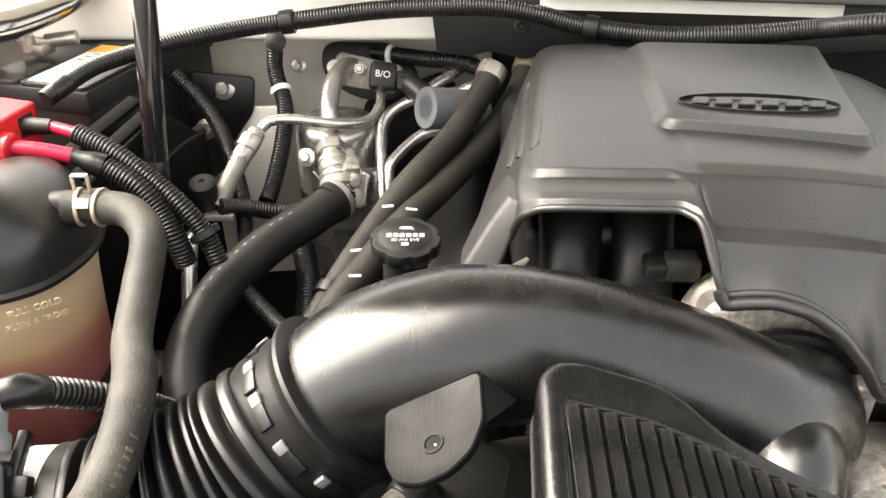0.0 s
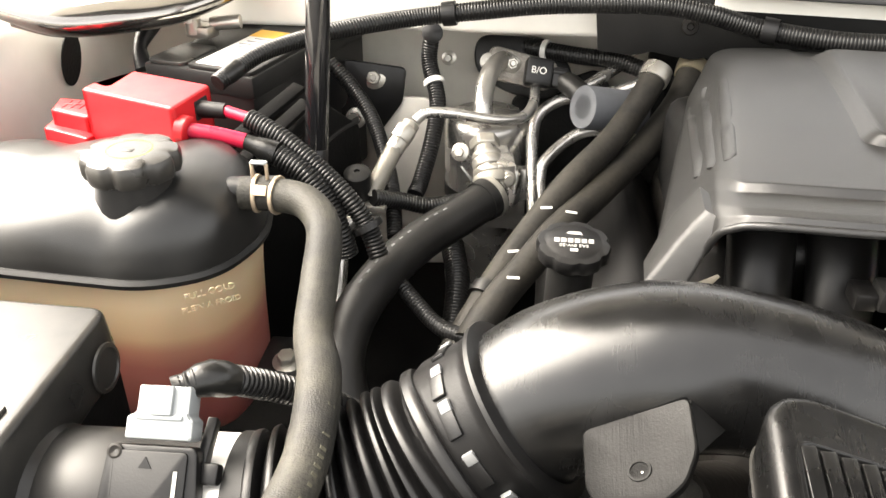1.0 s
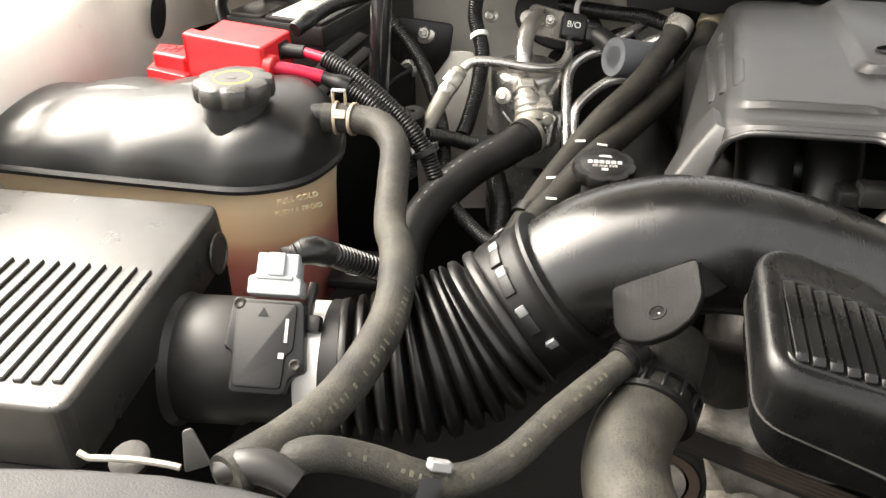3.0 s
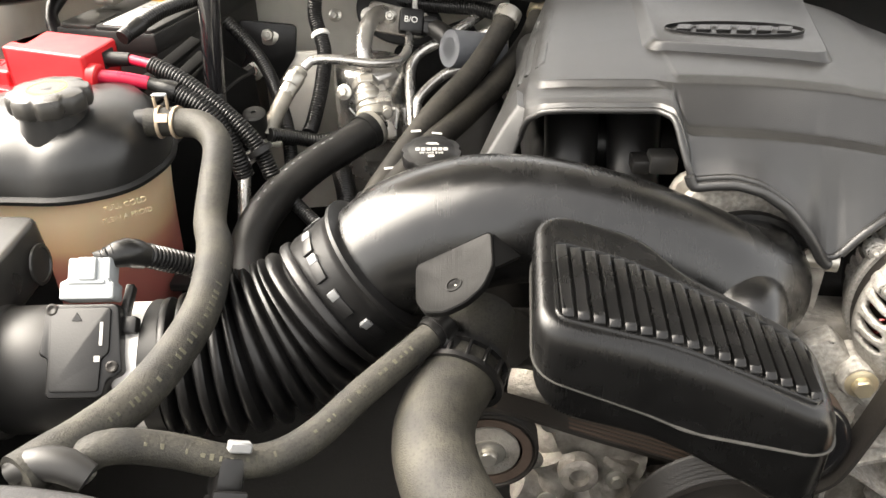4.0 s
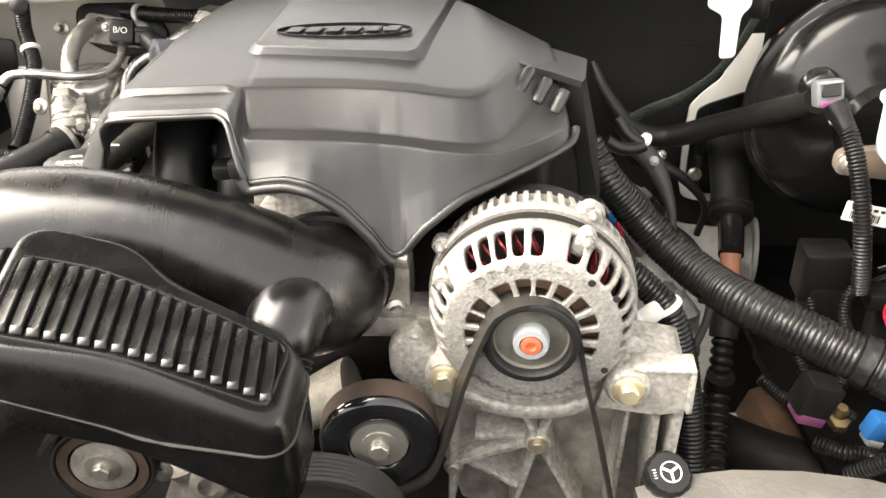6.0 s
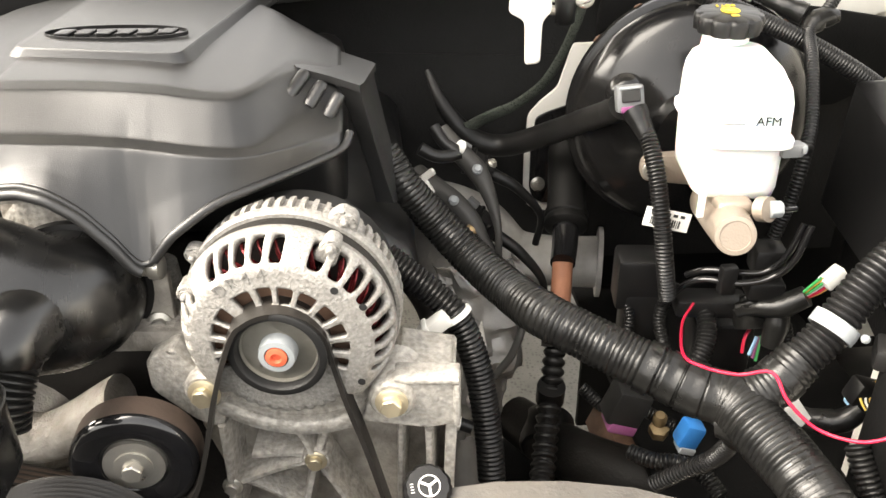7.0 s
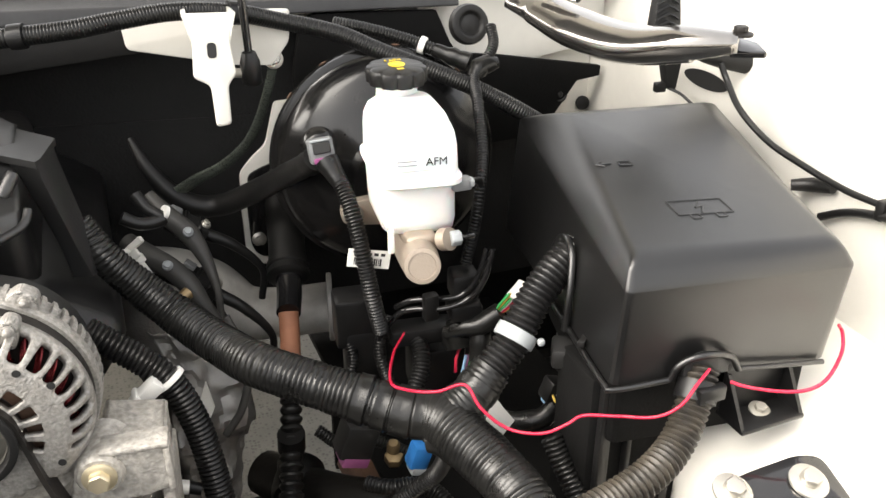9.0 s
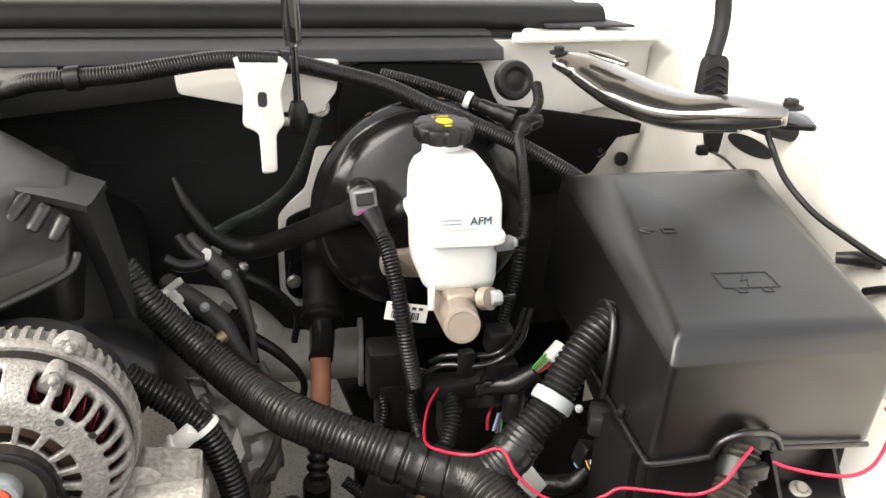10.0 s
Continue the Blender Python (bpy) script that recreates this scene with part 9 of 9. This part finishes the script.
    part("tape", sweep([(0.804, 0.515, 0.937), (0.805, 0.522, 0.95), (0.818, 0.523, 0.961)], [0.016, 0.02, 0.014], 14, wobble=0.3), TAPE, w2)
    part("tape", sweep([(0.815, 0.494, 0.929), (0.82, 0.499, 0.953), (0.818, 0.509, 0.969), (0.797, 0.521, 0.964)], [0.01, 0.012, 0.012, 0.01], 14, wobble=0.3), TAPE, w2)
    w3 = thing("loose_wires", (0.861, 0.396, 0.94), "yellow and white wires entering a blue plug", "wires")
    for k, w in enumerate((OCHRE, LABEL, OCHRE, SKYBLUE, LABEL)):
        o = Vector((0.0035 * (k - 2), 0, 0))
        part("wire", sweep([Vector((0.859, 0.388, 0.936)) + o, Vector((0.859, 0.398, 0.942)) + o * 1.2, Vector((0.87, 0.409, 0.949)) + o], 0.0012, 6), w, w3)
    jb = thing("junction_block", (0.76, 0.57, 0.93), "black plastic connector block under the brake cylinder", "connector block")
    for px, size in (((0.714, 0.597, 0.951), (0.05, 0.04, 0.06)), ((0.768, 0.539, 0.953), (0.07, 0.03, 0.02)), ((0.812, 0.527, 1.009), (0.03, 0.03, 0.03)), ((0.808, 0.516, 0.985), (0.035, 0.03, 0.02)), ((0.792, 0.558, 0.895), (0.06, 0.05, 0.06)), ((0.718, 0.595, 0.906), (0.04, 0.04, 0.07))):
        part("block", box(size, Matrix.Translation(px) @ Matrix.Rotation(radians(-9), 4, "Z"), 0.005), BLACK, jb)
    dp = thing("wiring_loom", (0.76, 0.526, 0.923), "ribbed black loom dropping beside the connector block", "wiring loom", "wiring looms")
    part("loom", sweep([(0.754, 0.545, 0.953), (0.761, 0.526, 0.945), (0.756, 0.507, 0.93), (0.743, 0.492, 0.914)], 0.0098, 14, pitch=0.004, depth=0.0018), LOOM, dp)
    du = thing("wiring_loom", (0.832, 0.404, 0.911), "taped black lead running to the loose plug", "wiring loom", "wiring looms")
    part("lead", sweep([(0.856, 0.398, 0.93), (0.843, 0.401, 0.914), (0.821, 0.412, 0.907), (0.8, 0.427, 0.908), (0.788, 0.442, 0.904)], [0.009, 0.011, 0.011, 0.01, 0.008], 12, wobble=0.2), TAPE, du)
    tg = thing("paper_tag", (0.792, 0.397, 0.934), "small torn white tag under the harness", "tag")
    part("tag", prism([(-0.016, -0.012), (0.004, -0.02), (0.02, -0.002), (0.006, 0.009), (-0.004, 0.018), (-0.011, 0.004)], 0, 0.0006, frame_matrix((0.791, 0.397, 0.934), (1, 0, -0.4), (0, 0.5, 0.8))), LABEL, tg)
    lo = thing("wiring_loom", (0.704, 0.45, 0.833), "black loom lying under the blue plug", "wiring loom", "wiring looms")
    part("loom", sweep([(0.682, 0.478, 0.821), (0.701, 0.459, 0.825), (0.723, 0.451, 0.827), (0.741, 0.432, 0.828), (0.751, 0.411, 0.82)], 0.0085, 14, pitch=0.004, depth=0.0016), LOOM, lo)


steering_and_plugs()


def cowl_bracket():
    b = thing("cowl_bracket", (0.6, 0.7, 1.2), "white painted steel bracket hanging from the cowl", "bracket")
    wing = frame_matrix((0.619, 0.773, 1.223), (1, -0.12, -0.03), (0, 0.1, 1))
    part("wing", prism(round_poly([(-0.095, 0.035), (0.085, 0.035), (0.082, 0.0), (0.062, -0.026), (0.02, -0.024), (-0.09, -0.004)], 0.006), -0.004, 0.004, wing, 0.002), PAINT, b)
    m = frame_matrix((0.604, 0.677, 1.234), (1, -0.1, -0.03), (0, 0.12, 1))
    tongue = part("tongue", prism(round_poly([(-0.026, 0.04), (0.026, 0.04), (0.018, 0.012), (0.022, -0.02), (0.013, -0.03), (0.013, -0.07), (-0.002, -0.072), (-0.004, -0.03), (-0.02, -0.022), (-0.018, 0.012)], 0.005), -0.004, 0.004, m, 0.0025, 3), PAINT, b)
    part("slot", prism(round_poly([(-0.0045, -0.003), (0.0045, -0.003), (0.0045, 0.012), (-0.0045, 0.012)], 0.004), 0.0038, 0.0046, m), INK_HOLE, tongue)
    for s in (-1, 1):
        part("flank", prism([(s * 0.026, 0.04), (s * 0.0185, 0.012), (s * 0.021, 0.042)], -0.085, 0.004, m, 0.001), PAINT, b)
    g = thing("firewall_grommet", (0.921, 0.762, 1.223), "round black rubber grommet in the white firewall", "grommet")
    part("ring", lathe([(0.012, 0.004), (0.0145, 0.008), (0.017, 0.009), (0.0225, 0.007), (0.0245, 0.0), (0.0245, -0.004)], (0.921, 0.762, 1.221), (-0.1, -1, 0.25), 36), RUBBER, g)
    part("core", lathe([(0.0125, 0.0), (0.0125, 0.003), (0.006, 0.006), (0.001, 0.006)], (0.921, 0.762, 1.221), (-0.1, -1, 0.25), 28), MATTE, g)
    sc = thing("mat_screw", (1.108, 0.857, 1.087), "black push screw holding the insulation mat", "screw")
    part("head", lathe([(0.0125, 0), (0.0135, 0.003), (0.0095, 0.006), (0.006, 0.005), (0.003, 0.009)], (1.108, 0.857, 1.087), (-0.1, -1, 0.2), 24), BLACK, sc)
    for px, r in (((1.174, 0.895, 1.055), 0.011), ((1.273, 0.895, 1.037), 0.009)):
        p = thing("body_plug", px, "dark round rubber plug in the painted panel", "plug", "body plugs")
        part("plug", lathe([(r, 0), (r * 0.95, 0.004), (r * 0.4, 0.006), (0.001, 0.0065)], px, (-0.1, -1, 0.3), 22), MATTE, p)
    st = thing("hood_strut_mount", (1.067, 0.587, 1.268), "ribbed black mount with an upright by the hinge", "mount")
    m = frame_matrix((1.068, 0.583, 1.26), (1, -0.1, 0), (0, 0.15, 1))
    part("foot", prism(round_poly([(-0.016, -0.024), (0.019, -0.024), (0.016, 0.022), (-0.009, 0.022)], 0.009), -0.009, 0.009, m, 0.003), MATTE, st)
    part("arm", sweep([m @ Vector((0, -0.02, 0)), m @ Vector((0.06, -0.05, 0)), m @ Vector((0.13, -0.07, 0))], 0.012, 10), MATTE, st)
    part("upright", sweep([(1.072, 0.59, 1.279), (1.086, 0.602, 1.313), (1.087, 0.612, 1.358), (1.09, 0.631, 1.424)], 0.009, 14, flat=0.7), MATTE, st)
    for k in range(4):
        part("rib", sweep([m @ Vector((-0.014, -0.018 + 0.008 * k, 0.011)), m @ Vector((0, -0.012 + 0.008 * k, 0.013)), m @ Vector((0.012, -0.018 + 0.008 * k, 0.011))], 0.0015, 6), BLACK, st)
    bar_ = thing("fender_strap", (1.235, 0.86, 1.1), "flat black strap hanging on the painted firewall", "strap")
    part("strap", prism(round_poly([(-0.024, 0.05), (0.025, 0.05), (0.023, -0.02), (-0.021, -0.02)], 0.004), -0.003, 0.003, frame_matrix((1.234, 0.86, 1.104), (1, -0.1, 0), (0, 0, 1)), 0.0012), BLACK, bar_)
    stop_ = thing("hood_stop", (1.15, 0.66, 1.16), "dark rubber hood stop with a small clip and lead", "hood stop")
    sm = frame_matrix((1.145, 0.66, 1.16), (1, -0.1, 0), (0, 0, 1))
    part("wedge", prism(round_poly([(-0.015, 0.03), (0.014, 0.03), (0.009, -0.016), (-0.002, -0.016)], 0.003), -0.008, 0.008, sm, 0.0015), MATTE, stop_)
    part("clip", box((0.014, 0.012, 0.01), sm, 0.002, 2, None, (-0.012, -0.012, 0.004)), BLACK, stop_)
    part("lead", sweep([sm @ Vector((0.0, -0.014, 0.006)), (1.152, 0.64, 1.142), (1.15, 0.615, 1.137), (1.152, 0.58, 1.125)], 0.002, 8), BLACK, stop_)
    ca = thing("fender_cable", (1.172, 0.485, 1.117), "thin black cable hanging along the fender", "cable")
    part("cable", sweep([(1.136, 0.559, 1.201), (1.139, 0.549, 1.185), (1.133, 0.514, 1.161), (1.137, 0.47, 1.139), (1.143, 0.424, 1.128), (1.147, 0.374, 1.121), (1.145, 0.332, 1.123), (1.144, 0.289, 1.127)], 0.0035, 10), LOOM, ca)
    part("second_cable", sweep([(1.15, 0.395, 1.081), (1.152, 0.371, 1.095), (1.145, 0.335, 1.11), (1.134, 0.28, 1.125)], 0.0045, 10), LOOM, ca)
    part("sleeve", sweep([(1.138, 0.429, 1.105), (1.152, 0.413, 1.109), (1.152, 0.388, 1.114)], [0.006, 0.008, 0.005], 12), RUBBER, ca)
    part("tie", box((0.012, 0.01, 0.02), Matrix.Translation((1.144, 0.322, 1.12)), 0.002), BLACK, ca)
    mt = thing("wheel_house_bracket", (0.94, 0.199, 0.97), "black plate with two large plated bolts on the white panel", "bracket")
    z = Vector((0.925, 0.187, 0.985))
    m = frame_matrix(z, (1, -0.2, 0.02), (0.2, 0.95, 0.25))
    part("plate", prism(round_poly([(-0.055, -0.06), (0.05, -0.06), (0.045, 0.012), (0.025, 0.016), (-0.02, 0.008), (-0.05, 0.0)], 0.012), 0.0, 0.006, m, 0.002), GLOSS, mt)
    for px in ((0.883, 0.186, 0.99), (0.944, 0.172, 0.99)):
        bolt(mt, px, (0, -0.3, 1), 0.0085, STEEL, 1.8)


cowl_bracket()


def small_clutter():
    s = thing("torn_loom_tag", (0.043, 0.5, 1.137), "torn scrap of pale loom tape inside the cover opening", "tape scrap")
    a, b, c = Vector((0.036, 0.5, 1.123)), Vector((0.045, 0.498, 1.141)), Vector((0.059, 0.5, 1.154))
    part("scrap", sweep([a, b, c], [0.0045, 0.005, 0.0012], 8, 0.003, flat=0.35, up=(0, 1, 0), wobble=0.5), mat("stained_cloth_tape", (0.45, 0.4, 0.32), 0.7, bump=0.3, var=0.3, dust=0.5, dust_color=(0.2, 0.15, 0.1)), s)
    part("lead", sweep([a, a + Vector((0.002, 0, -0.012)), a + Vector((-0.004, 0.004, -0.03))], 0.003, 8), BLACK, s)
    # coil pack and sensor clutter between the cover and the harness
    for k, (px, d) in enumerate((((0.512, 0.767, 0.972), (0.7, -0.2, -0.6)), ((0.563, 0.779, 1.009), (0.75, -0.1, -0.5)), ((0.563, 0.726, 0.959), (0.7, -0.3, -0.6)))):
        q = Vector(px)
        coil = thing("ignition_coil", px, "black ignition coil with a grey clip and lead", "ignition coil", "ignition coils")
        dv = Vector(d).normalized()
        fm_ = frame_matrix(q, dv, (0.2, 1, 0.2))
        part("body", box((0.05, 0.024, 0.024), fm_, 0.004, 2), MATTE, coil)
        part("rib", box((0.006, 0.027, 0.027), fm_, 0.002, 1, None, (0.012, 0, 0)), BLACK, coil)
        part("rib", box((0.006, 0.027, 0.027), fm_, 0.002, 1, None, (-0.006, 0, 0)), BLACK, coil)
        part("clip", box((0.014, 0.01, 0.006), fm_, 0.001, 1, None, (-0.02, 0.0, 0.0145)), GREYC, coil)
        part("lead", sweep([q + dv * 0.024, q + dv * 0.05 + Vector((0.01, -0.004, -0.004)), q + dv * 0.075 + Vector((0.02, 0, -0.03)), q + dv * 0.08 + Vector((0.012, 0.004, -0.07))], [0.008, 0.0065, 0.0045, 0.0045], 12), RUBBER, coil)
        bolt(coil, fm_ @ Vector((0.018, 0.0, 0.0125)), fm_.to_3x3() @ Vector((0, 0, 1)), 0.0045, STEEL, 1.4)
    sh = thing("heat_shield", (0.54, 0.58, 0.86), "crumpled grey foil heat shield with torn edges below the coils", "heat shield")
    left = spline([(0.497, 0.6, 0.985), (0.51, 0.588, 0.93), (0.503, 0.575, 0.87), (0.505, 0.57, 0.8), (0.5, 0.57, 0.73)], 0.006)[0]
    right = spline([(0.532, 0.615, 0.975), (0.572, 0.6, 0.935), (0.592, 0.59, 0.885), (0.574, 0.585, 0.815), (0.56, 0.58, 0.735)], 0.006)[0]
    rows = []
    for k in range(40):
        a_, b_ = left[int(k * (len(left) - 1) / 39)], right[int(k * (len(right) - 1) / 39)]
        row = []
        for u in np.linspace(0, 1, 16):
            p = Vector(a_ + (b_ - a_) * u)
            fold = noise.noise(p * 34) * 0.014 + abs(noise.noise(p * 75)) * 0.014
            row.append(p + Vector((0.004 * noise.noise(p * 60 + Vector((9, 0, 0))), -fold - 0.014 * math.sin(math.pi * u), 0)))
        rows.append(row)
    foil = part("foil", loft(rows, cap=False, closed=False), FOIL, sh, angle=28)
    thick = foil.modifiers.new("thickness", "SOLIDIFY")
    thick.thickness = 0.0008
    tear = [(0.542, 0.557, 0.937), (0.547, 0.555, 0.905), (0.538, 0.555, 0.885), (0.524, 0.556, 0.872), (0.53, 0.555, 0.905)]
    part("torn_flap", loft([tear, [(x + 0.001, y + 0.0012, z) for x, y, z in tear]]), LABEL, sh, "pale torn edge of the shield")
    cl = thing("sensor_clip", (0.488, 0.455, 1.01), "cream plastic clip beside the loom tie", "clip")
    cm_ = frame_matrix((0.487, 0.453, 1.01), (0.75, 0.0, 0.62), (0, 1, 0))
    part("body", box((0.03, 0.014, 0.014), cm_, 0.003), LABEL, cl)
    part("collar", box((0.006, 0.017, 0.018), cm_, 0.002, 2, None, (-0.006, 0, 0)), LABEL, cl)
    part("foot", lathe([(0.0085, 0), (0.0085, 0.004), (0.005, 0.006)], cm_ @ Vector((-0.017, 0, 0)), cm_.to_3x3() @ Vector((-1, 0, 0)), 18), WHITE, cl)
    # dark arm added over the bright ground, standing for unlit clutter
    arm = thing("dark_filler_arm", (0.68, 0.6, 0.66), "dark arm added to cover bright ground under the steering shaft", "suspension arm")
    part("arm", sweep([(0.61, 0.72, 0.66), (0.66, 0.64, 0.67), (0.72, 0.58, 0.68), (0.8, 0.55, 0.68)], [0.03, 0.034, 0.036, 0.04], 16), DARKMETAL, arm)
    part("bushing", lathe([(0.03, -0.025), (0.034, -0.02), (0.034, 0.02), (0.03, 0.025)], (0.645, 0.67, 0.672), (0.3, 1, 0.1), 24), RUBBER, arm)
    for k, pts in enumerate(([(0.699, 0.594, 0.934), (0.7, 0.569, 0.912), (0.686, 0.557, 0.879), (0.695, 0.534, 0.846)], [(0.748, 0.583, 0.951), (0.729, 0.563, 0.923), (0.729, 0.533, 0.89), (0.715, 0.512, 0.864)], [(0.834, 0.507, 0.945), (0.835, 0.489, 0.913), (0.82, 0.477, 0.88), (0.822, 0.455, 0.842)], [(0.65, 0.553, 0.845), (0.675, 0.534, 0.829), (0.707, 0.532, 0.828), (0.74, 0.512, 0.817)])):
        w = thing("wiring_loom", pts[0], "thin dark loom among the connectors under the harness", "wiring loom", "wiring looms")
        part("loom", sweep(pts, 0.006 + 0.0012 * (k % 2), 12, pitch=0.0034, depth=0.0011), LOOM, w)


small_clutter()


def filler_clutter():
    l = thing("wiring_loom", (0.0, 0.77, 1.09), "thin ribbed black loom with a white tie between the heater hoses", "wiring loom", "wiring looms")
    pts = [(0.048, 0.82, 1.112), (0.026, 0.795, 1.1), (0.008, 0.777, 1.094), (-0.012, 0.755, 1.086), (-0.035, 0.725, 1.07)]
    part("loom", sweep(pts, 0.0052, 12, pitch=0.003, depth=0.001), LOOM, l)
    band(pts, 0.4, 0.006, 0.006, WHITE, l, "tie")
    c = thing("hose_clip", (-0.078, 0.625, 1.083), "black spring clip round a heater hose", "clip")
    part("ring", lathe([(0.0145, -0.006), (0.0165, -0.006), (0.0168, 0.0), (0.0165, 0.006), (0.0145, 0.006)], (-0.1, 0.635, 1.036), Vector((-0.109, 0.615, 1.026)) - Vector((-0.088, 0.66, 1.047)), 26), BLACK, c)


filler_clutter()
